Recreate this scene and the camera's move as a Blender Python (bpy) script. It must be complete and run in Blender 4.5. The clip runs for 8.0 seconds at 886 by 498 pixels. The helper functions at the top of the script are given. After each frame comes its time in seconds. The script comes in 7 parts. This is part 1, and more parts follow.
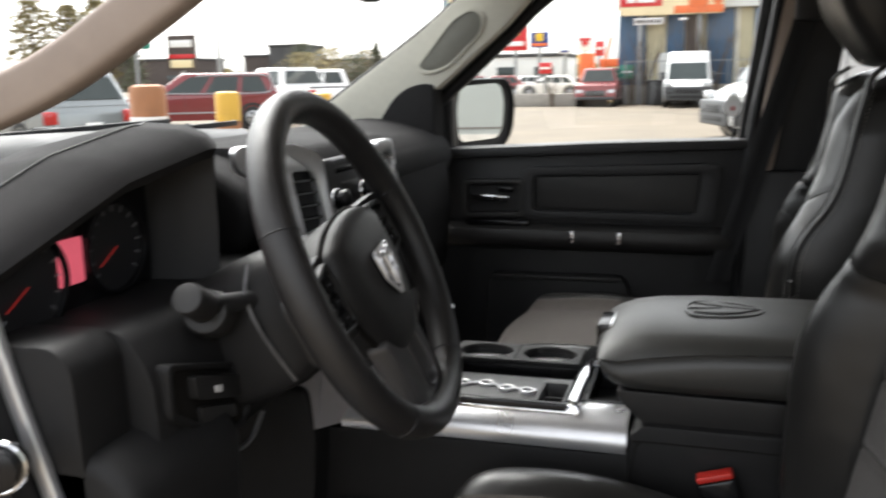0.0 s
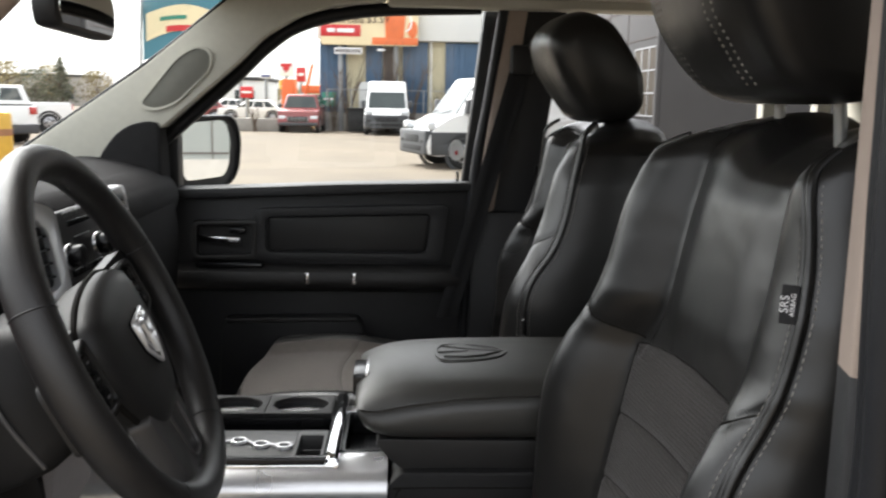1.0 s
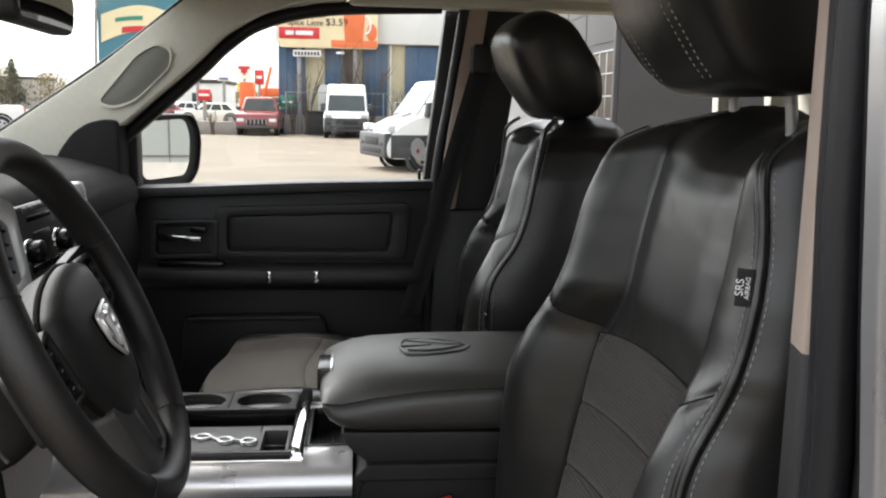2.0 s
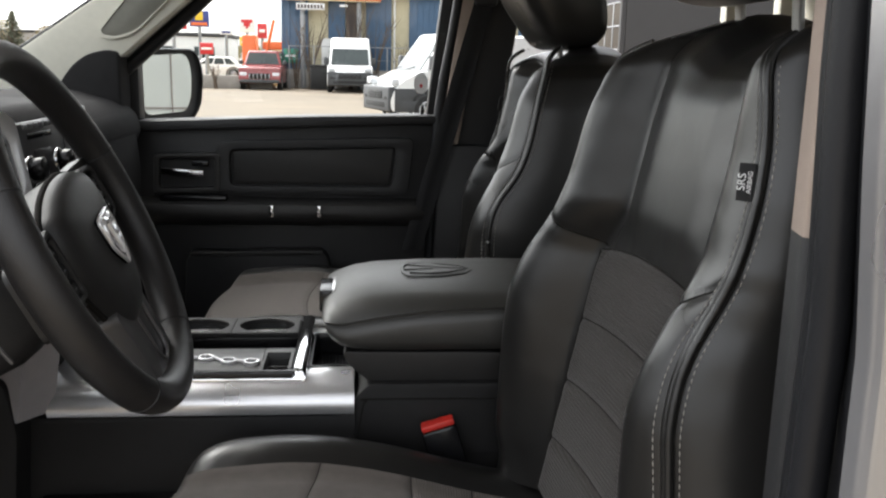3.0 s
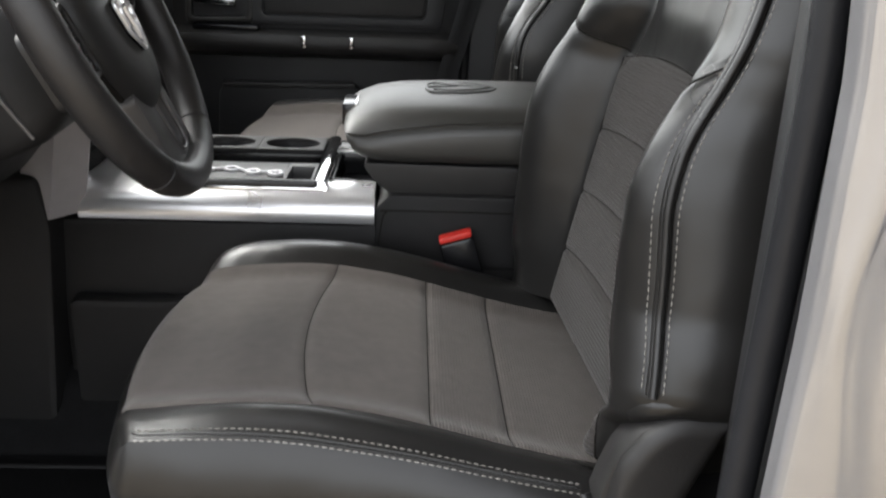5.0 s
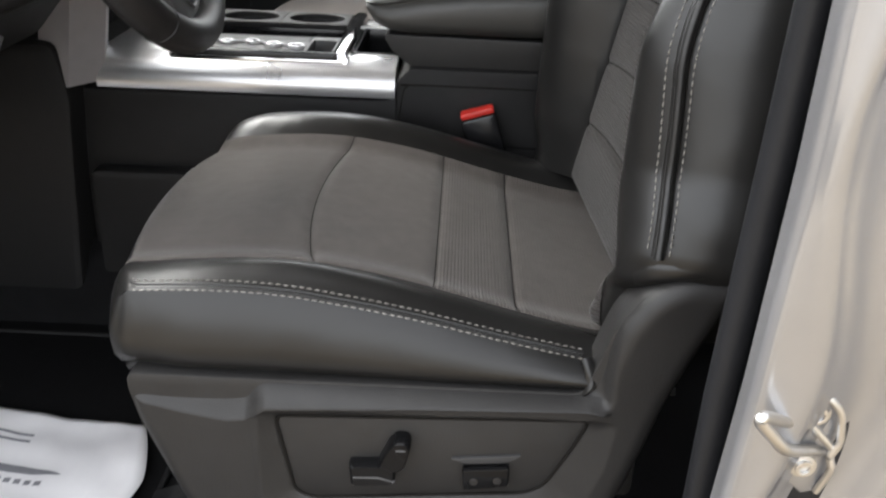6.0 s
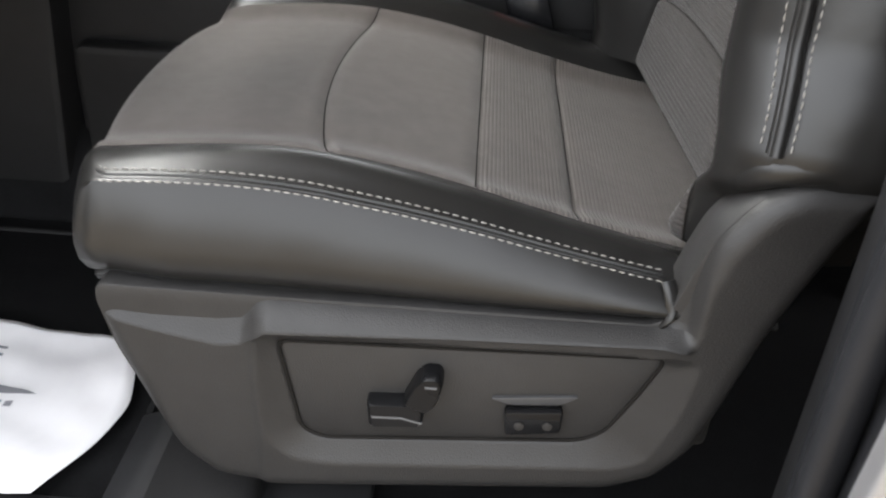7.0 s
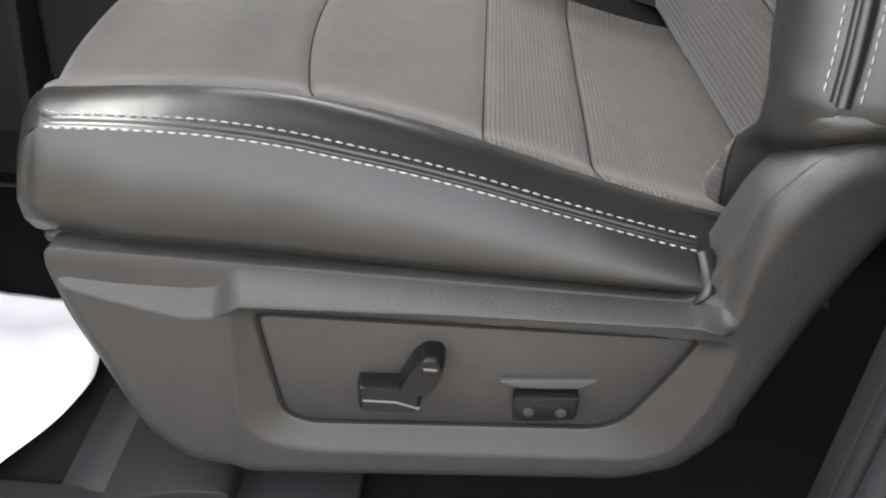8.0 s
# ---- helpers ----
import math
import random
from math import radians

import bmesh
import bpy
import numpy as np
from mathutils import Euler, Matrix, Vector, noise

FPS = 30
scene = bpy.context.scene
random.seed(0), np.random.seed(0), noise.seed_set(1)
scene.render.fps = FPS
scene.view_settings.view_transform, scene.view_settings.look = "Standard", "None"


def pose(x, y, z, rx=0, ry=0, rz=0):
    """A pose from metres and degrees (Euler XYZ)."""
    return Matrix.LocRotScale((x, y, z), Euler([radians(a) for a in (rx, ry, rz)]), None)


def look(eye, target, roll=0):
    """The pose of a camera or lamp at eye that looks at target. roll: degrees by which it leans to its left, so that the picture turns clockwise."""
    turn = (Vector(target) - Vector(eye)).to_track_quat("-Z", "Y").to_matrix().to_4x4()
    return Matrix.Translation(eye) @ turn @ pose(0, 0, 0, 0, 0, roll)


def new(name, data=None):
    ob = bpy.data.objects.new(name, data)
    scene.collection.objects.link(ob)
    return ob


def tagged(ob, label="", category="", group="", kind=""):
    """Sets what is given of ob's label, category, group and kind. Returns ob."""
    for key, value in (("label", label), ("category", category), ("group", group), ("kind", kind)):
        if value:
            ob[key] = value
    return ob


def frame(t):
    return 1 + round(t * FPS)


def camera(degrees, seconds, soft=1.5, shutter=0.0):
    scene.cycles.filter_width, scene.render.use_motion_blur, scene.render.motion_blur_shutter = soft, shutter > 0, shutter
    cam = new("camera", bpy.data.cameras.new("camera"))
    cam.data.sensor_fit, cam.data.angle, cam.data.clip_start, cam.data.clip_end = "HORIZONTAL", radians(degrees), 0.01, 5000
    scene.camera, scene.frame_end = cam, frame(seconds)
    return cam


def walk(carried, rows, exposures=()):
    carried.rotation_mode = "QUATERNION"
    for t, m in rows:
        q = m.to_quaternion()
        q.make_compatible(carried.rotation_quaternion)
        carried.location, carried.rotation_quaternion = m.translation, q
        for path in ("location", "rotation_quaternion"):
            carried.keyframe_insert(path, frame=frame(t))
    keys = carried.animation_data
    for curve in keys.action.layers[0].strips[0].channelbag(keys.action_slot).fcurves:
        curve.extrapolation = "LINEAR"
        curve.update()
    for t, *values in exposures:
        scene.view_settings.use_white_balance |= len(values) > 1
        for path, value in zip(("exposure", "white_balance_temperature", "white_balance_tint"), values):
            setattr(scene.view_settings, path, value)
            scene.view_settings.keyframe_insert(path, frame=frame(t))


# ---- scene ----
cam = camera(53.3, 8.0, soft=2.1, shutter=0.4)
PATH = [
    (0, (0.104, -1.364, 1.525), (-0.449, 0.519, 1.142), -1.0),
    (0.5, (0.066, -1.359, 1.555), (-0.115, 0.6, 1.191), -0.0),
    (1, (0.031, -1.363, 1.565), (0.131, 0.607, 1.236), 1.0),
    (1.2, (0.027, -1.361, 1.562), (0.182, 0.608, 1.246), 0.9),
    (2.3, (0.026, -1.381, 1.543), (0.216, 0.583, 1.215), 1.1),
    (2.5, (0.027, -1.38, 1.53), (0.212, 0.581, 1.183), 1.2),
    (3, (0.029, -1.386, 1.501), (0.21, 0.562, 1.085), 1.3),
    (3.5, (0.038, -1.396, 1.487), (0.198, 0.54, 1.012), 1.1),
    (4, (0.053, -1.408, 1.461), (0.181, 0.516, 0.931), 1.1),
    (4.2, (0.054, -1.414, 1.453), (0.173, 0.504, 0.899), 1.3),
    (5.5, (0.088, -1.416, 1.396), (0.131, 0.418, 0.599), 2.4),
    (6, (0.11, -1.413, 1.365), (0.091, 0.383, 0.484), 2.3),
    (6.5, (0.111, -1.374, 1.322), (0.048, 0.385, 0.372), 2.8),
    (7, (0.089, -1.269, 1.278), (0.041, 0.424, 0.214), 3.3),
    (7.5, (0.085, -1.203, 1.237), (0.065, 0.446, 0.107), 3.8),
    (8, (0.077, -1.195, 1.235), (0.064, 0.445, 0.09), 4.5),
]
EXPOSURE = [(0.0, 2.25), (2.5, 2.25), (3.0, 2.25), (3.5, 2.5), (4.0, 2.65), (4.6, 2.75), (5.5, 2.95), (6.5, 2.8), (7.2, 3.55), (8.0, 3.85)]
walk(cam, [(t, look(e, g, r)) for t, e, g, r in PATH], EXPOSURE)

# ---- world ----
world = bpy.data.worlds.new("overcast")
world.use_nodes = True
scene.world = world
wn = world.node_tree
wn.nodes.clear()
sky = wn.nodes.new("ShaderNodeTexSky")
sky.sky_type = 'NISHITA'
sky.sun_disc = False
sky.sun_elevation = radians(54)
sky.sun_rotation = radians(-45)
sky.dust_density = 4.0
grey = wn.nodes.new("ShaderNodeHueSaturation")
grey.inputs["Saturation"].default_value = 0.15
bg = wn.nodes.new("ShaderNodeBackground")
bg.inputs["Strength"].default_value = 0.15
wout = wn.nodes.new("ShaderNodeOutputWorld")
wn.links.new(sky.outputs[0], grey.inputs["Color"])
wn.links.new(grey.outputs[0], bg.inputs["Color"])
wn.links.new(bg.outputs[0], wout.inputs["Surface"])
sun_data = bpy.data.lights.new("sun", 'SUN')
sun_data.energy = 0.5
sun_data.angle = radians(60)
sun_data.color = (1.0, 0.96, 0.9)
sun = new("sun", sun_data)
sun.matrix_basis = look((-4.16, 4.16, 8.09), (0, 0, 0))

# ---- materials ----


def mat(name, color, rough=0.5, metal=0.0, vary=0.12, scale=40.0, bump=0.0, bscale=300.0, kind='NOISE', coat=0.0, spec=0.5, stretch=(1, 1, 1), wear=0.06):
    m = bpy.data.materials.new(name)
    m.use_nodes = True
    nt = m.node_tree
    b = nt.nodes["Principled BSDF"]
    b.inputs["Roughness"].default_value = rough
    b.inputs["Metallic"].default_value = metal
    b.inputs["Coat Weight"].default_value = coat
    b.inputs["Specular IOR Level"].default_value = spec
    tc = nt.nodes.new("ShaderNodeTexCoord")
    mp = nt.nodes.new("ShaderNodeMapping")
    mp.inputs["Scale"].default_value = stretch
    nt.links.new(tc.outputs["Object"], mp.inputs["Vector"])
    n1 = nt.nodes.new("ShaderNodeTexNoise")
    n1.inputs["Scale"].default_value = scale
    n1.inputs["Detail"].default_value = 5
    n2 = nt.nodes.new("ShaderNodeTexNoise")
    n2.inputs["Scale"].default_value = scale * 0.13
    n2.inputs["Detail"].default_value = 3
    nt.links.new(mp.outputs[0], n1.inputs["Vector"])
    nt.links.new(mp.outputs[0], n2.inputs["Vector"])
    mixn = nt.nodes.new("ShaderNodeMath")
    mixn.operation = 'ADD'
    nt.links.new(n1.outputs["Fac"], mixn.inputs[0])
    nt.links.new(n2.outputs["Fac"], mixn.inputs[1])
    ramp = nt.nodes.new("ShaderNodeMapRange")
    ramp.inputs["From Min"].default_value = 0.6
    ramp.inputs["From Max"].default_value = 1.4
    ramp.inputs["To Min"].default_value = 1 - vary
    ramp.inputs["To Max"].default_value = 1 + vary
    nt.links.new(mixn.outputs[0], ramp.inputs["Value"])
    col = nt.nodes.new("ShaderNodeVectorMath")
    col.operation = 'SCALE'
    col.inputs[0].default_value = color
    nt.links.new(ramp.outputs[0], col.inputs["Scale"])
    nt.links.new(col.outputs[0], b.inputs["Base Color"])
    rr = nt.nodes.new("ShaderNodeMapRange")
    rr.inputs["From Min"].default_value = 0.3
    rr.inputs["From Max"].default_value = 0.7
    rr.inputs["To Min"].default_value = max(rough - wear, 0.02)
    rr.inputs["To Max"].default_value = min(rough + wear, 1)
    nt.links.new(n2.outputs["Fac"], rr.inputs["Value"])
    nt.links.new(rr.outputs[0], b.inputs["Roughness"])
    if bump:
        if kind == 'VORONOI':
            tx = nt.nodes.new("ShaderNodeTexVoronoi")
            out = tx.outputs["Distance"]
        else:
            tx = nt.nodes.new("ShaderNodeTexNoise")
            tx.inputs["Detail"].default_value = 4
            out = tx.outputs["Fac"]
        tx.inputs["Scale"].default_value = bscale
        nt.links.new(mp.outputs[0], tx.inputs["Vector"])
        bp = nt.nodes.new("ShaderNodeBump")
        bp.inputs["Strength"].default_value = bump
        bp.inputs["Distance"].default_value = 0.001
        nt.links.new(out, bp.inputs["Height"])
        nt.links.new(bp.outputs[0], b.inputs["Normal"])
    return m


def ribbed(name, color, axis, pitch, depth=0.6):
    """Woven cloth with fine ribs across one axis."""
    m = mat(name, color, 0.88, vary=0.18, scale=60, spec=0.25)
    nt = m.node_tree
    b = nt.nodes["Principled BSDF"]
    tc = [n for n in nt.nodes if n.type == 'TEX_COORD'][0]
    wv = nt.nodes.new("ShaderNodeTexWave")
    wv.bands_direction = axis
    wv.inputs["Scale"].default_value = 0.314 / pitch
    wv.inputs["Distortion"].default_value = 0.5
    wv.inputs["Detail"].default_value = 1.0
    wv.inputs["Detail Scale"].default_value = 12
    nt.links.new(tc.outputs["Object"], wv.inputs["Vector"])
    nz = nt.nodes.new("ShaderNodeTexNoise")
    nz.inputs["Scale"].default_value = 900
    nt.links.new(tc.outputs["Object"], nz.inputs["Vector"])
    ad = nt.nodes.new("ShaderNodeMath")
    ad.operation = 'MULTIPLY_ADD'
    ad.inputs[1].default_value = 0.5
    nt.links.new(nz.outputs["Fac"], ad.inputs[0])
    nt.links.new(wv.outputs["Fac"], ad.inputs[2])
    bp = nt.nodes.new("ShaderNodeBump")
    bp.inputs["Strength"].default_value = depth
    bp.inputs["Distance"].default_value = 0.0012
    nt.links.new(ad.outputs[0], bp.inputs["Height"])
    nt.links.new(bp.outputs[0], b.inputs["Normal"])
    b.inputs["Sheen Weight"].default_value = 0.12
    b.inputs["Sheen Roughness"].default_value = 0.5
    return m


def glass(name, color=(0.97, 0.99, 0.98), gloss=0.05):
    """Thin clear glass: see-through with a weak mirror gloss."""
    m = bpy.data.materials.new(name)
    m.use_nodes = True
    nt = m.node_tree
    nt.nodes.clear()
    out = nt.nodes.new("ShaderNodeOutputMaterial")
    mix = nt.nodes.new("ShaderNodeMixShader")
    tr = nt.nodes.new("ShaderNodeBsdfTransparent")
    gl = nt.nodes.new("ShaderNodeBsdfGlossy")
    tr.inputs["Color"].default_value = (*color, 1)
    gl.inputs["Roughness"].default_value = 0.02
    mix.inputs["Fac"].default_value = gloss
    nt.links.new(tr.outputs[0], mix.inputs[1])
    nt.links.new(gl.outputs[0], mix.inputs[2])
    nt.links.new(mix.outputs[0], out.inputs["Surface"])
    return m


def glow(name, color, strength):
    m = mat(name, color, 0.3)
    b = m.node_tree.nodes["Principled BSDF"]
    b.inputs["Emission Color"].default_value = (*color, 1)
    b.inputs["Emission Strength"].default_value = strength
    return m


LEATHER = mat("black_leather", (0.0115, 0.0112, 0.0108), 0.30, vary=0.2, scale=14, bump=0.08, bscale=1100, kind='VORONOI', spec=0.47, wear=0.10)


def creased(m, scale, depth):
    """Adds soft, broad unevenness to a material's fine relief."""
    nt = m.node_tree
    b = nt.nodes["Principled BSDF"]
    fine = [n for n in nt.nodes if n.type == 'BUMP'][0]
    tc = [n for n in nt.nodes if n.type == 'TEX_COORD'][0]
    nz = nt.nodes.new("ShaderNodeTexNoise")
    nz.inputs["Scale"].default_value = scale
    nz.inputs["Detail"].default_value = 1.5
    nz.inputs["Distortion"].default_value = 0.3
    nt.links.new(tc.outputs["Object"], nz.inputs["Vector"])
    bp = nt.nodes.new("ShaderNodeBump")
    bp.inputs["Strength"].default_value = 0.5
    bp.inputs["Distance"].default_value = depth
    nt.links.new(nz.outputs["Fac"], bp.inputs["Height"])
    nt.links.new(fine.outputs[0], bp.inputs["Normal"])
    nt.links.new(bp.outputs[0], b.inputs["Normal"])


creased(LEATHER, 17, 0.0028)
ARM_VINYL = mat("armrest_vinyl", (0.030, 0.0295, 0.027), 0.44, vary=0.16, scale=22, bump=0.10, bscale=1000, kind='VORONOI', spec=0.7, wear=0.06)
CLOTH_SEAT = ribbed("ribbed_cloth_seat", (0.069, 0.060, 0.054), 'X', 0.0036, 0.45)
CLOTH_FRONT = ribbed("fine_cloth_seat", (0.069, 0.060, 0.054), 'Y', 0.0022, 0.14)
# same fabric as the cushion; the backrest's shade is put into this colour
CLOTH_BACK_SHADE = ribbed("shaded_ribbed_cloth_back", (0.031, 0.0275, 0.0255), 'Z', 0.0048, 0.8)
PLASTIC = mat("grained_black_plastic", (0.0205, 0.0198, 0.0195), 0.46, vary=0.16, scale=50, bump=0.24, bscale=800, kind='VORONOI', spec=0.4)
PLASTIC_DARK = mat("dark_plastic", (0.020, 0.020, 0.0212), 0.52, vary=0.12, scale=50, bump=0.25, bscale=900, spec=0.35)
CONSOLE = mat("matte_console_plastic", (0.0135, 0.0132, 0.0135), 0.55, vary=0.14, scale=50, bump=0.25, bscale=800, kind='VORONOI', spec=0.25)
SHIFT = mat("shifter_plate_grey", (0.050, 0.050, 0.050), 0.42, vary=0.08, scale=60, spec=0.4)
GLOSS_BLACK = mat("gloss_black_plastic", (0.008, 0.008, 0.009), 0.2, vary=0.1, scale=30, spec=0.35)
SWITCH = mat("black_switch_plastic", (0.007, 0.007, 0.0075), 0.3, vary=0.12, scale=80, spec=0.18)
RADIO = mat("radio_grey", (0.078, 0.078, 0.080), 0.42, vary=0.08, scale=60, metal=0.3)
DASH = mat("soft_dash_vinyl", (0.020, 0.0195, 0.020), 0.8, vary=0.15, scale=40, bump=0.3, bscale=1000, kind='VORONOI', spec=0.08)
HUB = mat("fine_grained_airbag_cover", (0.017, 0.0165, 0.0165), 0.50, vary=0.10, scale=60, bump=0.12, bscale=1200, kind='VORONOI', spec=0.35)
WHEEL_LEATHER = mat("wheel_leather", (0.0155, 0.0145, 0.0145), 0.43, vary=0.15, scale=60, bump=0.3, bscale=900, kind='VORONOI', spec=0.5)
SILVER = mat("silver_trim_paint", (0.66, 0.66, 0.67), 0.30, metal=0.75, vary=0.05, scale=60, wear=0.05)
GREY_TRIM = mat("grey_satin_trim", (0.16, 0.16, 0.165), 0.36, metal=0.5, vary=0.08, scale=60)
STACK_GREY = mat("satin_grey_trim", (0.40, 0.380, 0.386), 0.42, metal=0.2, vary=0.06, scale=60)
SPOKE_GREY = mat("dark_satin_spoke", (0.075, 0.072, 0.072), 0.40, metal=0.3, vary=0.08, scale=60)
BADGE = mat("bright_badge", (0.80, 0.80, 0.81), 0.22, metal=0.5, vary=0.05, scale=60)
CHROME = mat("chrome", (0.75, 0.75, 0.76), 0.08, metal=1.0, vary=0.04, scale=30, wear=0.03)
STEEL = mat("zinc_steel", (0.66, 0.65, 0.63), 0.30, metal=1.0, vary=0.1, scale=80)
TAN = mat("greige_pillar_trim", (0.37, 0.30, 0.255), 0.75, vary=0.07, scale=70, bump=0.3, bscale=800)
PILLAR = mat("warm_grey_pillar_trim", (0.56, 0.545, 0.47), 0.7, vary=0.06, scale=70, bump=0.3, bscale=800)
HEADLINER = mat("headliner_cloth", (0.40, 0.38, 0.35), 0.95, vary=0.06, scale=200, bump=0.4, bscale=1500)
RUBBER = mat("rubber_seal", (0.012, 0.0125, 0.0145), 0.48, vary=0.15, scale=40, bump=0.2, bscale=300, spec=0.3)
BODY = mat("silver_body_paint", (0.38, 0.38, 0.39), 0.30, metal=0.72, vary=0.05, scale=30, coat=0.6, wear=0.04)
CARPET = mat("black_carpet", (0.009, 0.009, 0.0095), 0.97, vary=0.35, scale=300, bump=1.0, bscale=1200, spec=0.1)
PAPER = mat("white_paper", (0.80, 0.79, 0.80), 0.8, vary=0.04, scale=12, bump=0.3, bscale=40)
PRINT = mat("grey_print", (0.22, 0.22, 0.24), 0.8)
RED = mat("red_buckle_plastic", (0.62, 0.035, 0.025), 0.4, vary=0.06)
POST = mat("satin_grey_post", (0.30, 0.30, 0.29), 0.35, metal=0.4, vary=0.08, scale=60)
THREAD = mat("pale_thread", (0.31, 0.295, 0.27), 0.85, vary=0.1, scale=400)
WEB = mat("belt_webbing", (0.020, 0.020, 0.021), 0.8, vary=0.15, scale=200, bump=0.6, bscale=900, spec=0.2)
SCREEN_RED = glow("red_cluster_display", (0.52, 0.085, 0.12), 0.22)
NEEDLE = glow("red_needle", (0.30, 0.02, 0.018), 0.06)
DIAL = mat("dial_face", (0.020, 0.020, 0.022), 0.35)
DIAL_MARK = mat("dial_marks", (0.16, 0.16, 0.17), 0.5)
WHITE_MARK = mat("white_mark", (0.7, 0.7, 0.7), 0.5)
MIRROR = mat("mirror_glass", (0.9, 0.9, 0.9), 0.01, metal=1.0, vary=0.01, wear=0.005)
SEAM = mat("dark_seam_thread", (0.012, 0.011, 0.010), 0.9, vary=0.1, spec=0.1)
MAT_RUBBER = mat("ribbed_floor_rubber", (0.012, 0.012, 0.0125), 0.7, vary=0.2, scale=80, bump=0.5, bscale=500, spec=0.3)
GLASS = glass("window_glass")

# ---- building helpers ----


def thing(name, loc=(0, 0, 0), label="", category="", group="", kind=""):
    ob = new(name)
    ob.location = loc
    ob.empty_display_size = 0.05
    return tagged(ob, label, category, group, kind)


def base_of(ob):
    """World offset of the thing that a part hangs under."""
    p = Matrix.Identity(4)
    while ob is not None:
        if ob.type == 'EMPTY':
            return Matrix.Translation(ob.location)
        ob = ob.parent
    return p


def finish(me, material, smooth=40):
    me.materials.append(material)
    if smooth:
        me.polygons.foreach_set("use_smooth", [True] * len(me.polygons))
        me.set_sharp_from_angle(angle=radians(smooth))
    me.update()


def part(name, bm, material, parent=None, label="", smooth=40, kind=""):
    me = bpy.data.meshes.new(name)
    if isinstance(bm, tuple):
        me.from_pydata([tuple(v) for v in bm[0]], [], [tuple(f) for f in bm[1]])
    else:
        bmesh.ops.recalc_face_normals(bm, faces=bm.faces)
        bm.to_mesh(me)
        bm.free()
    finish(me, material, smooth)
    ob = new(name, me)
    if parent is not None:
        ob.parent = parent
        ob.matrix_parent_inverse = base_of(parent).inverted() if parent.type == 'EMPTY' else Matrix.Identity(4)
    if label:
        ob["label"] = label
    if kind:
        ob["kind"] = kind
    return ob


def bevel(bm, w, seg=2, angle=25):
    if w > 0:
        es = [e for e in bm.edges if len(e.link_faces) == 2 and e.calc_face_angle(0) > radians(angle)]
        bmesh.ops.bevel(bm, geom=es, offset=w, segments=seg, profile=0.5, affect='EDGES', clamp_overlap=True)
    return bm


def box(x0, x1, y0, y1, z0, z1, bev=0.003, seg=2, bm=None):
    b2 = bmesh.new()
    bmesh.ops.create_cube(b2, size=1, matrix=Matrix.Translation(((x0 + x1) / 2, (y0 + y1) / 2, (z0 + z1) / 2)) @ Matrix.Diagonal((x1 - x0, y1 - y0, z1 - z0, 1)))
    bevel(b2, bev, seg)
    return join(bm, b2)


def join(a, b):
    if a is None:
        return b
    me = bpy.data.meshes.new("tmp")
    b.to_mesh(me)
    b.free()
    a.from_mesh(me)
    bpy.data.meshes.remove(me)
    return a


def round_poly(pts, r, seg=5):
    """Rounds the corners of a closed polygon in a plane."""
    out = []
    n = len(pts)
    for i in range(n):
        p, a, b = Vector(pts[i]), Vector(pts[i - 1]), Vector(pts[(i + 1) % n])
        rr = r[i] if isinstance(r, (list, tuple)) else r
        d = min(rr, (a - p).length * 0.45, (b - p).length * 0.45)
        if d < 1e-4:
            out.append(tuple(p))
            continue
        s, e = p + (a - p).normalized() * d, p + (b - p).normalized() * d
        for k in range(seg + 1):
            t = k / seg
            out.append(tuple((1 - t) ** 2 * s + 2 * t * (1 - t) * p + t * t * e))
    return out


def prism(poly, a0, a1, axis='y', bev=0.003, seg=2, bm=None, shift=None):
    """Extrudes a polygon along an axis: x: (y,z), y: (x,z), z: (x,y). shift moves the far end in its plane."""
    b2 = bmesh.new()

    def at(p, a):
        return {'y': (p[0], a, p[1]), 'x': (a, p[0], p[1]), 'z': (p[0], p[1], a)}[axis]
    s = shift or (0, 0)
    v0 = [b2.verts.new(at(p, a0)) for p in poly]
    v1 = [b2.verts.new(at((p[0] + s[0], p[1] + s[1]), a1)) for p in poly]
    n = len(poly)
    b2.faces.new(v0[::-1])
    b2.faces.new(v1)
    for i in range(n):
        b2.faces.new((v0[i], v0[(i + 1) % n], v1[(i + 1) % n], v1[i]))
    bmesh.ops.recalc_face_normals(b2, faces=b2.faces)
    bevel(b2, bev, seg)
    return join(bm, b2)


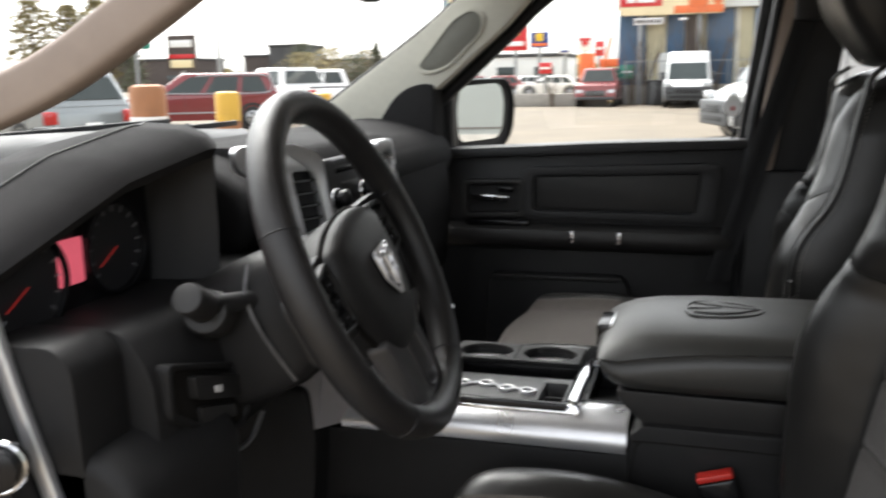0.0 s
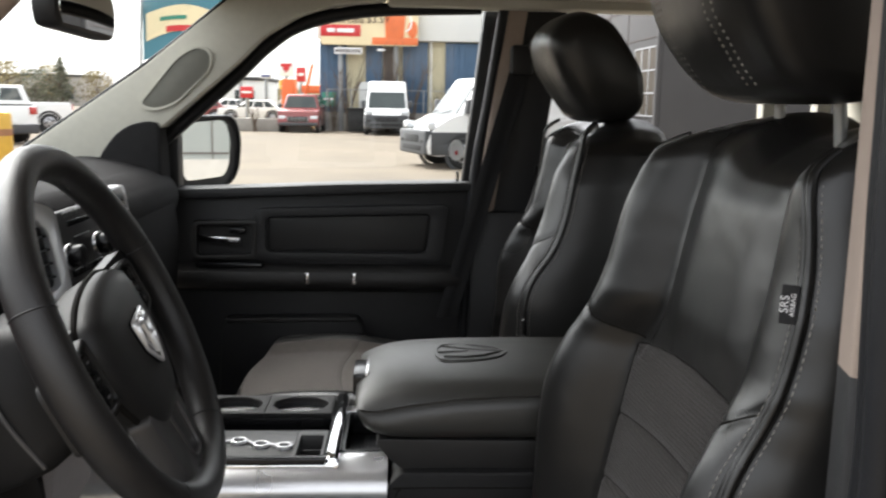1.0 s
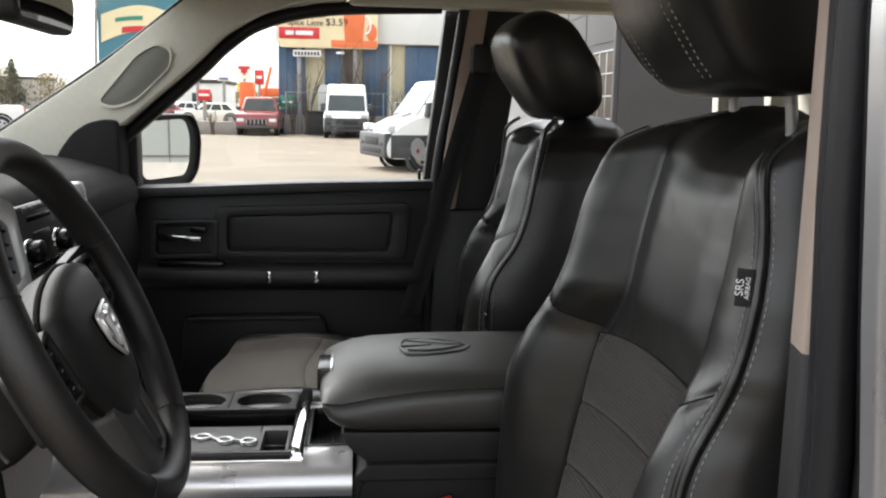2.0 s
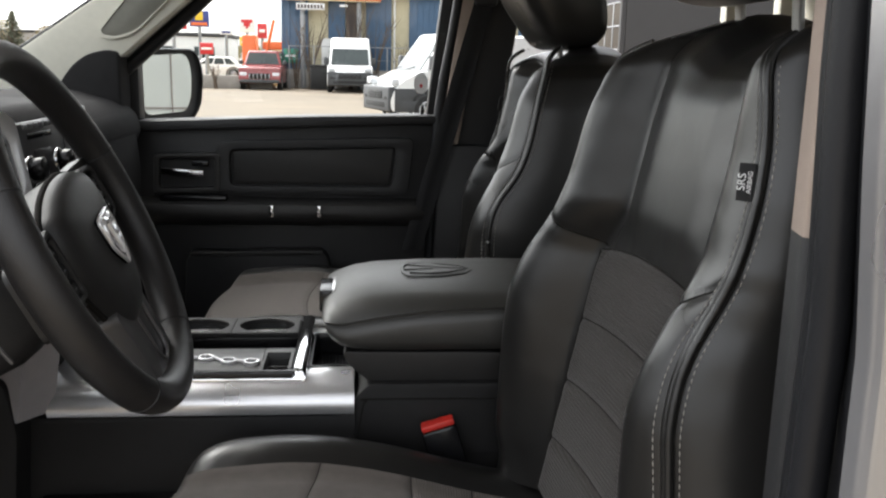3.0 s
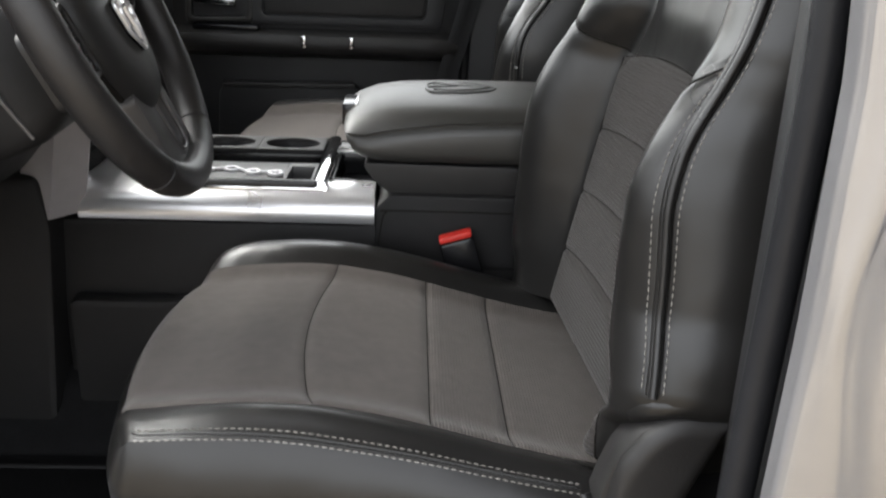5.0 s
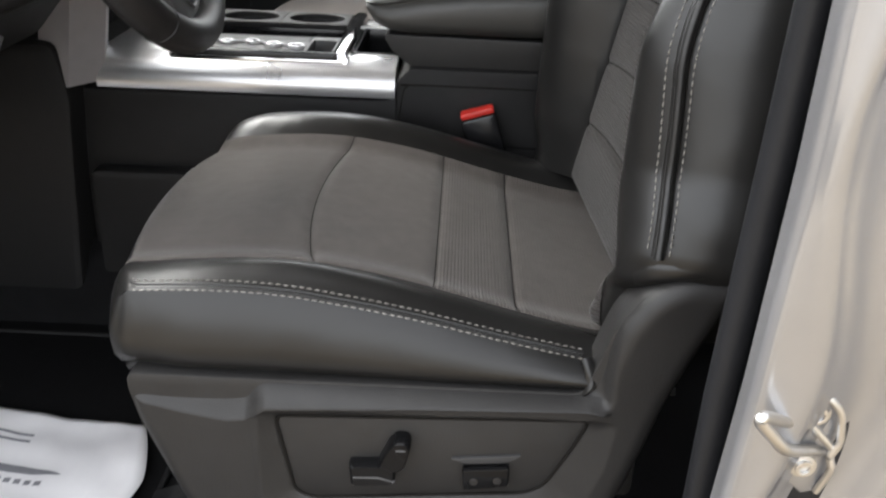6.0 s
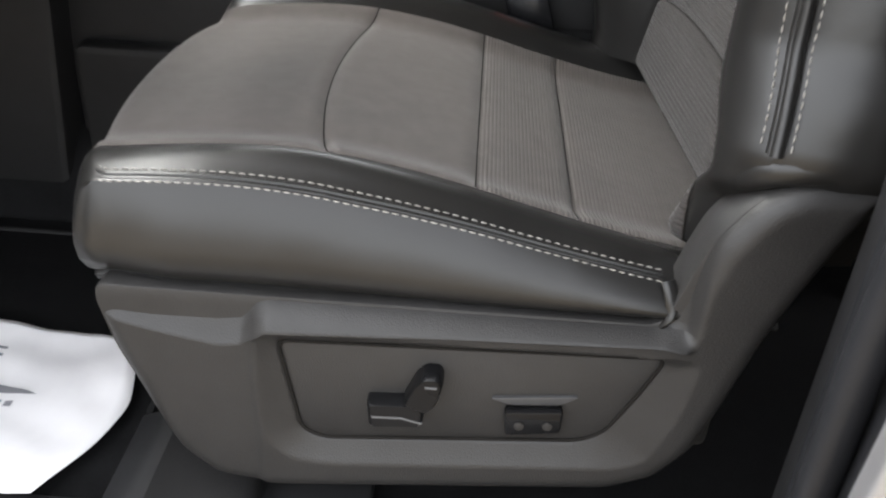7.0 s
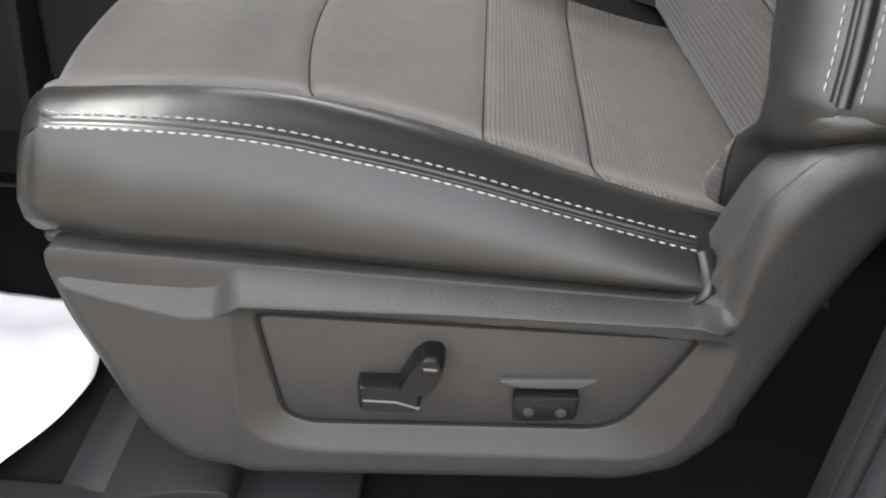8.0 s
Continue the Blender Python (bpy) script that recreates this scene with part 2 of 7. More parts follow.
def ring(outer, inner, a0, a1, axis='y', bev=0.002, n=96, bm=None):
    """A flat frame between two closed outlines, with thickness."""
    def resample(p):
        p = [Vector(q) for q in p] + [Vector(p[0])]
        L = [0.0]
        for i in range(len(p) - 1):
            L.append(L[-1] + (p[i + 1] - p[i]).length)
        o = []
        for k in range(n):
            d = L[-1] * k / n
            i = max(j for j in range(len(L) - 1) if L[j] <= d + 1e-9)
            o.append(p[i].lerp(p[i + 1], (d - L[i]) / max(L[i + 1] - L[i], 1e-9)))
        return o

    def area(p):
        return sum(p[i - 1][0] * p[i][1] - p[i][0] * p[i - 1][1] for i in range(len(p)))
    a, b = resample(outer), resample(inner)
    if area(a) < 0:
        a = a[::-1]
    if area(b) < 0:
        b = b[::-1]
    c = sum(b, Vector((0, 0))) / n

    def turned(p):
        k = min(range(n), key=lambda i: abs(math.atan2(p[i][1] - c[1], p[i][0] - c[0]) + 2.3))
        return p[k:] + p[:k]
    a, b = turned(a), turned(b)

    def at(p, v):
        return {'y': (p[0], v, p[1]), 'x': (v, p[0], p[1]), 'z': (p[0], p[1], v)}[axis]
    b2 = bmesh.new()
    V = [[b2.verts.new(at(p, v)) for p in q] for q, v in ((a, a0), (b, a0), (b, a1), (a, a1))]
    for i in range(n):
        j = (i + 1) % n
        for k in range(4):
            A, B = V[k], V[(k + 1) % 4]
            b2.faces.new((A[i], A[j], B[j], B[i]))
    bmesh.ops.recalc_face_normals(b2, faces=b2.faces)
    if bev:
        bevel(b2, bev, 2, 50)
    return join(bm, b2)


def smooth_line(pts, n=24):
    """A smooth curve through the points (Catmull-Rom)."""
    P = [Vector(p) for p in pts]
    P = [2 * P[0] - P[1]] + P + [2 * P[-1] - P[-2]]
    out = []
    m = len(P) - 3
    for k in range(n + 1):
        u = min(k / n * m, m - 1e-6)
        i = int(u)
        t = u - i
        a, b, c, d = P[i:i + 4]
        out.append(0.5 * (2 * b + (c - a) * t + (2 * a - 5 * b + 4 * c - d) * t * t + (3 * b - a - 3 * c + d) * t ** 3))
    return out


def tube(pts, r, seg=12, closed=False, up=(0, 0, 1), flat=1.0, bm=None):
    """A tube along points; r is a number or a function of 0..1; flat squeezes it along the second axis."""
    P = [Vector(p) for p in pts]
    n = len(P)
    b2 = bmesh.new()
    rings = []
    for i, p in enumerate(P):
        if closed:
            t = (P[(i + 1) % n] - P[i - 1]).normalized()
        else:
            t = (P[min(i + 1, n - 1)] - P[max(i - 1, 0)]).normalized()
        s = t.cross(Vector(up))
        if s.length < 1e-3:
            s = t.cross(Vector((1, 0, 0)))
        s.normalize()
        u = s.cross(t)
        rr = r(i / max(n - 1, 1)) if callable(r) else r
        rings.append([b2.verts.new(p + s * rr * math.cos(2 * math.pi * k / seg) + u * rr * flat * math.sin(2 * math.pi * k / seg)) for k in range(seg)])
    m = n if closed else n - 1
    for i in range(m):
        A, B = rings[i], rings[(i + 1) % n]
        for k in range(seg):
            b2.faces.new((A[k], A[(k + 1) % seg], B[(k + 1) % seg], B[k]))
    if not closed:
        b2.faces.new(rings[0][::-1])
        b2.faces.new(rings[-1])
    bmesh.ops.recalc_face_normals(b2, faces=b2.faces)
    return join(bm, b2)


def cyl(p0, p1, r0, r1=None, seg=24, bev=0.001, bm=None):
    r1 = r0 if r1 is None else r1
    p0, p1 = Vector(p0), Vector(p1)
    b2 = bmesh.new()
    m = Matrix.Translation((p0 + p1) / 2) @ (p1 - p0).to_track_quat('Z', 'Y').to_matrix().to_4x4()
    bmesh.ops.create_cone(b2, cap_ends=True, segments=seg, radius1=r0, radius2=r1, depth=(p1 - p0).length, matrix=m)
    bevel(b2, bev, 2, 50)
    return join(bm, b2)


def loft(sections, caps=True, bm=None):
    """Skin over closed sections of equal point count."""
    b2 = bmesh.new()
    R = [[b2.verts.new(p) for p in s] for s in sections]
    n = len(R[0])
    for A, B in zip(R, R[1:]):
        for k in range(n):
            b2.faces.new((A[k], A[(k + 1) % n], B[(k + 1) % n], B[k]))
    if caps:
        b2.faces.new(R[0][::-1])
        b2.faces.new(R[-1])
    bmesh.ops.recalc_face_normals(b2, faces=b2.faces)
    return join(bm, b2)


def sheet(f, nu, nv):
    """A grid surface f(u, v), u and v in 0..1."""
    vs = [f(i / nu, j / nv) for j in range(nv + 1) for i in range(nu + 1)]
    w = nu + 1
    fs = [(j * w + i, j * w + i + 1, (j + 1) * w + i + 1, (j + 1) * w + i) for j in range(nv) for i in range(nu)]
    return vs, fs


def sm(t):
    t = min(max(t, 0.0), 1.0)
    return t * t * (3 - 2 * t)


def stitches(curve, normal, parent, length=0.0050, gap=0.0021, r=0.00062, name="stitching"):
    """A row of thread stitches along a dense curve; normal(p) lifts them off the surface."""
    P = [Vector(p) for p in curve]
    L = [0.0]
    for a, b in zip(P, P[1:]):
        L.append(L[-1] + (b - a).length)

    def at(d):
        i = 0
        while i < len(L) - 2 and L[i + 1] < d:
            i += 1
        return P[i].lerp(P[i + 1], (d - L[i]) / max(L[i + 1] - L[i], 1e-9))
    bm = bmesh.new()
    d = 0.0
    while d + length < L[-1]:
        a, b = at(d), at(d + length)
        n = Vector(normal(a)).normalized()
        t = (b - a).normalized()
        s = n.cross(t).normalized()
        mid = (a + b) / 2 + n * r
        rows = []
        for c, k in ((a, 0.4), (mid, 1.0), (b, 0.4)):
            rows.append([bm.verts.new(c + n * (r * k * q[0]) + s * (r * k * q[1])) for q in ((1.0, 0.5), (1.0, -0.5), (-0.6, -1), (-0.6, 1))])
        for A, B in zip(rows, rows[1:]):
            for k in range(4):
                bm.faces.new((A[k], A[(k + 1) % 4], B[(k + 1) % 4], B[k]))
        bm.faces.new(rows[0][::-1])
        bm.faces.new(rows[-1])
        d += length + gap
    return part(name, bm, THREAD, parent, "pale grey thread stitching", kind="stuff")


def lettering(name, text, size, m, material, parent, depth=0.0004):
    cu = bpy.data.curves.new(name, 'FONT')
    cu.body = text
    cu.size = size
    cu.align_x, cu.align_y = 'CENTER', 'CENTER'
    cu.extrude = depth
    tmp = new("lettering_tmp", cu)
    me = bpy.data.meshes.new_from_object(tmp.evaluated_get(bpy.context.evaluated_depsgraph_get()))
    bpy.data.objects.remove(tmp)
    me.transform(m)
    finish(me, material, 0)
    ob = new(name, me)
    ob.parent = parent
    ob.matrix_parent_inverse = base_of(parent).inverted() if parent.type == 'EMPTY' else Matrix.Identity(4)
    return ob


# ---- cab shell ----
cab = thing("cab_floor", (0, 0, 0.6), "black carpeted cab floor of a pickup truck", "floor", kind="structure")
part("floor_pan", box(-1.0, 1.4, -0.80, 0.84, 0.56, 0.62, 0.01), CARPET, cab)
part("transmission_tunnel", prism(round_poly([(-0.24, 0.60), (-0.16, 0.74), (0.16, 0.74), (0.24, 0.60)], 0.05), -1.0, 1.3, 'x', 0.004), CARPET, cab)
sill = thing("door_sill", (0.0, -0.86, 0.6), "silver painted door sill with black scuff plate", "door sill", kind="structure")
part("sill_body", prism(round_poly([(-0.98, 0.40), (-0.98, 0.60), (-0.86, 0.635), (-0.80, 0.62), (-0.80, 0.40)], 0.015), -1.0, 0.34, 'x', 0.002), BODY, sill)
part("scuff_plate", prism(round_poly([(-0.90, 0.640), (-0.77, 0.655), (-0.72, 0.635), (-0.72, 0.622), (-0.90, 0.630)], 0.006), -0.9, 0.33, 'x', 0.001), PLASTIC_DARK, sill)

# ---- seats ----
ZS_X = [-0.21, -0.12, -0.05, 0.01, 0.075, 0.145, 0.235, 0.32]
ZS_Z = [0.970, 0.980, 0.983, 0.976, 0.963, 0.943, 0.921, 0.908]
RIDGE_X = [-0.2, -0.105, -0.03, 0.034, 0.108, 0.184, 0.233]
RIDGE_Z = [0.006, 0.002, -0.001, -0.002, 0.000, 0.002, 0.004]
# swell of the bolsters between insert and piping, towards the door and towards the console
SW_Z = [0.95, 1.00, 1.05, 1.10, 1.15, 1.20, 1.24, 1.28, 1.31, 1.33, 1.36, 1.45, 1.50, 1.55]
SW_OUT = [0.030, 0.0376, 0.0444, 0.0483, 0.0529, 0.0543, 0.0479, 0.0378, 0.026, 0.020, 0.021, 0.019, 0.014, 0.0]
SW_IN = [0.030, 0.048, 0.0554, 0.0609, 0.0643, 0.0615, 0.0553, 0.0528, 0.0524, 0.0504, 0.0474, 0.044, 0.034, 0.0]
# depth of the piping edge against the backrest's plane
XE_Z = [0.95, 1.00, 1.05, 1.10, 1.15, 1.20, 1.25, 1.30, 1.35, 1.40, 1.45, 1.50, 1.53, 1.55]
XE_X = [-0.030, -0.034, -0.037, -0.041, -0.0500, -0.0608, -0.0585, -0.0365, -0.0280, -0.0278, -0.0296, -0.034, -0.030, 0.0]
W_Z = [0.93, 1.05, 1.20, 1.28, 1.34, 1.42, 1.49, 1.515, 1.535, 1.546, 1.550]
W_W = [0.262, 0.268, 0.268, 0.262, 0.258, 0.250, 0.236, 0.214, 0.168, 0.105, 0.055]
O_Z = [0.93, 0.985, 1.005, 1.03, 1.06, 1.10, 1.19, 1.237, 1.283, 1.33, 1.395, 1.44, 1.48, 1.505, 1.53, 1.541, 1.550]
O_W = [0.230, 0.252, 0.276, 0.287, 0.275, 0.256, 0.240, 0.233, 0.230, 0.233, 0.229, 0.220, 0.212, 0.204, 0.188, 0.165, 0.110]


def wing(z, side):
    """Half width of the backrest's front: side 1 towards the door, -1 towards the console."""
    return float(np.interp(z, O_Z, O_W)) if side > 0 else float(np.interp(z, W_Z, W_W))


def glide(x, X, Z, reach=0.035):
    """A table read along x with its corners rounded off."""
    return sum(float(np.interp(x + reach * o, X, Z)) for o in (-1, -0.67, -0.33, 0, 0.33, 0.67, 1)) / 7


def seat_top(x, w):
    a = abs(w)
    z = glide(x, ZS_X, ZS_Z) - 0.018 + 0.019 * sm((a - 0.15) / 0.075)
    if w < 0:
        z += 0.011 * sm((a - 0.165) / 0.045)
    if a > 0.222:
        z -= ((0.007 - 0.003 * sm((x + 0.02) / 0.2)) if w > 0 else 0.014) * ((a - 0.222) / 0.048) ** 2
    if w > 0:
        z += glide(x, RIDGE_X, RIDGE_Z) * sm((a - 0.205) / 0.045)
        z += glide(x, [-0.20, -0.16, -0.10, -0.03, 0.05, 0.2], [0.0, 0.002, 0.006, 0.009, 0.006, 0.003]) * math.exp(-((a - 0.234) / 0.015) ** 2)
    d = x - seat_front(w)
    dr = 0.014 + 0.03 * sm((-w - 0.12) / 0.08)
    if d < dr:
        z -= (0.012 if w < 0.225 else 0.007) * (1 - math.sqrt(max(0, 1 - (1 - max(d, 0) / dr) ** 2)))
    return z


def seat_front(w):
    return -0.236 + 0.66 * w * w + 0.45 * max(0.0, -w - 0.05) ** 2


def flare(z):
    """The lower end of the bolster swings out towards the door."""
    return 0.055 * sm((1.075 - z) / 0.08)


def shoulder(a):
    """Height of the seam that closes the lower bolster, at a distance a from the middle."""
    return 1.280 + (a - 0.169) * 0.62


def back_x(z, w, groove=0.003):
    a = abs(w)
    edge = wing(z, 1 if w > 0 else -1)
    start = min(0.165 - 0.030 * sm((z - 1.26) / 0.08) + (flare(z) if w > 0 else 0), 0.80 * edge)
    s = min(max((a - start) / (edge - start), 0.0), 1.0)
    lean = (0.065 - 0.03 * sm((z - 1.22) / 0.10)) * sm((1.52 - z) / 0.10)
    swell = glide(z, SW_Z, SW_OUT if w > 0 else SW_IN, 0.012)
    x = 0.285 + 0.2 * (z - 0.95) + lean * w + glide(z, XE_Z, XE_X, 0.02) * s - swell * math.sin(math.pi * s ** 0.9) ** (1.45 - 0.65 * s)
    if z > 1.50:
        x += 0.04 * ((z - 1.50) / 0.05) ** 2
    if a > 0.15:
        x += groove * sm((a - 0.15) / 0.02) * math.exp(-((z - shoulder(a)) / 0.0045) ** 2)
    if z > 1.255 and a < 0.20:
        x += 0.005 * math.exp(-((a - 0.130 - 0.02 * sm((1.33 - z) / 0.07)) / 0.007) ** 2)
        x -= 0.007 * sm((0.12 - a) / 0.06) * sm((z - 1.28) / 0.06) * sm((1.52 - z) / 0.06)
    return x


def cloth_top(w):
    return 1.284 - 0.6 * w * w


def seat(y0, out, label, reach=0.0, lift=0.0, drop=0.0):
    """A bucket seat facing -x; out is the sign of y towards its door."""
    st = thing("bucket_seat", (0.05, y0, 0.62), label, "car seat", "front bucket seats")

    def Y(w):
        return y0 + out * w
    # cushion
    W = 0.270

    def C(x, w, z):
        """A cushion point: slid forward by reach at its front, lifted, and set a little towards the door."""
        return (x - reach * min(max((0.32 - x) / 0.52, 0), 1.1), y0 + out * (w * 0.958 + 0.0115), z + lift)

    def ftop(u, v):
        w = W * (2 * u - 1)
        x = seat_front(w) + (0.32 - seat_front(w)) * v
        return C(x, w, seat_top(x, w))
    cushion = part("cushion", sheet(ftop, 72, 90), LEATHER, st, "black leather seat cushion", 60)
    loop = [ftop(0, 1 - k / 60) for k in range(60)] + [ftop(k / 40, 0) for k in range(40)] + [ftop(1, k / 60) for k in range(61)]
    prof = [(0.0, 0.0), (0.006, 0.10), (0.013, 0.28), (0.019, 0.5), (0.019, 0.68), (0.014, 0.80), (0.006, 0.865), (0.011, 0.90), (0.010, 0.96), (0.0, 1.0)]
    vs, fs = [], []
    n = len(loop)
    for j, (o, h) in enumerate(prof):
        for i, p in enumerate(loop):
            a, b = Vector(loop[max(i - 1, 0)]), Vector(loop[min(i + 1, n - 1)])
            t = (b - a)
            nv = Vector((t.y, -t.x, 0)).normalized()
            if nv.dot(Vector((p[0] - 0.12, p[1] - y0, 0))) < 0:
                nv = -nv
            zb = float(np.interp(p[0] + reach, [-0.24, -0.20, -0.17, 0.10, 0.232], [0.885, 0.884, 0.884, 0.886, 0.893]))
            fr = sm((-0.12 - reach - p[0]) / 0.06)
            q = Vector(p) + nv * (o * (1.0 - 0.25 * fr) - 0.008 * fr * h ** 3)
            vs.append((q.x, q.y, p[2] + (zb - p[2]) * h))
    for j in range(len(prof) - 1):
        for i in range(n - 1):
            fs.append((j * n + i, j * n + i + 1, (j + 1) * n + i + 1, (j + 1) * n + i))
    part("side_panel", (vs, fs), LEATHER, st, "bulging black leather cushion side", 60)

    def pad(name, f, nrm, a0, a1, b0, b1, na, nb, material, lift=0.0036, edge=0.013):
        vs, fs = [], []
        for j in range(nb + 1):
            b = b0 + (b1 - b0) * j / nb
            for i in range(na + 1):
                s0, s1 = a0(b), a1(b)
                a = s0 + (s1 - s0) * i / na
                d = min(a - s0, s1 - a, b - b0, b1 - b)
                h = 0.0003 + lift * (1 - (1 - min(d / edge, 1)) ** 2)
                p = Vector(f(a, b)) + Vector(nrm) * h
                vs.append(p)
        w = na + 1
        for j in range(nb):
            for i in range(na):
                fs.append((j * w + i, j * w + i + 1, (j + 1) * w + i + 1, (j + 1) * w + i))
        return part(name, (vs, fs), material, st, "dark brown-grey ribbed cloth insert", 60)

    def fs_(a, b):
        return C(a, b, seat_top(a, b))

    def arc(b):
        return -0.047 + 0.62 * b * b
    up = (0, 0, 1)
    pad("cushion_insert", fs_, up, lambda b: seat_front(b) + 0.004, lambda b: arc(b) - 0.0005, -0.185, 0.212, 40, 60, CLOTH_FRONT)
    pad("cushion_insert", fs_, up, lambda b: arc(b), lambda b: 0.094, -0.185, 0.207, 30, 60, CLOTH_FRONT)
    pad("cushion_insert", fs_, up, lambda b: 0.0945, lambda b: 0.177, -0.185, 0.207, 24, 60, CLOTH_SEAT)
    pad("cushion_insert", fs_, up, lambda b: 0.1775, lambda b: 0.32, -0.185, 0.207, 30, 60, CLOTH_SEAT)
    for f in (arc, lambda b: 0.0943, lambda b: 0.1773):
        part("seam", tube([C(f(b), b, seat_top(f(b), b) + 0.0008) for b in [-0.184 + 0.388 * k / 60 for k in range(61)]], 0.0006, 6), SEAM, st)
    # piping and twin stitching along the cushion's edges
    def edge_w(w, x):
        """Rows swing inwards round the cushion's front corner."""
        return w - 0.022 * max(0.0, 1 - (x - seat_front(0.26)) / 0.022) ** 2

    for sgn in (1,):
        xs = [seat_front(0.26) - 0.004 + (0.240 - seat_front(0.26)) * k / 89 for k in range(90)]
        for off in (0.2585, 0.2705):
            c = [C(x, sgn * edge_w(off, x), seat_top(max(x, seat_front(0.26) + 0.002), sgn * min(off, 0.2685)) + (0.0006 if off < 0.26 else -0.0008)) for x in xs]
            stitches(c, (lambda p, s=sgn: (0, out * s * 0.6, 0.8)) if off < 0.26 else (lambda p, s=sgn: (0, out * s * 0.95, 0.3)), st)
        for off, dz in ((0.2625, -0.0004), (0.2665, -0.0012)):
            c = [C(x, sgn * edge_w(off, x), seat_top(max(x, seat_front(0.26) + 0.002), sgn * off) + dz) for x in xs]
            part("piping", tube(c, 0.0021, 8), LEATHER, st)
    fold = [C(0.238 + 0.004 * math.sin(5 * k), 0.2690 + 0.019 * math.sin(math.pi * (0.12 + 0.72 * k)), seat_top(0.236, 0.262) + 0.003 - 0.050 * k) for k in [i / 16 for i in range(17)]]
    part("end_fold", tube(fold, lambda t: 0.0062 - 0.002 * t, 10, flat=0.6), LEATHER, st, "folded leather end of the cushion side")
    part("front_piping", tube(c, 0.0008, 6), THREAD, st, "pale piping along the cushion front")

    # backrest
    def zrow(v):
        return 0.93 + 0.62 * (1 - (1 - v) ** 1.35)

    def fback(u, v):
        z = zrow(v)
        w = -wing(z, -1) + (wing(z, -1) + wing(z, 1)) * u
        dip = 0.023 * sm((z - 1.44) / 0.11) * sm((w + 0.06) / 0.08) * sm((0.19 - w) / 0.06)
        return (back_x(z, w), Y(w), z - dip - drop * sm((z - 1.40) / 0.14))
    part("backrest", sheet(fback, 96, 150), LEATHER, st, "black leather bolstered backrest", 60)
    loop = [fback(0, k / 80) for k in range(80)] + [fback(k / 20, 1) for k in range(20)] + [fback(1, 1 - k / 80) for k in range(81)]
    n = len(loop)
    vs, fs = [], []
    for t, o, od in ((0, 0, 0), (0.04, 0.002, 0.007), (0.12, 0.006, 0.017), (0.3, 0.011, 0.028), (0.55, 0.012, 0.030), (0.8, 0.008, 0.022), (0.93, 0.0, 0.006), (1.0, -0.016, -0.016)):
        for p in loop:
            xb = 0.425 + 0.2 * (p[2] - 0.95)
            q = Vector((p[0] + (xb - p[0]) * t, p[1], p[2]))
            k = Vector((0, p[1] - y0, max(0, (p[2] - 1.40)) * 1.2))
            sd = sm((p[1] - y0) * out / 0.10) * (0.25 + 0.75 * sm((p[2] - 1.02) / 0.07))
            q += k.normalized() * (o + (od - o) * sd) if k.length > 1e-6 else Vector()
            vs.append(q)
    for j in range(7):
        for i in range(n - 1):
            fs.append((j * n + i, j * n + i + 1, (j + 1) * n + i + 1, (j + 1) * n + i))
    fs.append([7 * n + i for i in range(n)])
    part("backrest_side", (vs, fs), LEATHER, st, "black leather backrest side and rear", 60)
    fwd = (-1, 0, 0.2)

    def fb_(a, b):
        w = b + flare(a) * sm((b - 0.05) / 0.118)
        return (back_x(a, w), Y(w), a)

    edges = [0.945, 1.020, 1.102, 1.187]

    def cross(i):
        return lambda b: edges[i] - 0.45 * b * b if i else 0.931
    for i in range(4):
        pad("backrest_insert", fb_, fwd, lambda b, i=i: cross(i)(b) + (0.0003 if i else 0), cross(i + 1) if i < 3 else cloth_top, -0.166, 0.168, 30, 60, CLOTH_BACK_SHADE, 0.0062, 0.013)
    for f in (cross(1), cross(2), cross(3), cloth_top):
        part("seam", tube([fb_(f(b), b) for b in [-0.165 + 0.332 * k / 40 for k in range(41)]], 0.0014, 6), SEAM, st)
    for b0 in (-0.1665, 0.1685):
        part("seam", tube([fb_(z, b0) for z in [0.932 + (cloth_top(b0) - 0.932) * k / 40 for k in range(41)]], 0.0012, 6), SEAM, st)
    # twin stitching down both wings
    for sgn in (1, -1):
        for f in (0, 1):
            c = []
            for k in range(140):
                z = 1.040 + 0.495 * k / 139
                Wz = wing(z, sgn) - 0.005
                if f == 0:
                    c.append((back_x(z, sgn * Wz, 0) - 0.0008, Y(sgn * Wz), z))
                else:
                    xe = back_x(z, sgn * wing(z, sgn), 0)
                    c.append((xe + 0.05 * (0.425 + 0.2 * (z - 0.95) - xe), Y(sgn * (wing(z, sgn) + 0.0082)), z))
            stitches(c, (lambda p, s=sgn: (-0.6, out * s * 0.8, 0)) if f == 0 else (lambda p, s=sgn: (-0.3, out * s * 0.95, 0)), st)
        c = [(back_x(z, sgn * wing(z, sgn), 0) - 0.0012, Y(sgn * (wing(z, sgn) - 0.0006)), z) for z in [1.036 + 0.494 * k / 80 for k in range(81)]]
        part("piping", tube(c, 0.0040, 10), LEATHER, st)
        part("piping", tube([(p[0] + 0.0012, p[1] + out * sgn * 0.0062, p[2]) for p in c], 0.0042, 10), LEATHER, st)
        c = [(back_x(shoulder(a), sgn * a) - 0.0004, Y(sgn * a), shoulder(a)) for a in [0.160 + (wing(1.32, sgn) - 0.164) * k / 24 for k in range(25)]]
        part("seam", tube(c, 0.0012, 6), SEAM, st)
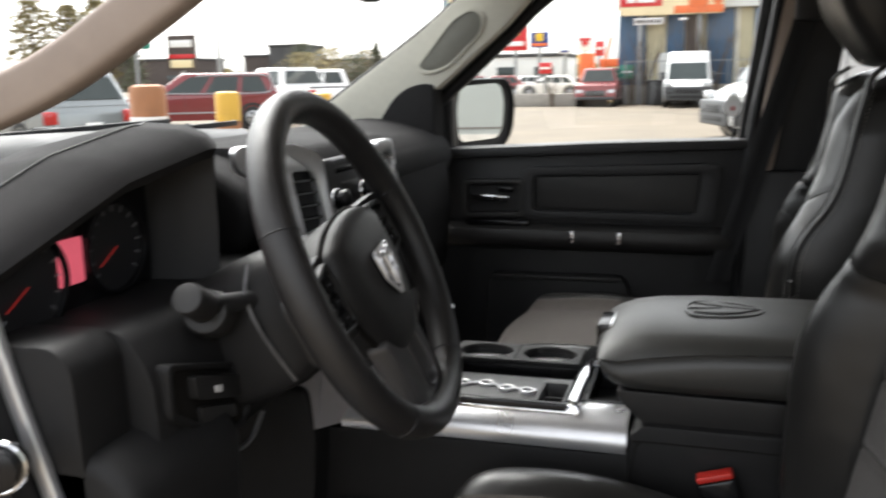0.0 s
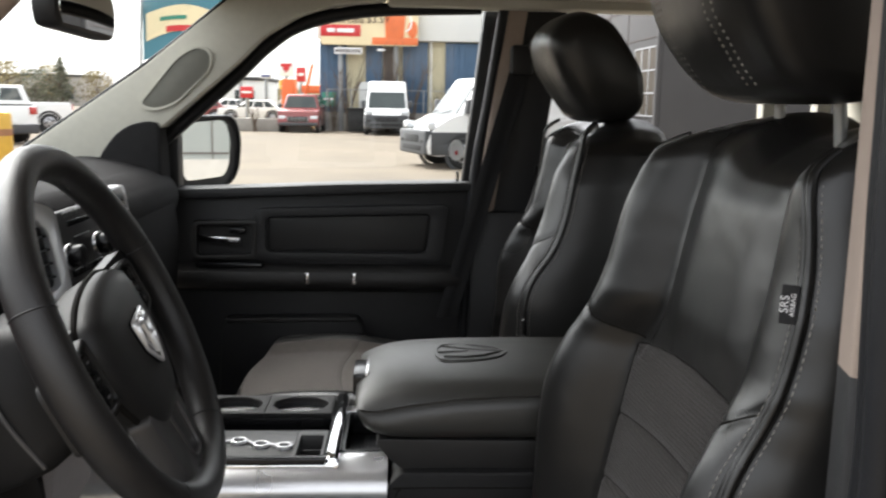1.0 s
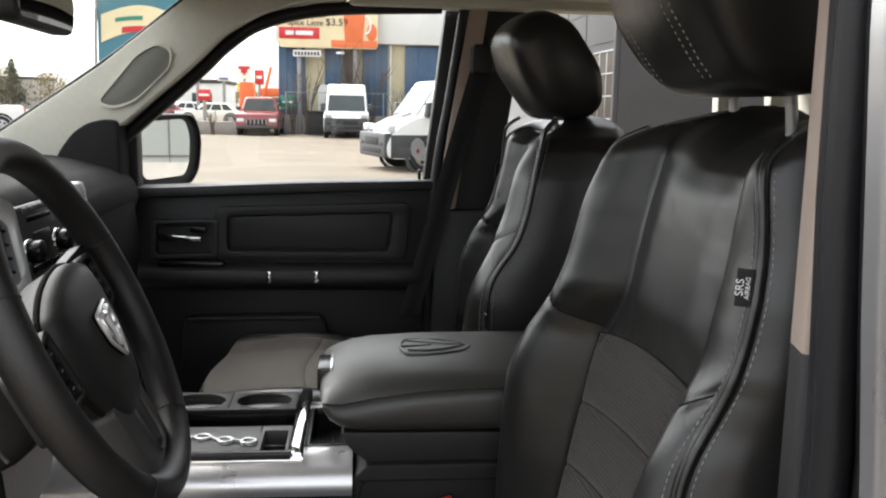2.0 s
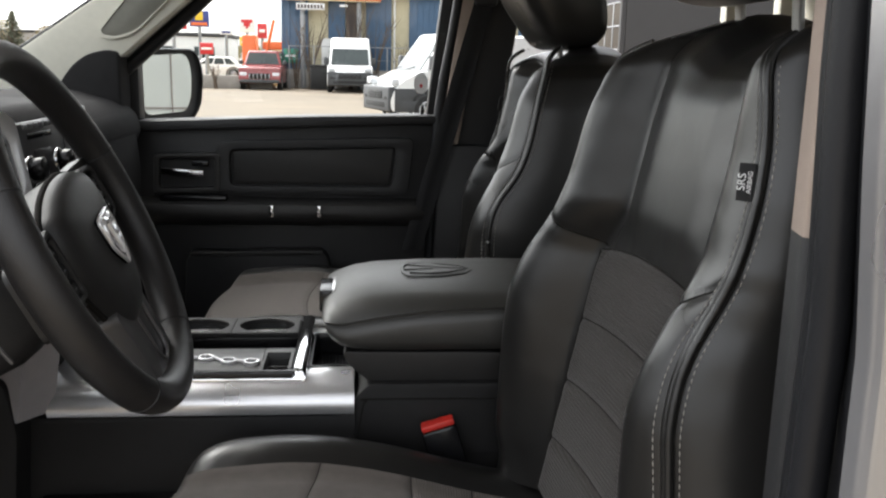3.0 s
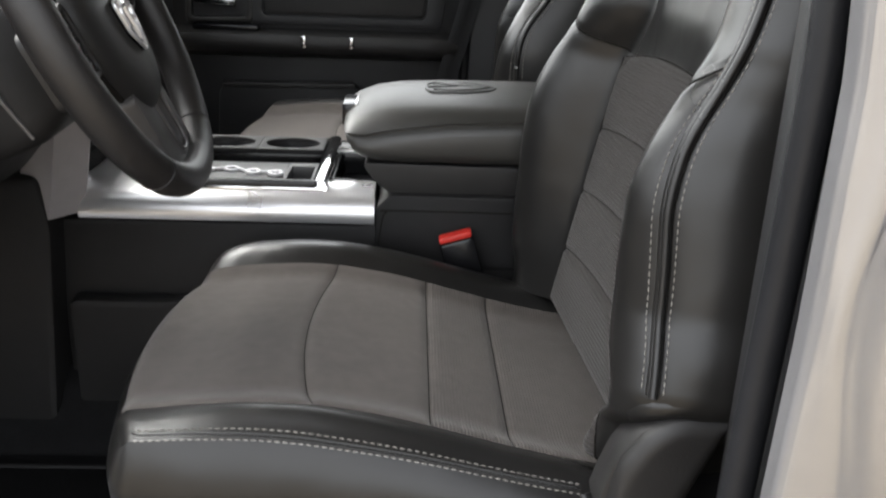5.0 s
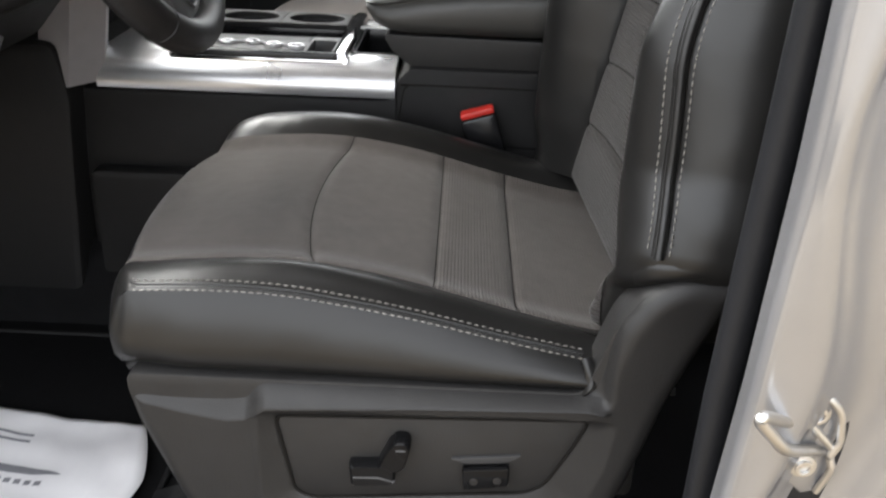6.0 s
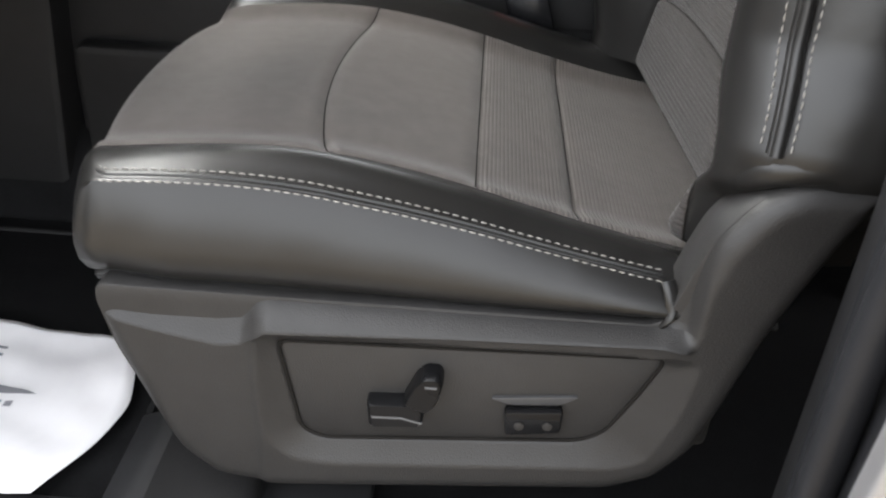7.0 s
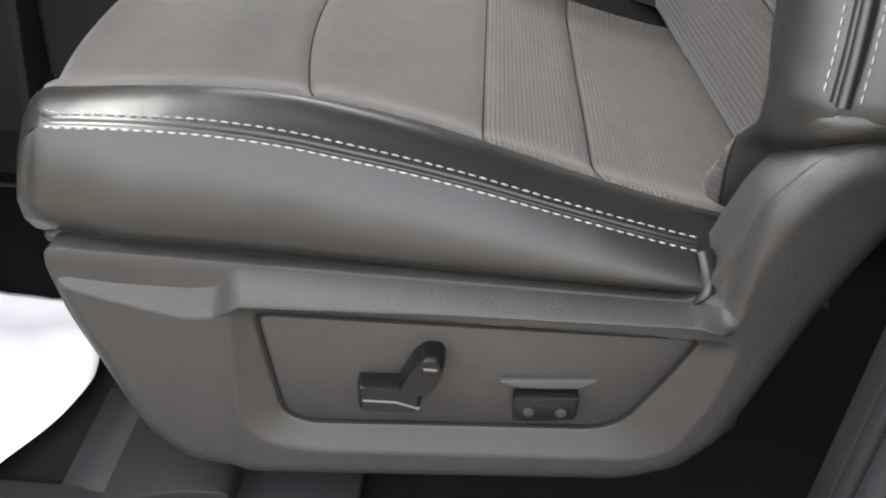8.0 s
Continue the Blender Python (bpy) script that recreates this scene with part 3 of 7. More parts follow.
    part("bottom_roll", tube(smooth_line([(0.276, Y(0.240), 0.998), (0.280, Y(0.266), 1.012), (0.300, Y(0.283), 1.026), (0.36, Y(0.290), 1.032), (0.42, Y(0.286), 1.036)], 24), 0.012, 12), LEATHER, st, "rolled leather end of the backrest side")
    # airbag tag on the door side
    tag = part("airbag_tag", box(-0.0012, 0.0012, -0.006, 0.008, -0.016, 0.016, 0.0006), WEB, st, "black woven airbag tag with white writing")
    tp = Vector((back_x(1.408, 0.222) - 0.006, Y(0.226), 1.408))
    tag.matrix_parent_inverse = Matrix.Translation(st.location).inverted() @ pose(*tp, 0, 8, -out * 52)
    lettering("tag_lettering", "SRS", 0.0095, pose(-0.0018, 0.0042, 0, 0, -90, 0) , WHITE_MARK, tag)
    lettering("tag_lettering", "AIRBAG", 0.0054, pose(-0.0018, -0.0022, 0, 0, -90, 0), WHITE_MARK, tag)

    # headrest
    low = 0.018 if drop else 0.0
    prof = [(0.352, 1.598), (0.316, 1.650), (0.298, 1.710), (0.325, 1.752), (0.37, 1.765), (0.42, 1.748), (0.455, 1.70), (0.488, 1.645), (0.494, 1.598 - low), (0.474, 1.574 - low), (0.43, 1.567 - low), (0.385, 1.572 - low)]
    prof = round_poly([(x, z - drop) for x, z in prof], 0.03, 3)
    cxh, czh = 0.39, 1.65 - drop
    secs = []
    for k in range(25):
        t = -1 + 2 * k / 24
        s = 0.60 + 0.40 * max(0.0, 1 - abs(t) ** 7) ** (1 / 2.2)
        secs.append([(cxh + (p[0] - cxh) * (0.35 + 0.65 * s) + 0.012 * t * t, Y(0.150 * math.copysign(abs(t) ** 0.9, t) * (1 - 0.08 * sm((1.665 - drop - p[1]) / 0.10))), czh + (p[1] - czh) * s) for p in prof])
    hr = part("headrest", loft(secs), LEATHER, st, "black leather headrest", 60)
    for sgn in (1, -1):
        part("headrest_post", cyl((0.458, Y(0.010 + sgn * 0.068), 1.46), (0.446, Y(0.010 + sgn * 0.068), 1.60 - drop), 0.0060, bev=0), POST, st, "satin grey headrest post")
    for sgn in (1, -1):
        for t in (0.40, 0.52):
            s0 = 0.60 + 0.40 * (1 - t ** 7) ** (1 / 2.2)
            c = []
            for k in range(60):
                zz = 1.585 - drop + 0.155 * k / 59
                xx = float(np.interp(zz + drop, [1.585, 1.60, 1.65, 1.71, 1.752], [0.364, 0.351, 0.316, 0.299, 0.325]))
                c.append((cxh + (xx - cxh) * (0.35 + 0.65 * s0) + 0.012 * t * t - 0.001, Y(sgn * 0.150 * t ** 0.9 * (1 - 0.08 * sm((1.665 - drop - zz) / 0.10))), czh + (zz - czh) * s0))
            stitches(c, lambda p, s=sgn: (-0.8, out * s * 0.5, 0), st, 0.0040, 0.0034, 0.0007)
    # base with its side cover
    lowx = [-0.186, -0.177, -0.159, -0.147, -0.135, -0.106, -0.055, 0.094, 0.218, 0.256, 0.280, 0.294, 0.311]
    lowz = [0.882, 0.841, 0.794, 0.762, 0.736, 0.711, 0.706, 0.720, 0.732, 0.749, 0.782, 0.830, 0.896]
    frontz, frontx = [0.896, 0.926, 0.944, 0.974, 1.003, 1.014, 1.0205], [0.237, 0.2475, 0.252, 0.262, 0.282, 0.296, 0.318]
    rearz, rearx = [0.896, 0.94, 0.98, 1.003, 1.0205], [0.311, 0.327, 0.343, 0.354, 0.362]
    outline = [(-0.184, 0.896)] + list(zip(lowx, lowz)) + [(x, z) for x, z in zip(rearx[1:], rearz[1:])] + [(x, z) for x, z in zip(frontx[::-1], frontz[::-1])]
    outline = round_poly(outline, 0.010, 3)
    base = part("seat_base", prism([(0.06 + (x - 0.06) * 0.994, 0.84 + (z - 0.84) * 0.994) for x, z in outline], Y(0.250), Y(0.2890), 'y', 0.002), PLASTIC, st, "grained black plastic seat side cover")
    panel = round_poly([(-0.047, 0.8595), (0.245, 0.8695), (0.229, 0.832), (0.209, 0.792), (0.192, 0.7815), (-0.013, 0.7635), (-0.031, 0.7715)], 0.010)
    rim = round_poly([(-0.063, 0.872), (-0.064, 0.797), (-0.058, 0.764), (-0.041, 0.746), (-0.008, 0.743), (0.224, 0.762), (0.244, 0.772), (0.262, 0.822), (0.268, 0.876)], 0.014, 5)

    def gap(poly, x, z):
        """Distance to a closed outline; negative inside."""
        best, inside = 9.0, False
        for i in range(len(poly)):
            (ax, az), (bx, bz) = poly[i - 1], poly[i]
            ex, ez = bx - ax, bz - az
            k = min(max(((x - ax) * ex + (z - az) * ez) / (ex * ex + ez * ez + 1e-12), 0), 1)
            best = min(best, (x - ax - k * ex) ** 2 + (z - az - k * ez) ** 2)
            if (az > z) != (bz > z) and x < ax + ez ** -1 * (z - az) * ex:
                inside = not inside
        return -math.sqrt(best) if inside else math.sqrt(best)

    def lip(x):
        return float(np.interp(x, [-0.186, -0.139, -0.092, -0.074, -0.053, 0.082, 0.24, 0.252, 0.262], [0.871, 0.862, 0.8555, 0.858, 0.875, 0.883, 0.8875, 0.885, 0.885]))

    def cover(x, z):
        """The moulded cover: rounded edge, swept front, sloping recess round the switches and a ledge under the cushion."""
        d = max(-gap(outline, x, z), 0.0)
        top = z > 0.8955 and x > 0.234
        r = 0.017
        q = max(0.0, 1 - d / r) if (top or x > 0.262 or z < lip(x) - 0.006) else max(0.0, 1 - min(d, x + 0.188 if x < 0 else 9) / r)
        w = 0.3035 - 0.014 * (1 - math.sqrt(max(0.0, 1 - q * q)))
        w -= 0.007 * sm((-0.050 - x) / 0.15) ** 1.2 + (0.0026 * sm((-0.060 - x) / 0.010))
        g = gap(rim, x, z)
        if g < 0:
            k = gap(panel, x, z)
            w -= 0.0105 * (1.0 if k < 0 else (-g / (-g + k)) ** 0.9) + (0.004 if k < 0.0006 else 0)
        if x < 0.262:
            over = z - lip(x)
            out_ = 1 - sm((x - 0.252) / 0.010)
            back = sm((x + 0.075) / 0.025)
            if over > 0:
                w += (0.0045 * back - (0.024 - 0.0075 * back) * min(over / max(0.897 - lip(x), 0.008), 1) ** (0.85 + 0.3 * back)) * out_
            else:
                w += 0.0045 * back * out_ * sm((over + 0.0035) / 0.0035)
        return (x, Y(w), z)
    xs = [-0.186 + 0.497 * (0.5 - 0.5 * math.cos(math.pi * k / 30)) for k in range(3)] + [-0.184 + 0.493 * k / 215 for k in range(216)] + [0.310, 0.311]
    xs = sorted(set(round(x, 5) for x in xs))

    def low_cover(u, v):
        x = xs[min(int(round(u * (len(xs) - 1))), len(xs) - 1)]
        z0 = float(np.interp(x, lowx, lowz))
        z1 = min(max(lip(x), z0 + 0.004), 0.895)
        rows = [z0, max(z1 - 0.0035, z0 + 0.001), z1 + 0.0001, 0.896]
        return cover(x, float(np.interp(v, [0.0, 0.80, 0.84, 1.0], rows)))
    part("cover_face", sheet(low_cover, len(xs) - 1, 78), PLASTIC, base, "moulded side cover with a sloping switch recess", 50)

    def high_cover(u, v):
        z = 0.896 + 0.1245 * v
        a, b = float(np.interp(z, frontz, frontx)), float(np.interp(z, rearz, rearx))
        return cover(a + (b - a) * (0.5 - 0.5 * math.cos(math.pi * u)), z)
    part("recliner_plate", sheet(high_cover, 36, 40), PLASTIC, base, "recliner cover rising behind the cushion", 50)
    part("switch_panel", prism([(x * 0.9955 + 0.0004, 0.816 + (z - 0.816) * 0.985) for x, z in panel], Y(0.285), Y(0.2932), 'y', 0.0008), PLASTIC, base, "recessed switch panel")
    part("panel_gap", tube([(x, Y(0.2938), z) for x, z in panel], 0.0015, 8, closed=True, up=(0, 1, 0)), SEAM, base, "dark gap round the switch panel")
    part("base_front", prism(round_poly([(-0.176, 0.893), (-0.170, 0.84), (-0.14, 0.76), (0.30, 0.76), (0.30, 0.893)], 0.01), Y(-0.26), Y(0.270), 'y', 0.008), PLASTIC, st)
    for sx in (-0.06, 0.24):
        for sw in (-0.13, 0.10):
            part("seat_riser", box(sx - 0.05, sx + 0.05, Y(sw) - 0.02, Y(sw) + 0.02, 0.615, 0.77, 0.006), RUBBER, st)
    # power seat switches
    ys = Y(0.2930)
    sw1 = part("seat_switch", loft([[(0.047 + (x - 0.047) * k, ys + out * d, 0.806 + (z - 0.806) * k) for x, z in round_poly([(0.022, 0.8145), (0.024, 0.790), (0.066, 0.7935), (0.068, 0.811), (0.056, 0.8165)], 0.004)] for d, k in ((0.0, 1.0), (0.008, 1.0), (0.0125, 0.96), (0.015, 0.86))]), SWITCH, st, "gloss black power seat rocker")
    part("recline_switch", loft([[(0.066 + (x - 0.066) * k, ys + out * d, 0.832 + (z - 0.832) * k) for x, z in round_poly([(0.050, 0.8165), (0.060, 0.8400), (0.067, 0.8480), (0.078, 0.8480), (0.0815, 0.8400), (0.076, 0.8180), (0.068, 0.8090)], 0.004)] for d, k in ((0.0, 1.0), (0.011, 1.0), (0.016, 0.95), (0.0185, 0.84))]), SWITCH, st, "gloss black recline paddle")
    # highlights of the glossy switch edges, laid on as thin grey tubes
    part("switch_highlight", tube([(0.027, ys + out * 0.0143, 0.8020), (0.050, ys + out * 0.0146, 0.8030), (0.066, ys + out * 0.0143, 0.7985)], 0.0013, 8), RADIO, sw1, "painted highlight on the rocker edge")
    part("switch_highlight", tube([(0.067, ys + out * 0.0180, 0.8385), (0.076, ys + out * 0.0180, 0.8385)], 0.0013, 8), RADIO, sw1)
    part("lumbar_recess", prism(round_poly([(0.117, 0.8200), (0.186, 0.8275), (0.172, 0.8185), (0.134, 0.8150)], 0.004), ys - out * 0.001, ys + out * 0.0035, 'y', 0.001), RADIO, st, "pale lip over the lumbar switch")
    lum = part("lumbar_switch", prism(round_poly([(0.129, 0.8120), (0.174, 0.8165), (0.174, 0.7945), (0.131, 0.7885)], 0.003), ys, ys + out * 0.010, 'y', 0.0025), SWITCH, st, "black lumbar rocker switch")
    for xx in (0.141, 0.163):
        part("dimple", cyl((xx, ys + out * 0.0095, 0.8000 + (xx - 0.142) * 0.08), (xx, ys + out * 0.0112, 0.8000 + (xx - 0.142) * 0.08), 0.0040, seg=14, bev=0.0005), PLASTIC, lum)
    # inboard recliner cover
    part("recliner_cover", prism(round_poly([(0.22, 0.80), (0.33, 0.80), (0.36, 0.96), (0.31, 1.00), (0.25, 0.95)], 0.02), Y(-0.262), Y(-0.285), 'y', 0.006), PLASTIC, st)
    return st


driver_seat = seat(-0.455, -1, "black leather bucket seat with ribbed cloth inserts and pale stitching")
passenger_seat = seat(0.455, 1, "black leather passenger bucket seat beside the far door", 0.060, 0.026, 0.022)

# ---- centre console ----
con = thing("centre_console", (0.0, 0.0, 0.62), "black centre console with silver trim and cup holders", "console")
part("console_body", prism(round_poly([(-0.46, 0.64), (0.36, 0.64), (0.36, 1.0), (0.03, 1.0), (0.0, 0.985), (-0.46, 0.985)], 0.015), -0.15, 0.15, 'y', 0.006), CONSOLE, con)
part("side_pocket", prism(round_poly([(-0.44, 0.66), (-0.02, 0.66), (-0.05, 0.868), (-0.44, 0.868)], 0.015), -0.185, -0.148, 'y', 0.008), CONSOLE, con, "moulded step along the console side")
part("side_panel", prism(round_poly([(0.045, 0.70), (0.34, 0.70), (0.34, 0.985), (0.055, 0.985)], 0.02), -0.156, -0.148, 'y', 0.002), CONSOLE, con)
part("panel_line", tube(smooth_line([(0.020, -0.1603, 0.935), (0.029, -0.1603, 0.998), (0.036, -0.1603, 1.010), (0.052, -0.1603, 1.013), (0.34, -0.1603, 1.012)], 40), 0.0011, 6), SEAM, con, "shadow line round the console side panel")
part("console_ledge", prism(round_poly([(0.018, 0.92), (0.36, 0.92), (0.36, 1.037), (0.038, 1.037), (0.019, 1.018)], 0.008), -0.16, 0.16, 'y', 0.006), CONSOLE, con)


def trim_section(x):
    return [(x, -0.158, 0.990), (x, -0.161, 1.000), (x, -0.158, 1.012), (x, -0.150, 1.024), (x, -0.138, 1.031), (x, -0.10, 1.036), (x, -0.10, 0.99)]


part("silver_trim", loft([trim_section(x) for x in (-0.42, -0.41, 0.012, 0.017)]), SILVER, con, "brushed silver console side trim")
part("silver_trim", loft([[(x, -y, z) for x, y, z in trim_section(x0)] for x0 in (-0.42, 0.017)]), SILVER, con)
part("silver_deck", box(-0.43, -0.314, -0.099, 0.099, 1.012, 1.036, 0.002), SILVER, con, "silver plate ahead of the shifter")
part("silver_deck", box(-0.054, 0.017, -0.099, -0.078, 1.000, 1.0355, 0.002), SILVER, con)
part("silver_deck", box(-0.054, 0.017, 0.094, 0.099, 1.000, 1.0355, 0.001), SILVER, con)
part("bezel", ring(round_poly([(-0.313, -0.129), (-0.056, -0.129), (-0.056, 0.152), (-0.313, 0.152)], 0.012), round_poly([(-0.302, -0.117), (-0.078, -0.117), (-0.078, 0.142), (-0.302, 0.142)], 0.008), 1.018, 1.046, 'z', 0.003), GLOSS_BLACK, con, "gloss black shifter surround")
part("tray_floor", box(-0.303, -0.077, -0.118, 0.143, 0.984, 1.000, 0), CONSOLE, con)
part("chrome_edge", loft([[(-0.077, y, 1.036), (-0.075, y, 1.047 + h), (-0.070, y, 1.050 + h), (-0.060, y, 1.050 + h), (-0.055, y, 1.046 + h), (-0.053, y, 1.022)] for y, h in ((-0.133, -0.012), (-0.129, -0.004), (-0.110, 0.0), (0.10, 0.002), (0.150, 0.001))]), CHROME, con, "chrome edge bar")
part("chrome_edge", box(-0.316, -0.06, -0.1335, -0.128, 1.028, 1.037, 0.002), CHROME, con)
part("chrome_edge", tube(smooth_line([(-0.300, -0.130, 1.033), (-0.313, -0.126, 1.034), (-0.317, -0.110, 1.036), (-0.317, 0.08, 1.040)], 20), 0.0035, 8), CHROME, con)
part("shift_plate", loft([[(-0.300, y, z - 0.012), (-0.300, y, z), (-0.127, y, z), (-0.127, y, z - 0.012)] for y, z in ((-0.114, 1.033), (-0.110, 1.035), (-0.004, 1.040), (0.000, 1.039))]), SHIFT, con, "dark grey shifter plate with gear letters")
part("plate_strip", box(-0.292, -0.136, -0.107, -0.096, 1.0335, 1.0362, 0.001), CONSOLE, con, "narrow switch strip on the shifter plate")
part("coin_tray", ring(round_poly([(-0.126, -0.114), (-0.079, -0.114), (-0.079, 0.0), (-0.126, 0.0)], 0.004), round_poly([(-0.121, -0.103), (-0.084, -0.103), (-0.084, -0.022), (-0.121, -0.022)], 0.004), 1.004, 1.040, 'z', 0.001, n=120), SHIFT, con, "rim of a small square coin tray")
part("coin_tray_floor", box(-0.122, -0.083, -0.104, -0.021, 1.000, 1.010, 0), RUBBER, con, "dark coin tray floor")
part("coin_divider", box(-0.1205, -0.0845, -0.052, -0.047, 1.008, 1.026, 0.001), CONSOLE, con)
for q, (a, b) in enumerate(((-0.302, -0.190), (-0.190, -0.078))):
    xx = (a + b) / 2
    circ = [(xx + 0.046 * math.cos(k * 0.1309), 0.098 + 0.0365 * math.sin(k * 0.1309)) for k in range(48)]
    hole = part("cup_holder", ring([(a, 0.052), (b, 0.052), (b, 0.144), (a, 0.144)], circ, 1.040, 1.0495, 'z', 0.0018, n=144), CONSOLE, con, "raised deck round a cup holder")
    part("cup_well", ring([(xx + (x - xx) * 1.03, 0.098 + (y - 0.098) * 1.03) for x, y in circ], circ, 0.990, 1.0405, 'z', 0, n=48), RUBBER, hole, "dark cup well")
part("deck_face", box(-0.302, -0.078, 0.054, 0.058, 0.999, 1.041, 0.001), GLOSS_BLACK, con, "gloss black face below the cup holders")
part("bin", ring(round_poly([(-0.0535, -0.079), (0.014, -0.079), (0.014, 0.095), (-0.0535, 0.095)], 0.004), round_poly([(-0.049, -0.074), (0.010, -0.074), (0.010, 0.090), (-0.049, 0.090)], 0.004), 0.986, 1.0365, 'z', 0.001, n=120), GLOSS_BLACK, con, "small open bin ahead of the armrest")
part("bin_floor", box(-0.050, 0.011, -0.075, 0.091, 0.986, 0.996, 0), RUBBER, con)
for k in range(9):
    part("mat_rib", box(-0.046 + 0.0058 * k, -0.0432 + 0.0058 * k, -0.070, 0.086, 0.9955, 0.9985, 0.0006), RUBBER, con)
GEARS = [(-0.290, -0.040), (-0.252, -0.052), (-0.214, -0.046), (-0.178, -0.060), (-0.142, -0.066)]
for i, (xx, yy) in enumerate(GEARS):
    part("gear_mark", ring([(xx + 0.013 * math.cos(a * 0.4), yy + 0.012 * math.sin(a * 0.4)) for a in range(16)], [(xx + 0.009 * math.cos(a * 0.4), yy + 0.008 * math.sin(a * 0.4)) for a in range(16)], 1.034, 1.0425, 'z', 0.001, n=32), BADGE, con, "bright ring round a gear letter")
    part("gear_button", cyl((xx, yy, 1.034), (xx, yy, 1.0405), 0.008, seg=16), GLOSS_BLACK, con)
    if i < 4:
        part("gear_link", tube([(xx + 0.011, yy, 1.0405), (GEARS[i + 1][0] - 0.011, GEARS[i + 1][1], 1.0405)], 0.0022, 6), BADGE, con)
for xx in (-0.27, -0.23, -0.19, -0.15):
    part("label_bar", box(xx - 0.007, xx + 0.007, -0.103, -0.100, 1.036, 1.0368, 0), DIAL_MARK, con)
lever = part("shift_lever", tube(smooth_line([(-0.32, -0.045, 1.03), (-0.315, -0.045, 1.09), (-0.30, -0.045, 1.14), (-0.285, -0.045, 1.17)], 16), lambda t: 0.011 + 0.009 * sm((t - 0.6) / 0.3), 16), GLOSS_BLACK, con, "shift lever with chrome collar")
part("lever_collar", tube([(-0.318, -0.045, 1.06), (-0.312, -0.045, 1.10)], 0.0155, 20), CHROME, lever, "chrome collar")

# armrest on the console
arm = thing("armrest", (0.12, 0.0, 1.02), "black leather centre armrest with an embossed shield and chrome latch", "armrest")


def lid_section(x, k):
    cz = float(np.interp(x, [0.0, 0.03, 0.11, 0.22, 0.37], [1.120, 1.127, 1.138, 1.144, 1.146]))
    h = float(np.interp(x, [-0.03, 0.0, 0.03, 0.08], [1.150, 1.160, 1.169, 1.173])) - cz
    z0 = 1.084
    pts = [(-0.147, z0 + 0.002), (-0.151, z0 + 0.014), (-0.150, cz - 0.016), (-0.148, cz - 0.007), (-0.1425, cz - 0.001), (-0.1425, cz + 0.001), (-0.1475, cz + 0.0045), (-0.1455, cz + 0.20 * h), (-0.134, cz + 0.52 * h), (-0.11, cz + 0.74 * h), (-0.06, cz + 0.93 * h), (0, cz + h)]
    pts = pts + [(-a, b) for a, b in pts[-2::-1]] + [(0.144, z0), (-0.144, z0)]
    zc = 1.125
    return [(x + (1.140 - zc - (b - zc) * k) * 0.35 * (1 - sm(x / 0.07)), a * (0.84 + 0.16 * k), zc + (b - zc) * k) for a, b in pts]


secs = [lid_section(x, k) for x, k in ((-0.034, 0.05), (-0.034, 0.40), (-0.030, 0.66), (-0.020, 0.84), (-0.004, 0.94), (0.02, 0.985), (0.05, 1.0), (0.12, 1.0), (0.22, 1.0), (0.32, 1.0), (0.37, 0.97))]
lid = part("lid", loft(secs), ARM_VINYL, arm, "padded black leather lid", 40)
part("box", prism(round_poly([(-0.002, 1.081), (0.37, 1.077), (0.37, 1.036), (0.038, 1.036), (0.012, 1.058)], 0.010), -0.145, 0.145, 'y', 0.006, 3), PLASTIC, arm, "black plastic console box")
part("latch", box(-0.0375, -0.017, -0.062, 0.022, 1.118, 1.1518, 0.003), GLOSS_BLACK, arm, "black latch with a chrome tip")
part("latch_rim", box(-0.0178, -0.0140, -0.062, 0.022, 1.140, 1.1545, 0.0008), BADGE, arm, "chrome latch tip")
sh = [(0.075, -0.020), (0.085, -0.046), (0.110, -0.048), (0.150, -0.044), (0.190, -0.028), (0.208, 0.0), (0.190, 0.028), (0.150, 0.044), (0.110, 0.048), (0.085, 0.046), (0.075, 0.020)]
sh = [(0.148 + (x - 0.141) * 0.88, y - 0.006) for x, y in sh]
sh_in = [(0.148 + (x - 0.148) * 0.91, -0.006 + (y + 0.006) * 0.87) for x, y in sh]
part("embossed_shield", ring(round_poly(sh, 0.008), round_poly(sh_in, 0.008), 1.160, 1.1738, 'z', 0.0010, n=64), ARM_VINYL, arm, "embossed leather shield outline")
for q in ([(0.086, 0.050), (0.12, 0.058), (0.165, 0.030), (0.186, 0.022), (0.150, 0.026), (0.110, 0.038)], [(0.086, -0.006), (0.110, 0.006), (0.165, 0.014), (0.180, 0.020), (0.150, -0.002), (0.12, -0.012)], [(0.078, 0.014), (0.100, 0.026), (0.128, 0.022), (0.100, 0.016)]):
    part("embossed_shield", prism(round_poly([(x + 0.016, y - 0.024) for x, y in q], 0.002), 1.160, 1.1742, 'z', 0.0010), ARM_VINYL, arm)

# seat belt buckle between seat and console
bk = thing("belt_buckle", (0.14, -0.19, 0.9), "black seat belt buckle with red release button", "buckle")
bm_ = pose(0.148, -0.184, 0.952, 0, -17, 0)
b_ = part("buckle_body", box(-0.026, 0.026, -0.012, 0.012, -0.060, 0.028, 0.005), GLOSS_BLACK, bk)
b_.matrix_parent_inverse = Matrix.Translation(bk.location).inverted() @ bm_
b_ = part("release_button", box(-0.0245, 0.0245, -0.0115, 0.0115, 0.0285, 0.038, 0.003), RED, bk, "red release button")
b_.matrix_parent_inverse = Matrix.Translation(bk.location).inverted() @ bm_
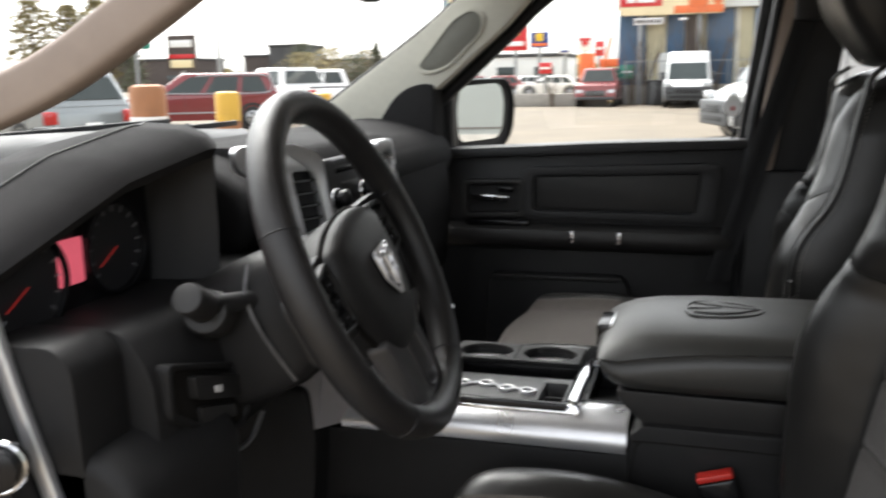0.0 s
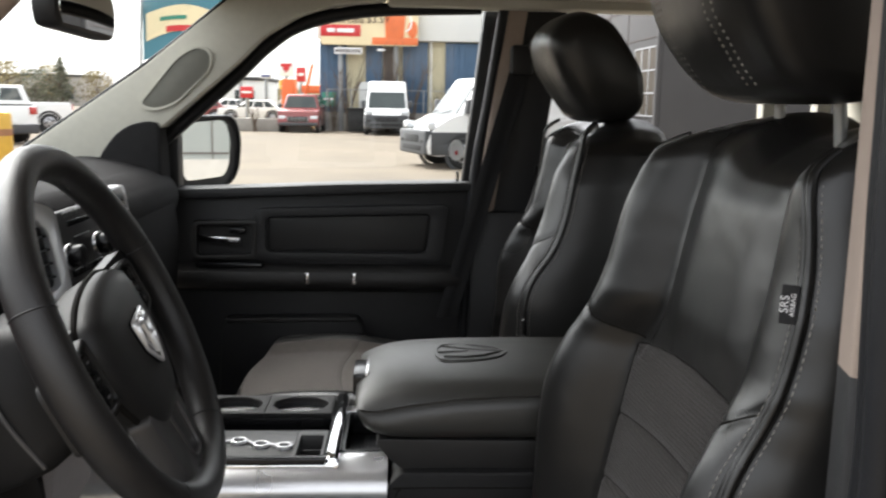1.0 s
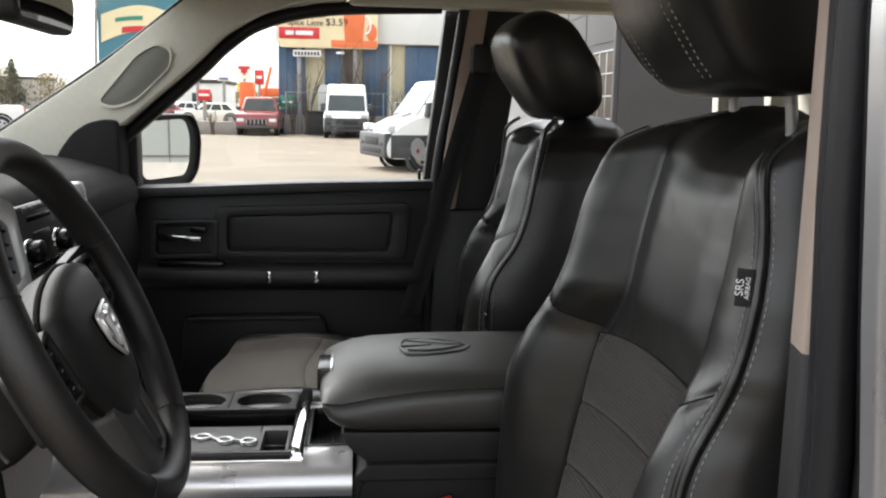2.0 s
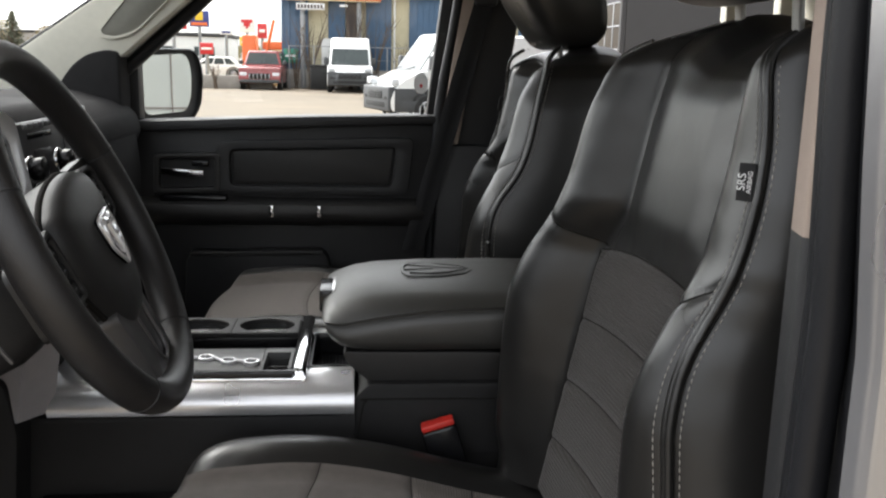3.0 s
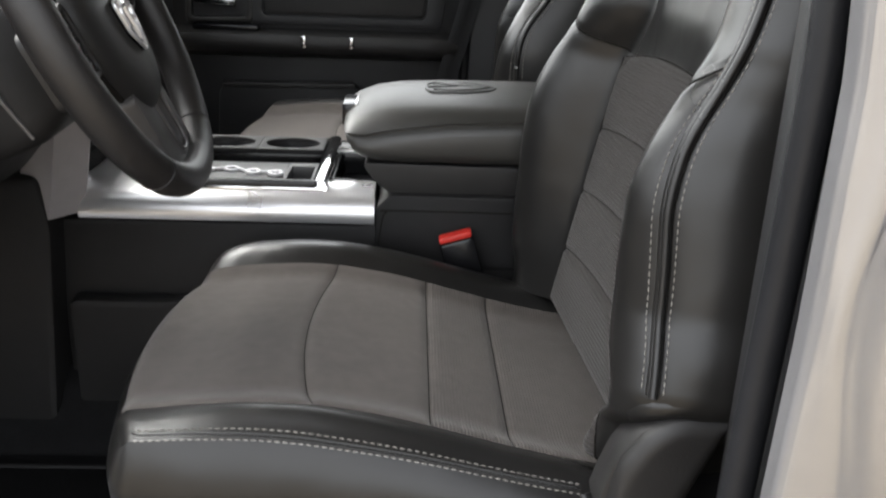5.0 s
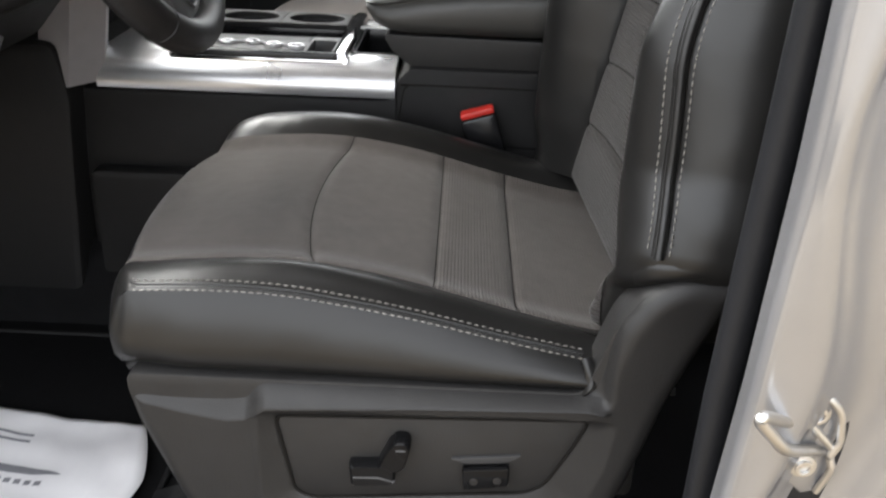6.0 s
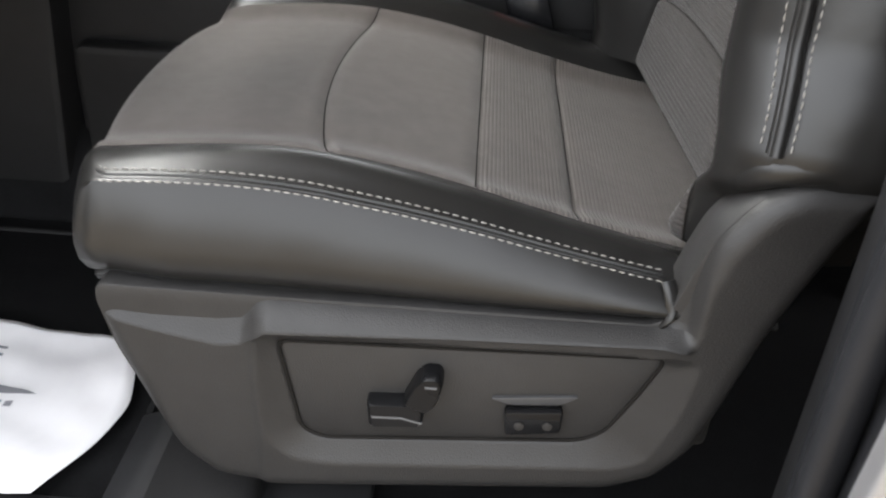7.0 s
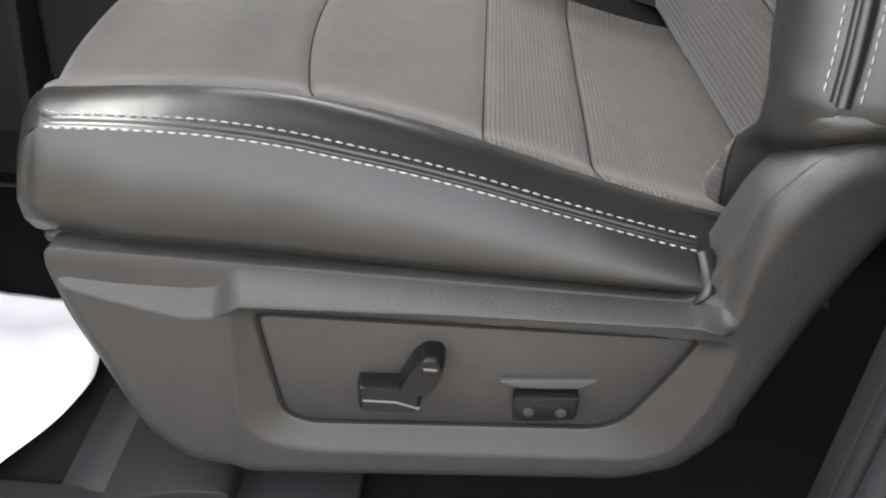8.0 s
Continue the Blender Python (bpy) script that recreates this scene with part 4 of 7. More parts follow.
part("buckle_strap", tube([(0.155, -0.188, 0.89), (0.18, -0.188, 0.80), (0.19, -0.188, 0.74)], 0.014, 10, flat=0.35, up=(1, 0, 0)), WEB, bk)

# rubber floor mat under the paper, and the cover over the seat track
mat_ = thing("floor_mat", (-0.5, -0.48, 0.62), "black carpet floor mat with a bound edge", "floor mat")
mo = round_poly([(-0.80, -0.735), (-0.215, -0.735), (-0.228, -0.60), (-0.225, -0.26), (-0.80, -0.26)], 0.03, 4)
part("mat_sheet", prism(mo, 0.6195, 0.625, 'z', 0.002), CARPET, mat_)
part("bound_edge", tube([(x, y, 0.624) for x, y in mo], 0.0045, 8, closed=True, up=(0, 0, 1)), MAT_RUBBER, mat_, "rubber bound edge")
track = thing("seat_track_cover", (-0.14, -0.66, 0.62), "grey-black plastic cover over the seat track", "trim")
part("cover", prism(round_poly([(-0.212, 0.620), (-0.200, 0.634), (-0.150, 0.655), (-0.125, 0.664), (-0.08, 0.668), (-0.08, 0.620)], 0.012, 5), -0.742, -0.59, 'y', 0.006, 3), CONSOLE, track)
part("cover_foot", prism(round_poly([(-0.235, 0.6255), (-0.205, 0.638), (-0.10, 0.642), (0.02, 0.640), (0.02, 0.6255)], 0.006, 3), -0.752, -0.60, 'y', 0.004, 2), PLASTIC_DARK, track, "low front foot of the cover")

# ---- cab sides, roof, glass ----


def bar3(name, pts, width, depth, material, parent, label="", n=30, up=(0, 1, 0)):
    """A rounded bar along a smooth curve; width across the curve, depth along up."""
    c = smooth_line(pts, n)
    secs = []
    for i, p in enumerate(c):
        t = (c[min(i + 1, n)] - c[max(i - 1, 0)]).normalized()
        u = Vector(up)
        s = t.cross(u).normalized()
        w = width(i / n) if callable(width) else width
        sec = []
        for k in range(16):
            a = 2 * math.pi * k / 16
            cx, cy = math.cos(a), math.sin(a)
            sec.append(p + s * (math.copysign(abs(cx) ** 0.5, cx) * w / 2) + u * (math.copysign(abs(cy) ** 0.5, cy) * depth / 2))
        secs.append(sec)
    return part(name, loft(secs), material, parent, label)


roof = thing("cab_ceiling", (0, 0, 1.8), "warm grey cloth headliner", "ceiling", kind="structure")
part("headliner", box(-0.40, 1.45, -0.74, 0.74, 1.80, 1.83, 0.01), HEADLINER, roof)
part("roof_skin", box(-0.42, 1.5, -0.78, 0.78, 1.84, 1.87, 0.01), BODY, roof)

# passenger side
pdoor = thing("door_1", (-0.2, 0.82, 0.7), "black moulded passenger door with chrome handle and armrest", "car door", kind="structure")
part("door_panel", prism(round_poly([(-0.62, 0.66), (0.19, 0.66), (0.215, 1.366), (-0.10, 1.358), (-0.60, 1.335)], 0.02), 0.815, 0.86, 'y', 0.008), PLASTIC_DARK, pdoor, "black moulded door panel")
part("outer_skin", box(-0.66, 0.25, 0.875, 0.93, 0.52, 1.335, 0.01), BODY, pdoor)
part("belt_rail", prism(round_poly([(-0.60, 1.318), (0.215, 1.350), (0.215, 1.372), (-0.10, 1.364), (-0.60, 1.342)], 0.008), 0.79, 0.88, 'y', 0.006), PLASTIC_DARK, pdoor, "padded window ledge")
part("upper_frame", ring(round_poly([(-0.325, 1.172), (0.14, 1.172), (0.155, 1.315), (-0.325, 1.300)], 0.02), round_poly([(-0.295, 1.192), (0.100, 1.192), (0.112, 1.292), (-0.295, 1.280)], 0.015), 0.795, 0.818, 'y', 0.006), PLASTIC_DARK, pdoor)
part("upper_insert", prism(round_poly([(-0.29, 1.196), (0.096, 1.196), (0.107, 1.288), (-0.29, 1.277)], 0.012), 0.806, 0.818, 'y', 0.004), PLASTIC, pdoor, "padded door insert")
part("handle_bezel", ring(round_poly([(-0.478, 1.170), (-0.318, 1.175), (-0.316, 1.272), (-0.474, 1.268)], 0.012), round_poly([(-0.464, 1.184), (-0.332, 1.188), (-0.330, 1.260), (-0.462, 1.256)], 0.01), 0.792, 0.818, 'y', 0.004), PLASTIC, pdoor)
bar3("door_handle", [(-0.458, 0.800, 1.225), (-0.41, 0.790, 1.223), (-0.357, 0.792, 1.221)], 0.018, 0.012, CHROME, pdoor, "chrome door pull")
part("lock_rocker", box(-0.385, -0.345, 0.794, 0.81, 1.238, 1.252, 0.003), GLOSS_BLACK, pdoor)
armsec = lambda x, k: [(x, 0.82 + (y - 0.82) * k, z) for y, z in ((0.82, 1.090), (0.775, 1.100), (0.752, 1.118), (0.748, 1.135), (0.755, 1.150), (0.775, 1.157), (0.82, 1.162))]
part("armrest", loft([armsec(-0.54, 0.5), armsec(-0.49, 0.9), armsec(-0.40, 1), armsec(0.10, 1), armsec(0.17, 0.9), armsec(0.20, 0.6)]), PLASTIC, pdoor, "padded black door armrest")
part("window_switches", box(-0.46, -0.30, 0.77, 0.80, 1.156, 1.170, 0.005), GLOSS_BLACK, pdoor)
for xx in (-0.191, -0.077):
    part("pull_ring", box(xx - 0.006, xx + 0.006, 0.7445, 0.766, 1.122, 1.152, 0.003), CHROME, pdoor, "chrome pull ring")
part("map_pocket", prism(round_poly([(-0.42, 0.70), (0.0, 0.70), (-0.06, 1.035), (-0.40, 1.030)], 0.03), 0.765, 0.82, 'y', 0.012), PLASTIC_DARK, pdoor, "moulded map pocket")
part("pocket_lip", prism(round_poly([(-0.39, 1.022), (-0.07, 1.027), (-0.07, 1.038), (-0.39, 1.034)], 0.004), 0.757, 0.79, 'y', 0.003), PLASTIC, pdoor)
part("lock_knob", cyl((0.175, 0.83, 1.36), (0.175, 0.83, 1.395), 0.004, seg=12), GLOSS_BLACK, pdoor)
pane = part("window_pane", sheet(lambda u, v: (-0.60 + 0.83 * u + 0.02 * v, 0.872 - 0.10 * v, 1.34 + 0.45 * v), 2, 2), GLASS, pdoor)
pane.visible_shadow = False

pA = thing("pillar_right", (-0.5, 0.75, 1.4), "warm grey front pillar trim with a recessed grab handle", "pillar trim", kind="structure")
outer = [(-0.90, 1.36), (-0.888, 1.407), (-0.559, 1.630), (-0.364, 1.784), (-0.30, 1.83), (0.0, 1.84), (0.0, 1.79), (-0.11, 1.782), (-0.20, 1.755), (-0.285, 1.705), (-0.345, 1.645), (-0.512, 1.503), (-0.60, 1.430), (-0.671, 1.36)]
part("pillar_trim", prism(round_poly(outer, 0.02), 0.725, 0.80, 'y', 0.012, 3), PILLAR, pA)
grab = round_poly([(-0.565, 1.548), (-0.535, 1.538), (-0.485, 1.552), (-0.405, 1.628), (-0.402, 1.665), (-0.430, 1.678), (-0.475, 1.655)], 0.03, 6)
part("grab_recess", ring([(-0.485 + (p[0] + 0.485) * 1.05, 1.608 + (p[1] - 1.608) * 1.10) for p in grab], grab, 0.718, 0.73, 'y', 0.004), PILLAR, pA, "raised rim of the grab handle")
# no hollow is cut: a flat plate carries its shade as darker colour
part("grab_hollow", prism(grab, 0.7205, 0.7255, 'y', 0.001), mat("grab_hollow_shade", (0.15, 0.148, 0.125), 0.7, bump=0.3), pA, "flat darker plate for the shaded hollow of the grab handle")
part("door_seal", tube(smooth_line([(-0.66, 0.80, 1.36), (-0.52, 0.80, 1.475), (-0.36, 0.795, 1.615), (-0.285, 0.79, 1.685), (-0.20, 0.785, 1.738), (-0.05, 0.78, 1.772), (0.22, 0.78, 1.785)], 50), 0.016, 10), RUBBER, pA, "black rubber door seal")
part("corner_panel", prism(round_poly([(-0.522, 1.506), (-0.55, 1.510), (-0.592, 1.500), (-0.624, 1.478), (-0.652, 1.442), (-0.672, 1.405), (-0.68, 1.35), (-0.522, 1.35)], 0.016), 0.714, 0.805, 'y', 0.006, 3), DASH, pA, "black corner panel below the pillar trim")
part("glass_edge", tube(smooth_line([(-0.885, 0.732, 1.412), (-0.559, 0.732, 1.634), (-0.364, 0.732, 1.788)], 30), 0.005, 8), RUBBER, pA, "black edge of the windshield")
part("sail_panel", prism(round_poly([(-0.68, 1.34), (-0.505, 1.345), (-0.505, 1.505), (-0.56, 1.47)], 0.01), 0.81, 0.86, 'y', 0.004), PLASTIC_DARK, pA, "black mirror corner panel")

pB = thing("pillar_right_rear", (0.27, 0.82, 1.0), "greige door pillar with a hanging black seat belt", "pillar trim", kind="structure")
part("pillar_trim", prism([(0.215, 1.30), (0.262, 1.30), (0.335, 1.80), (0.283, 1.80)], 0.775, 0.83, 'y', 0.008), TAN, pB)
part("pillar_lower", prism([(0.19, 0.64), (0.44, 0.64), (0.44, 1.30), (0.215, 1.30)], 0.775, 0.86, 'y', 0.008), PLASTIC_DARK, pB)
part("pillar_side", prism([(0.258, 1.30), (0.36, 1.30), (0.43, 1.80), (0.331, 1.80)], 0.79, 0.83, 'y', 0.006), PLASTIC_DARK, pB)
part("door_seal", tube(smooth_line([(0.19, 0.80, 0.70), (0.20, 0.80, 1.10), (0.215, 0.80, 1.38), (0.246, 0.79, 1.58), (0.275, 0.78, 1.785)], 40), 0.013, 10), RUBBER, pB)
part("window_frame", prism([(0.185, 1.36), (0.225, 1.36), (0.285, 1.80), (0.235, 1.80)], 0.83, 0.88, 'y', 0.006), RUBBER, pB)
belt = thing("seat_belt", (0.3, 0.76, 1.0), "black seat belt webbing hanging beside the pillar", "seat belt")
part("webbing", sheet(lambda u, v: (0.320 - 0.17 * v + 0.05 * (u - 0.5), 0.762 - 0.004 * math.sin(6 * u), 1.66 - 0.62 * v), 4, 20), WEB, belt)
part("upper_anchor", box(0.29, 0.345, 0.745, 0.78, 1.63, 1.70, 0.01), PLASTIC_DARK, belt)

# right rear door, rear wall, rear bench
rear = thing("rear_cab", (0.9, 0.0, 0.7), "black rear cab side panels, rear window and shelf", "cab interior", kind="structure")
part("rear_door_panel", box(0.45, 1.30, 0.80, 0.88, 0.62, 1.36, 0.015), PLASTIC_DARK, rear)
part("rear_door_panel", box(0.45, 1.30, -0.88, -0.80, 0.62, 1.36, 0.015), PLASTIC_DARK, rear)
part("rear_corner", prism([(1.22, 1.30), (1.42, 1.30), (1.42, 1.82), (1.08, 1.82)], 0.74, 0.84, 'y', 0.01), PILLAR, rear)
part("rear_corner", prism([(1.22, 1.30), (1.42, 1.30), (1.42, 1.82), (1.08, 1.82)], -0.84, -0.74, 'y', 0.01), PILLAR, rear)
for x0 in (0.925, 1.062):
    part("window_post", prism([(x0, 1.36), (x0 + 0.038, 1.36), (x0 + 0.022, 1.80), (x0 - 0.012, 1.80)], 0.79, 0.83, 'y', 0.006), PILLAR, rear, "pale rear window post")
part("roof_rail", box(0.0, 1.40, 0.74, 0.82, 1.78, 1.84, 0.012), PILLAR, rear)
part("roof_rail", box(-0.30, 1.40, -0.82, -0.74, 1.78, 1.84, 0.012), PILLAR, rear)
part("rear_wall", box(1.40, 1.46, -0.84, 0.84, 0.60, 1.38, 0.01), PLASTIC_DARK, rear)
part("rear_window_frame", ring([(-0.84, 1.37), (0.84, 1.37), (0.84, 1.84), (-0.84, 1.84)], round_poly([(-0.70, 1.40), (0.70, 1.40), (0.66, 1.75), (-0.66, 1.75)], 0.04), 1.40, 1.45, 'x', 0.004), PLASTIC_DARK, rear)
bench = thing("rear_bench", (1.1, 0.0, 0.62), "black rear bench seat with headrests", "rear seat")
part("bench_cushion", box(0.85, 1.30, -0.70, 0.70, 0.80, 0.97, 0.04, 4), LEATHER, bench)
part("bench_back", prism(round_poly([(1.20, 0.95), (1.36, 0.95), (1.38, 1.42), (1.29, 1.42)], 0.04), -0.70, 0.70, 'y', 0.03, 4), LEATHER, bench)
for yy in (-0.42, 0.42):
    part("bench_headrest", box(1.28, 1.37, yy - 0.13, yy + 0.13, 1.44, 1.56, 0.03, 4), LEATHER, bench)

# driver side pillars
dB = thing("pillar_left_rear", (0.34, -0.85, 0.9), "silver painted door jamb with black seals and a striker", "door jamb", kind="structure")
trim_sec = round_poly([(0.338, -0.800), (0.350, -0.808), (0.41, -0.76), (0.43, -0.74), (0.346, -0.765)], 0.004)
part("pillar_trim", prism(trim_sec, 1.385, 1.80, 'z', 0.003), TAN, dB, "greige pillar trim strip")
part("pillar_lower", prism(trim_sec, 0.62, 1.385, 'z', 0.003), PLASTIC_DARK, dB)
# out of view; added so that the backrest side reflects black
part("pillar_inner", box(0.405, 0.72, -0.855, -0.835, 0.60, 1.385, 0.004), PLASTIC_DARK, dB, "unseen black inner pillar trim")
LEAN = ([0.4, 0.93, 1.05, 1.2, 1.35, 1.45, 1.6, 1.9], [0.008, 0.010, 0.016, 0.019, 0.018, 0.009, -0.001, -0.004])


def upright(sec, z0, z1):
    """A pillar section that bows a little rearwards at the belt line."""
    return loft([[(x + float(np.interp(z, *LEAN)), y, z) for x, y in sec] for z in (z0, 0.9, 1.0, 1.1, 1.2, 1.28, 1.35, 1.42, 1.5, 1.6, z1)])


part("seal_carrier", upright(round_poly([(0.342, -0.812), (0.318, -0.862), (0.300, -0.915), (0.286, -0.945), (0.36, -0.945), (0.40, -0.80)], 0.004), 0.55, 1.80), RUBBER, dB, "black flange of the door opening")
for q in ((0.333, -0.826, 0.009), (0.306, -0.890, 0.012)):
    part("door_seal", tube([(q[0], q[1], 0.55), (q[0], q[1], 1.0), (q[0] + 0.005, q[1], 1.2), (q[0] + 0.008, q[1], 1.35), (q[0] + 0.001, q[1], 1.5), (q[0] - 0.004, q[1], 1.80)], q[2], 12, up=(1, 0, 0)), RUBBER, dB, "rubber door seal")


def jamb_face(u, v):
    """Pressed sheet metal: a lip, a wavy crease, a shallow valley and the outer flank."""
    z = 0.45 + 1.39 * v
    e = 0.281 + float(np.interp(z, *LEAN))
    c = 0.024 + 0.011 * math.cos((z - 1.055) * 2 * math.pi / 0.30) * sm((z - 0.80) / 0.12) * sm((1.5 - z) / 0.1)
    q = [0, 0.002, 0.006, c, c + 0.012, c + 0.036, c + 0.054, c + 0.072, 0.16, 0.42]
    d = [-0.944, -0.956, -0.962, -0.970, -0.961, -0.946, -0.948, -0.968, -0.984, -0.990]
    d = [p + (0.0 if i < 4 else 0.005 * math.sin((z - 1.02) * 2 * math.pi / 0.33 + 0.5 * i)) for i, p in enumerate(d)]
    s = u * 9.0
    k = np.linspace(0, 9, 10)
    x = e + float(np.interp(s, k, q))
    y = sum(float(np.interp(min(max(s + o, 0), 9), k, d)) for o in (-0.35, 0, 0.35)) / 3
    return (x, y, z)


part("jamb", sheet(jamb_face, 54, 90), BODY, dB, "silver painted door jamb", 70)
part("jamb_core", upright([(0.31, -0.915), (0.70, -0.915), (0.70, -0.86), (0.36, -0.86), (0.34, -0.88)], 0.45, 1.84), BODY, dB)
stk = thing("door_striker", (0.350, -0.95, 1.01), "bare steel door striker loop bolted to the jamb", "striker")
SY = -0.949
plate_edge = smooth_line([(0.341, SY - 0.001, 1.053), (0.352, SY - 0.004, 1.046), (0.359, SY - 0.005, 1.037), (0.3625, SY - 0.005, 1.022), (0.3630, SY - 0.005, 1.013), (0.3605, SY - 0.004, 1.003), (0.3625, SY - 0.005, 0.995), (0.3620, SY - 0.004, 0.987), (0.359, SY - 0.001, 0.971)], 48)
outline_ = [(p[0], p[2]) for p in plate_edge[::3]] + [(0.350, 0.968), (0.341, 0.976), (0.337, 0.992), (0.335, 1.020), (0.335, 1.042)]
part("striker_plate", prism(outline_, SY, SY + 0.02, 'y', 0.001), BODY, stk, "painted striker plate")
part("plate_flange", tube(plate_edge, 0.0026, 8), STEEL, stk, "turned-up plate edge")
part("plate_flange", tube([(0.331, SY - 0.001, 1.040), (0.346, SY - 0.004, 1.024), (0.361, SY - 0.003, 1.008)], 0.0026, 8), STEEL, stk, "diagonal plate rib")
part("striker_loop", tube(smooth_line([(0.345, SY + 0.006, 1.021), (0.336, SY - 0.003, 1.0275), (0.323, SY - 0.015, 1.036), (0.308, SY - 0.027, 1.047), (0.2985, SY - 0.0345, 1.0530), (0.2975, SY - 0.0350, 1.0500), (0.304, SY - 0.034, 1.042), (0.313, SY - 0.032, 1.032), (0.319, SY - 0.029, 1.026), (0.328, SY - 0.022, 1.020), (0.344, SY - 0.008, 1.010), (0.358, SY + 0.004, 1.001)], 64), 0.0040, 12), STEEL, stk, "bent steel loop")
for bx, bz in ((0.346, 1.034), (0.346, 0.992)):
    part("striker_bolt", cyl((bx, SY + 0.002, bz), (bx, SY - 0.003, bz), 0.0088, seg=24), STEEL, stk, "recessed striker bolt")
    part("bolt_socket", ring([(bx + 0.0062 * math.cos(a * 0.3927), bz + 0.0062 * math.sin(a * 0.3927)) for a in range(16)], [(bx + 0.0036 * math.cos(a * 0.3927), bz + 0.0036 * math.sin(a * 0.3927)) for a in range(16)], SY - 0.003, SY - 0.0055, 'y', 0.0004, n=24), STEEL, stk)

# the driver's door stands wide open beside the camera
ddoor = thing("door_2", (-1.0, -0.95, 0.6), "open driver door swung wide, black inside", "car door", kind="structure")
part("door_panel", prism([(-1.00, -0.97), (-1.06, -0.96), (-1.46, -1.98), (-1.38, -2.0)], 0.52, 1.36, 'z', 0.01), PLASTIC_DARK, ddoor)
part("window_frame", prism([(-1.02, -0.98), (-1.06, -0.97), (-1.09, -1.06), (-1.05, -1.07)], 1.36, 1.62, 'z', 0.005), PLASTIC_DARK, ddoor)
part("window_frame", prism([(-1.35, -1.92), (-1.40, -1.91), (-1.43, -1.98), (-1.38, -2.0)], 1.36, 1.80, 'z', 0.005), PLASTIC_DARK, ddoor)

dA = thing("pillar_left", (-0.5, -0.75, 1.4), "greige front pillar with a padded grab handle", "pillar trim", kind="structure")
bar3("pillar_trim", [(-0.86, -0.79, 1.37), (-0.62, -0.79, 1.545), (-0.42, -0.78, 1.70), (-0.25, -0.77, 1.80)], 0.10, 0.06, PLASTIC_DARK, dA)
bar3("grab_handle", [(-0.62, -0.76, 1.47), (-0.53, -0.735, 1.493), (-0.44, -0.72, 1.527), (-0.36, -0.72, 1.568), (-0.27, -0.72, 1.625), (-0.20, -0.74, 1.69)], 0.042, 0.034, TAN, dA, "greige grab handle", 40)

wind = thing("window_1", (-0.7, 0.0, 1.4), "clear laminated windshield", "windshield", kind="structure")
ws = part("windshield_pane", sheet(lambda u, v: (-1.06 + 0.66 * v - 0.06 * math.sin(math.pi * u), -0.80 + 1.60 * u, 1.36 + 0.455 * v), 16, 8), GLASS, wind)
ws.visible_shadow = False
part("header_rail", box(-0.46, -0.36, -0.76, 0.76, 1.79, 1.85, 0.012), PILLAR, wind)
for y0, y1, z0, z1 in ((-0.70, -0.02, 1.431, 1.431), (-0.05, 0.50, 1.432, 1.413), (0.48, 0.82, 1.412, 1.392)):
    part("wiper_blade", prism([(-1.122, z0 - 0.008), (-1.116, z0 - 0.008), (-1.115, z0 + 0.006), (-1.123, z0 + 0.006)], y0, y1, 'y', 0.001), RUBBER, wind, "black windshield wiper")
    part("wiper_arm", tube([(-1.125, y0 + 0.1, z0 + 0.006), (-1.135, (y0 + y1) / 2, (z0 + z1) / 2 + 0.006), (-1.16, y1, z1 - 0.02)], 0.005, 8), RUBBER, wind, "black windshield wiper arm")
part("cowl", loft([[(-1.45, y, 1.28), (-1.45, y, z - 0.05), (-1.20, y, z - 0.008), (-1.10, y, z), (-1.055, y, z - 0.02), (-1.02, y, 1.36), (-1.00, y, 1.28)] for y, z in ((-0.82, 1.438), (-0.2, 1.438), (0.3, 1.425), (0.82, 1.395))]), PLASTIC_DARK, wind, "black cowl below the windshield")

rvm = thing("rear_view_mirror", (-0.45, 0.0, 1.72), "black rear view mirror on the windshield", "mirror")
part("mirror_shell", prism(round_poly([(-0.13, 1.655), (0.11, 1.650), (0.12, 1.70), (0.10, 1.725), (-0.12, 1.725), (-0.14, 1.69)], 0.02), -0.46, -0.425, 'x', 0.008), PLASTIC_DARK, rvm)
part("mirror_glass", prism(round_poly([(-0.12, 1.662), (0.10, 1.658), (0.108, 1.70), (0.09, 1.718), (-0.11, 1.718), (-0.128, 1.69)], 0.016), -0.4255, -0.423, 'x', 0), MIRROR, rvm)
part("mirror_stem", cyl((-0.455, 0.0, 1.70), (-0.54, 0.0, 1.735), 0.014), PLASTIC_DARK, rvm)

# outside mirror on the passenger door
om = thing("side_mirror", (-0.55, 1.0, 1.35), "black folding side mirror outside the passenger window", "mirror")
mx = lambda s, d, z: (-0.50 + 0.62 * s * 1.0 + d * 0.788, 1.06 + 0.788 * s - d * 0.616, z)
# shell widened outboard of the glass, standing in for a dark reflection in it
hs = round_poly([(-0.175, 1.325), (0.090, 1.325), (0.120, 1.365), (0.132, 1.455), (0.108, 1.520), (-0.16, 1.516), (-0.190, 1.44)], 0.03, 5)
gl = round_poly([(-0.070, 1.345), (0.066, 1.352), (0.084, 1.385), (0.090, 1.455), (0.074, 1.506), (-0.066, 1.498), (-0.078, 1.43)], 0.025, 5)
part("mirror_shell", loft([[mx(p[0] * k, d, 1.425 + (p[1] - 1.425) * k) for p in hs] for d, k in ((-0.16, 0.45), (-0.13, 0.72), (-0.08, 0.92), (-0.03, 1.0), (0.0, 1.0))], caps=True), PLASTIC_DARK, om)
part("mirror_rim", loft([[mx(p[0] * k, d, 1.425 + (p[1] - 1.425) * k) for p in hs] for d, k in ((0.0, 1.0), (0.010, 0.985), (0.012, 0.95))], caps=False), PLASTIC_DARK, om)
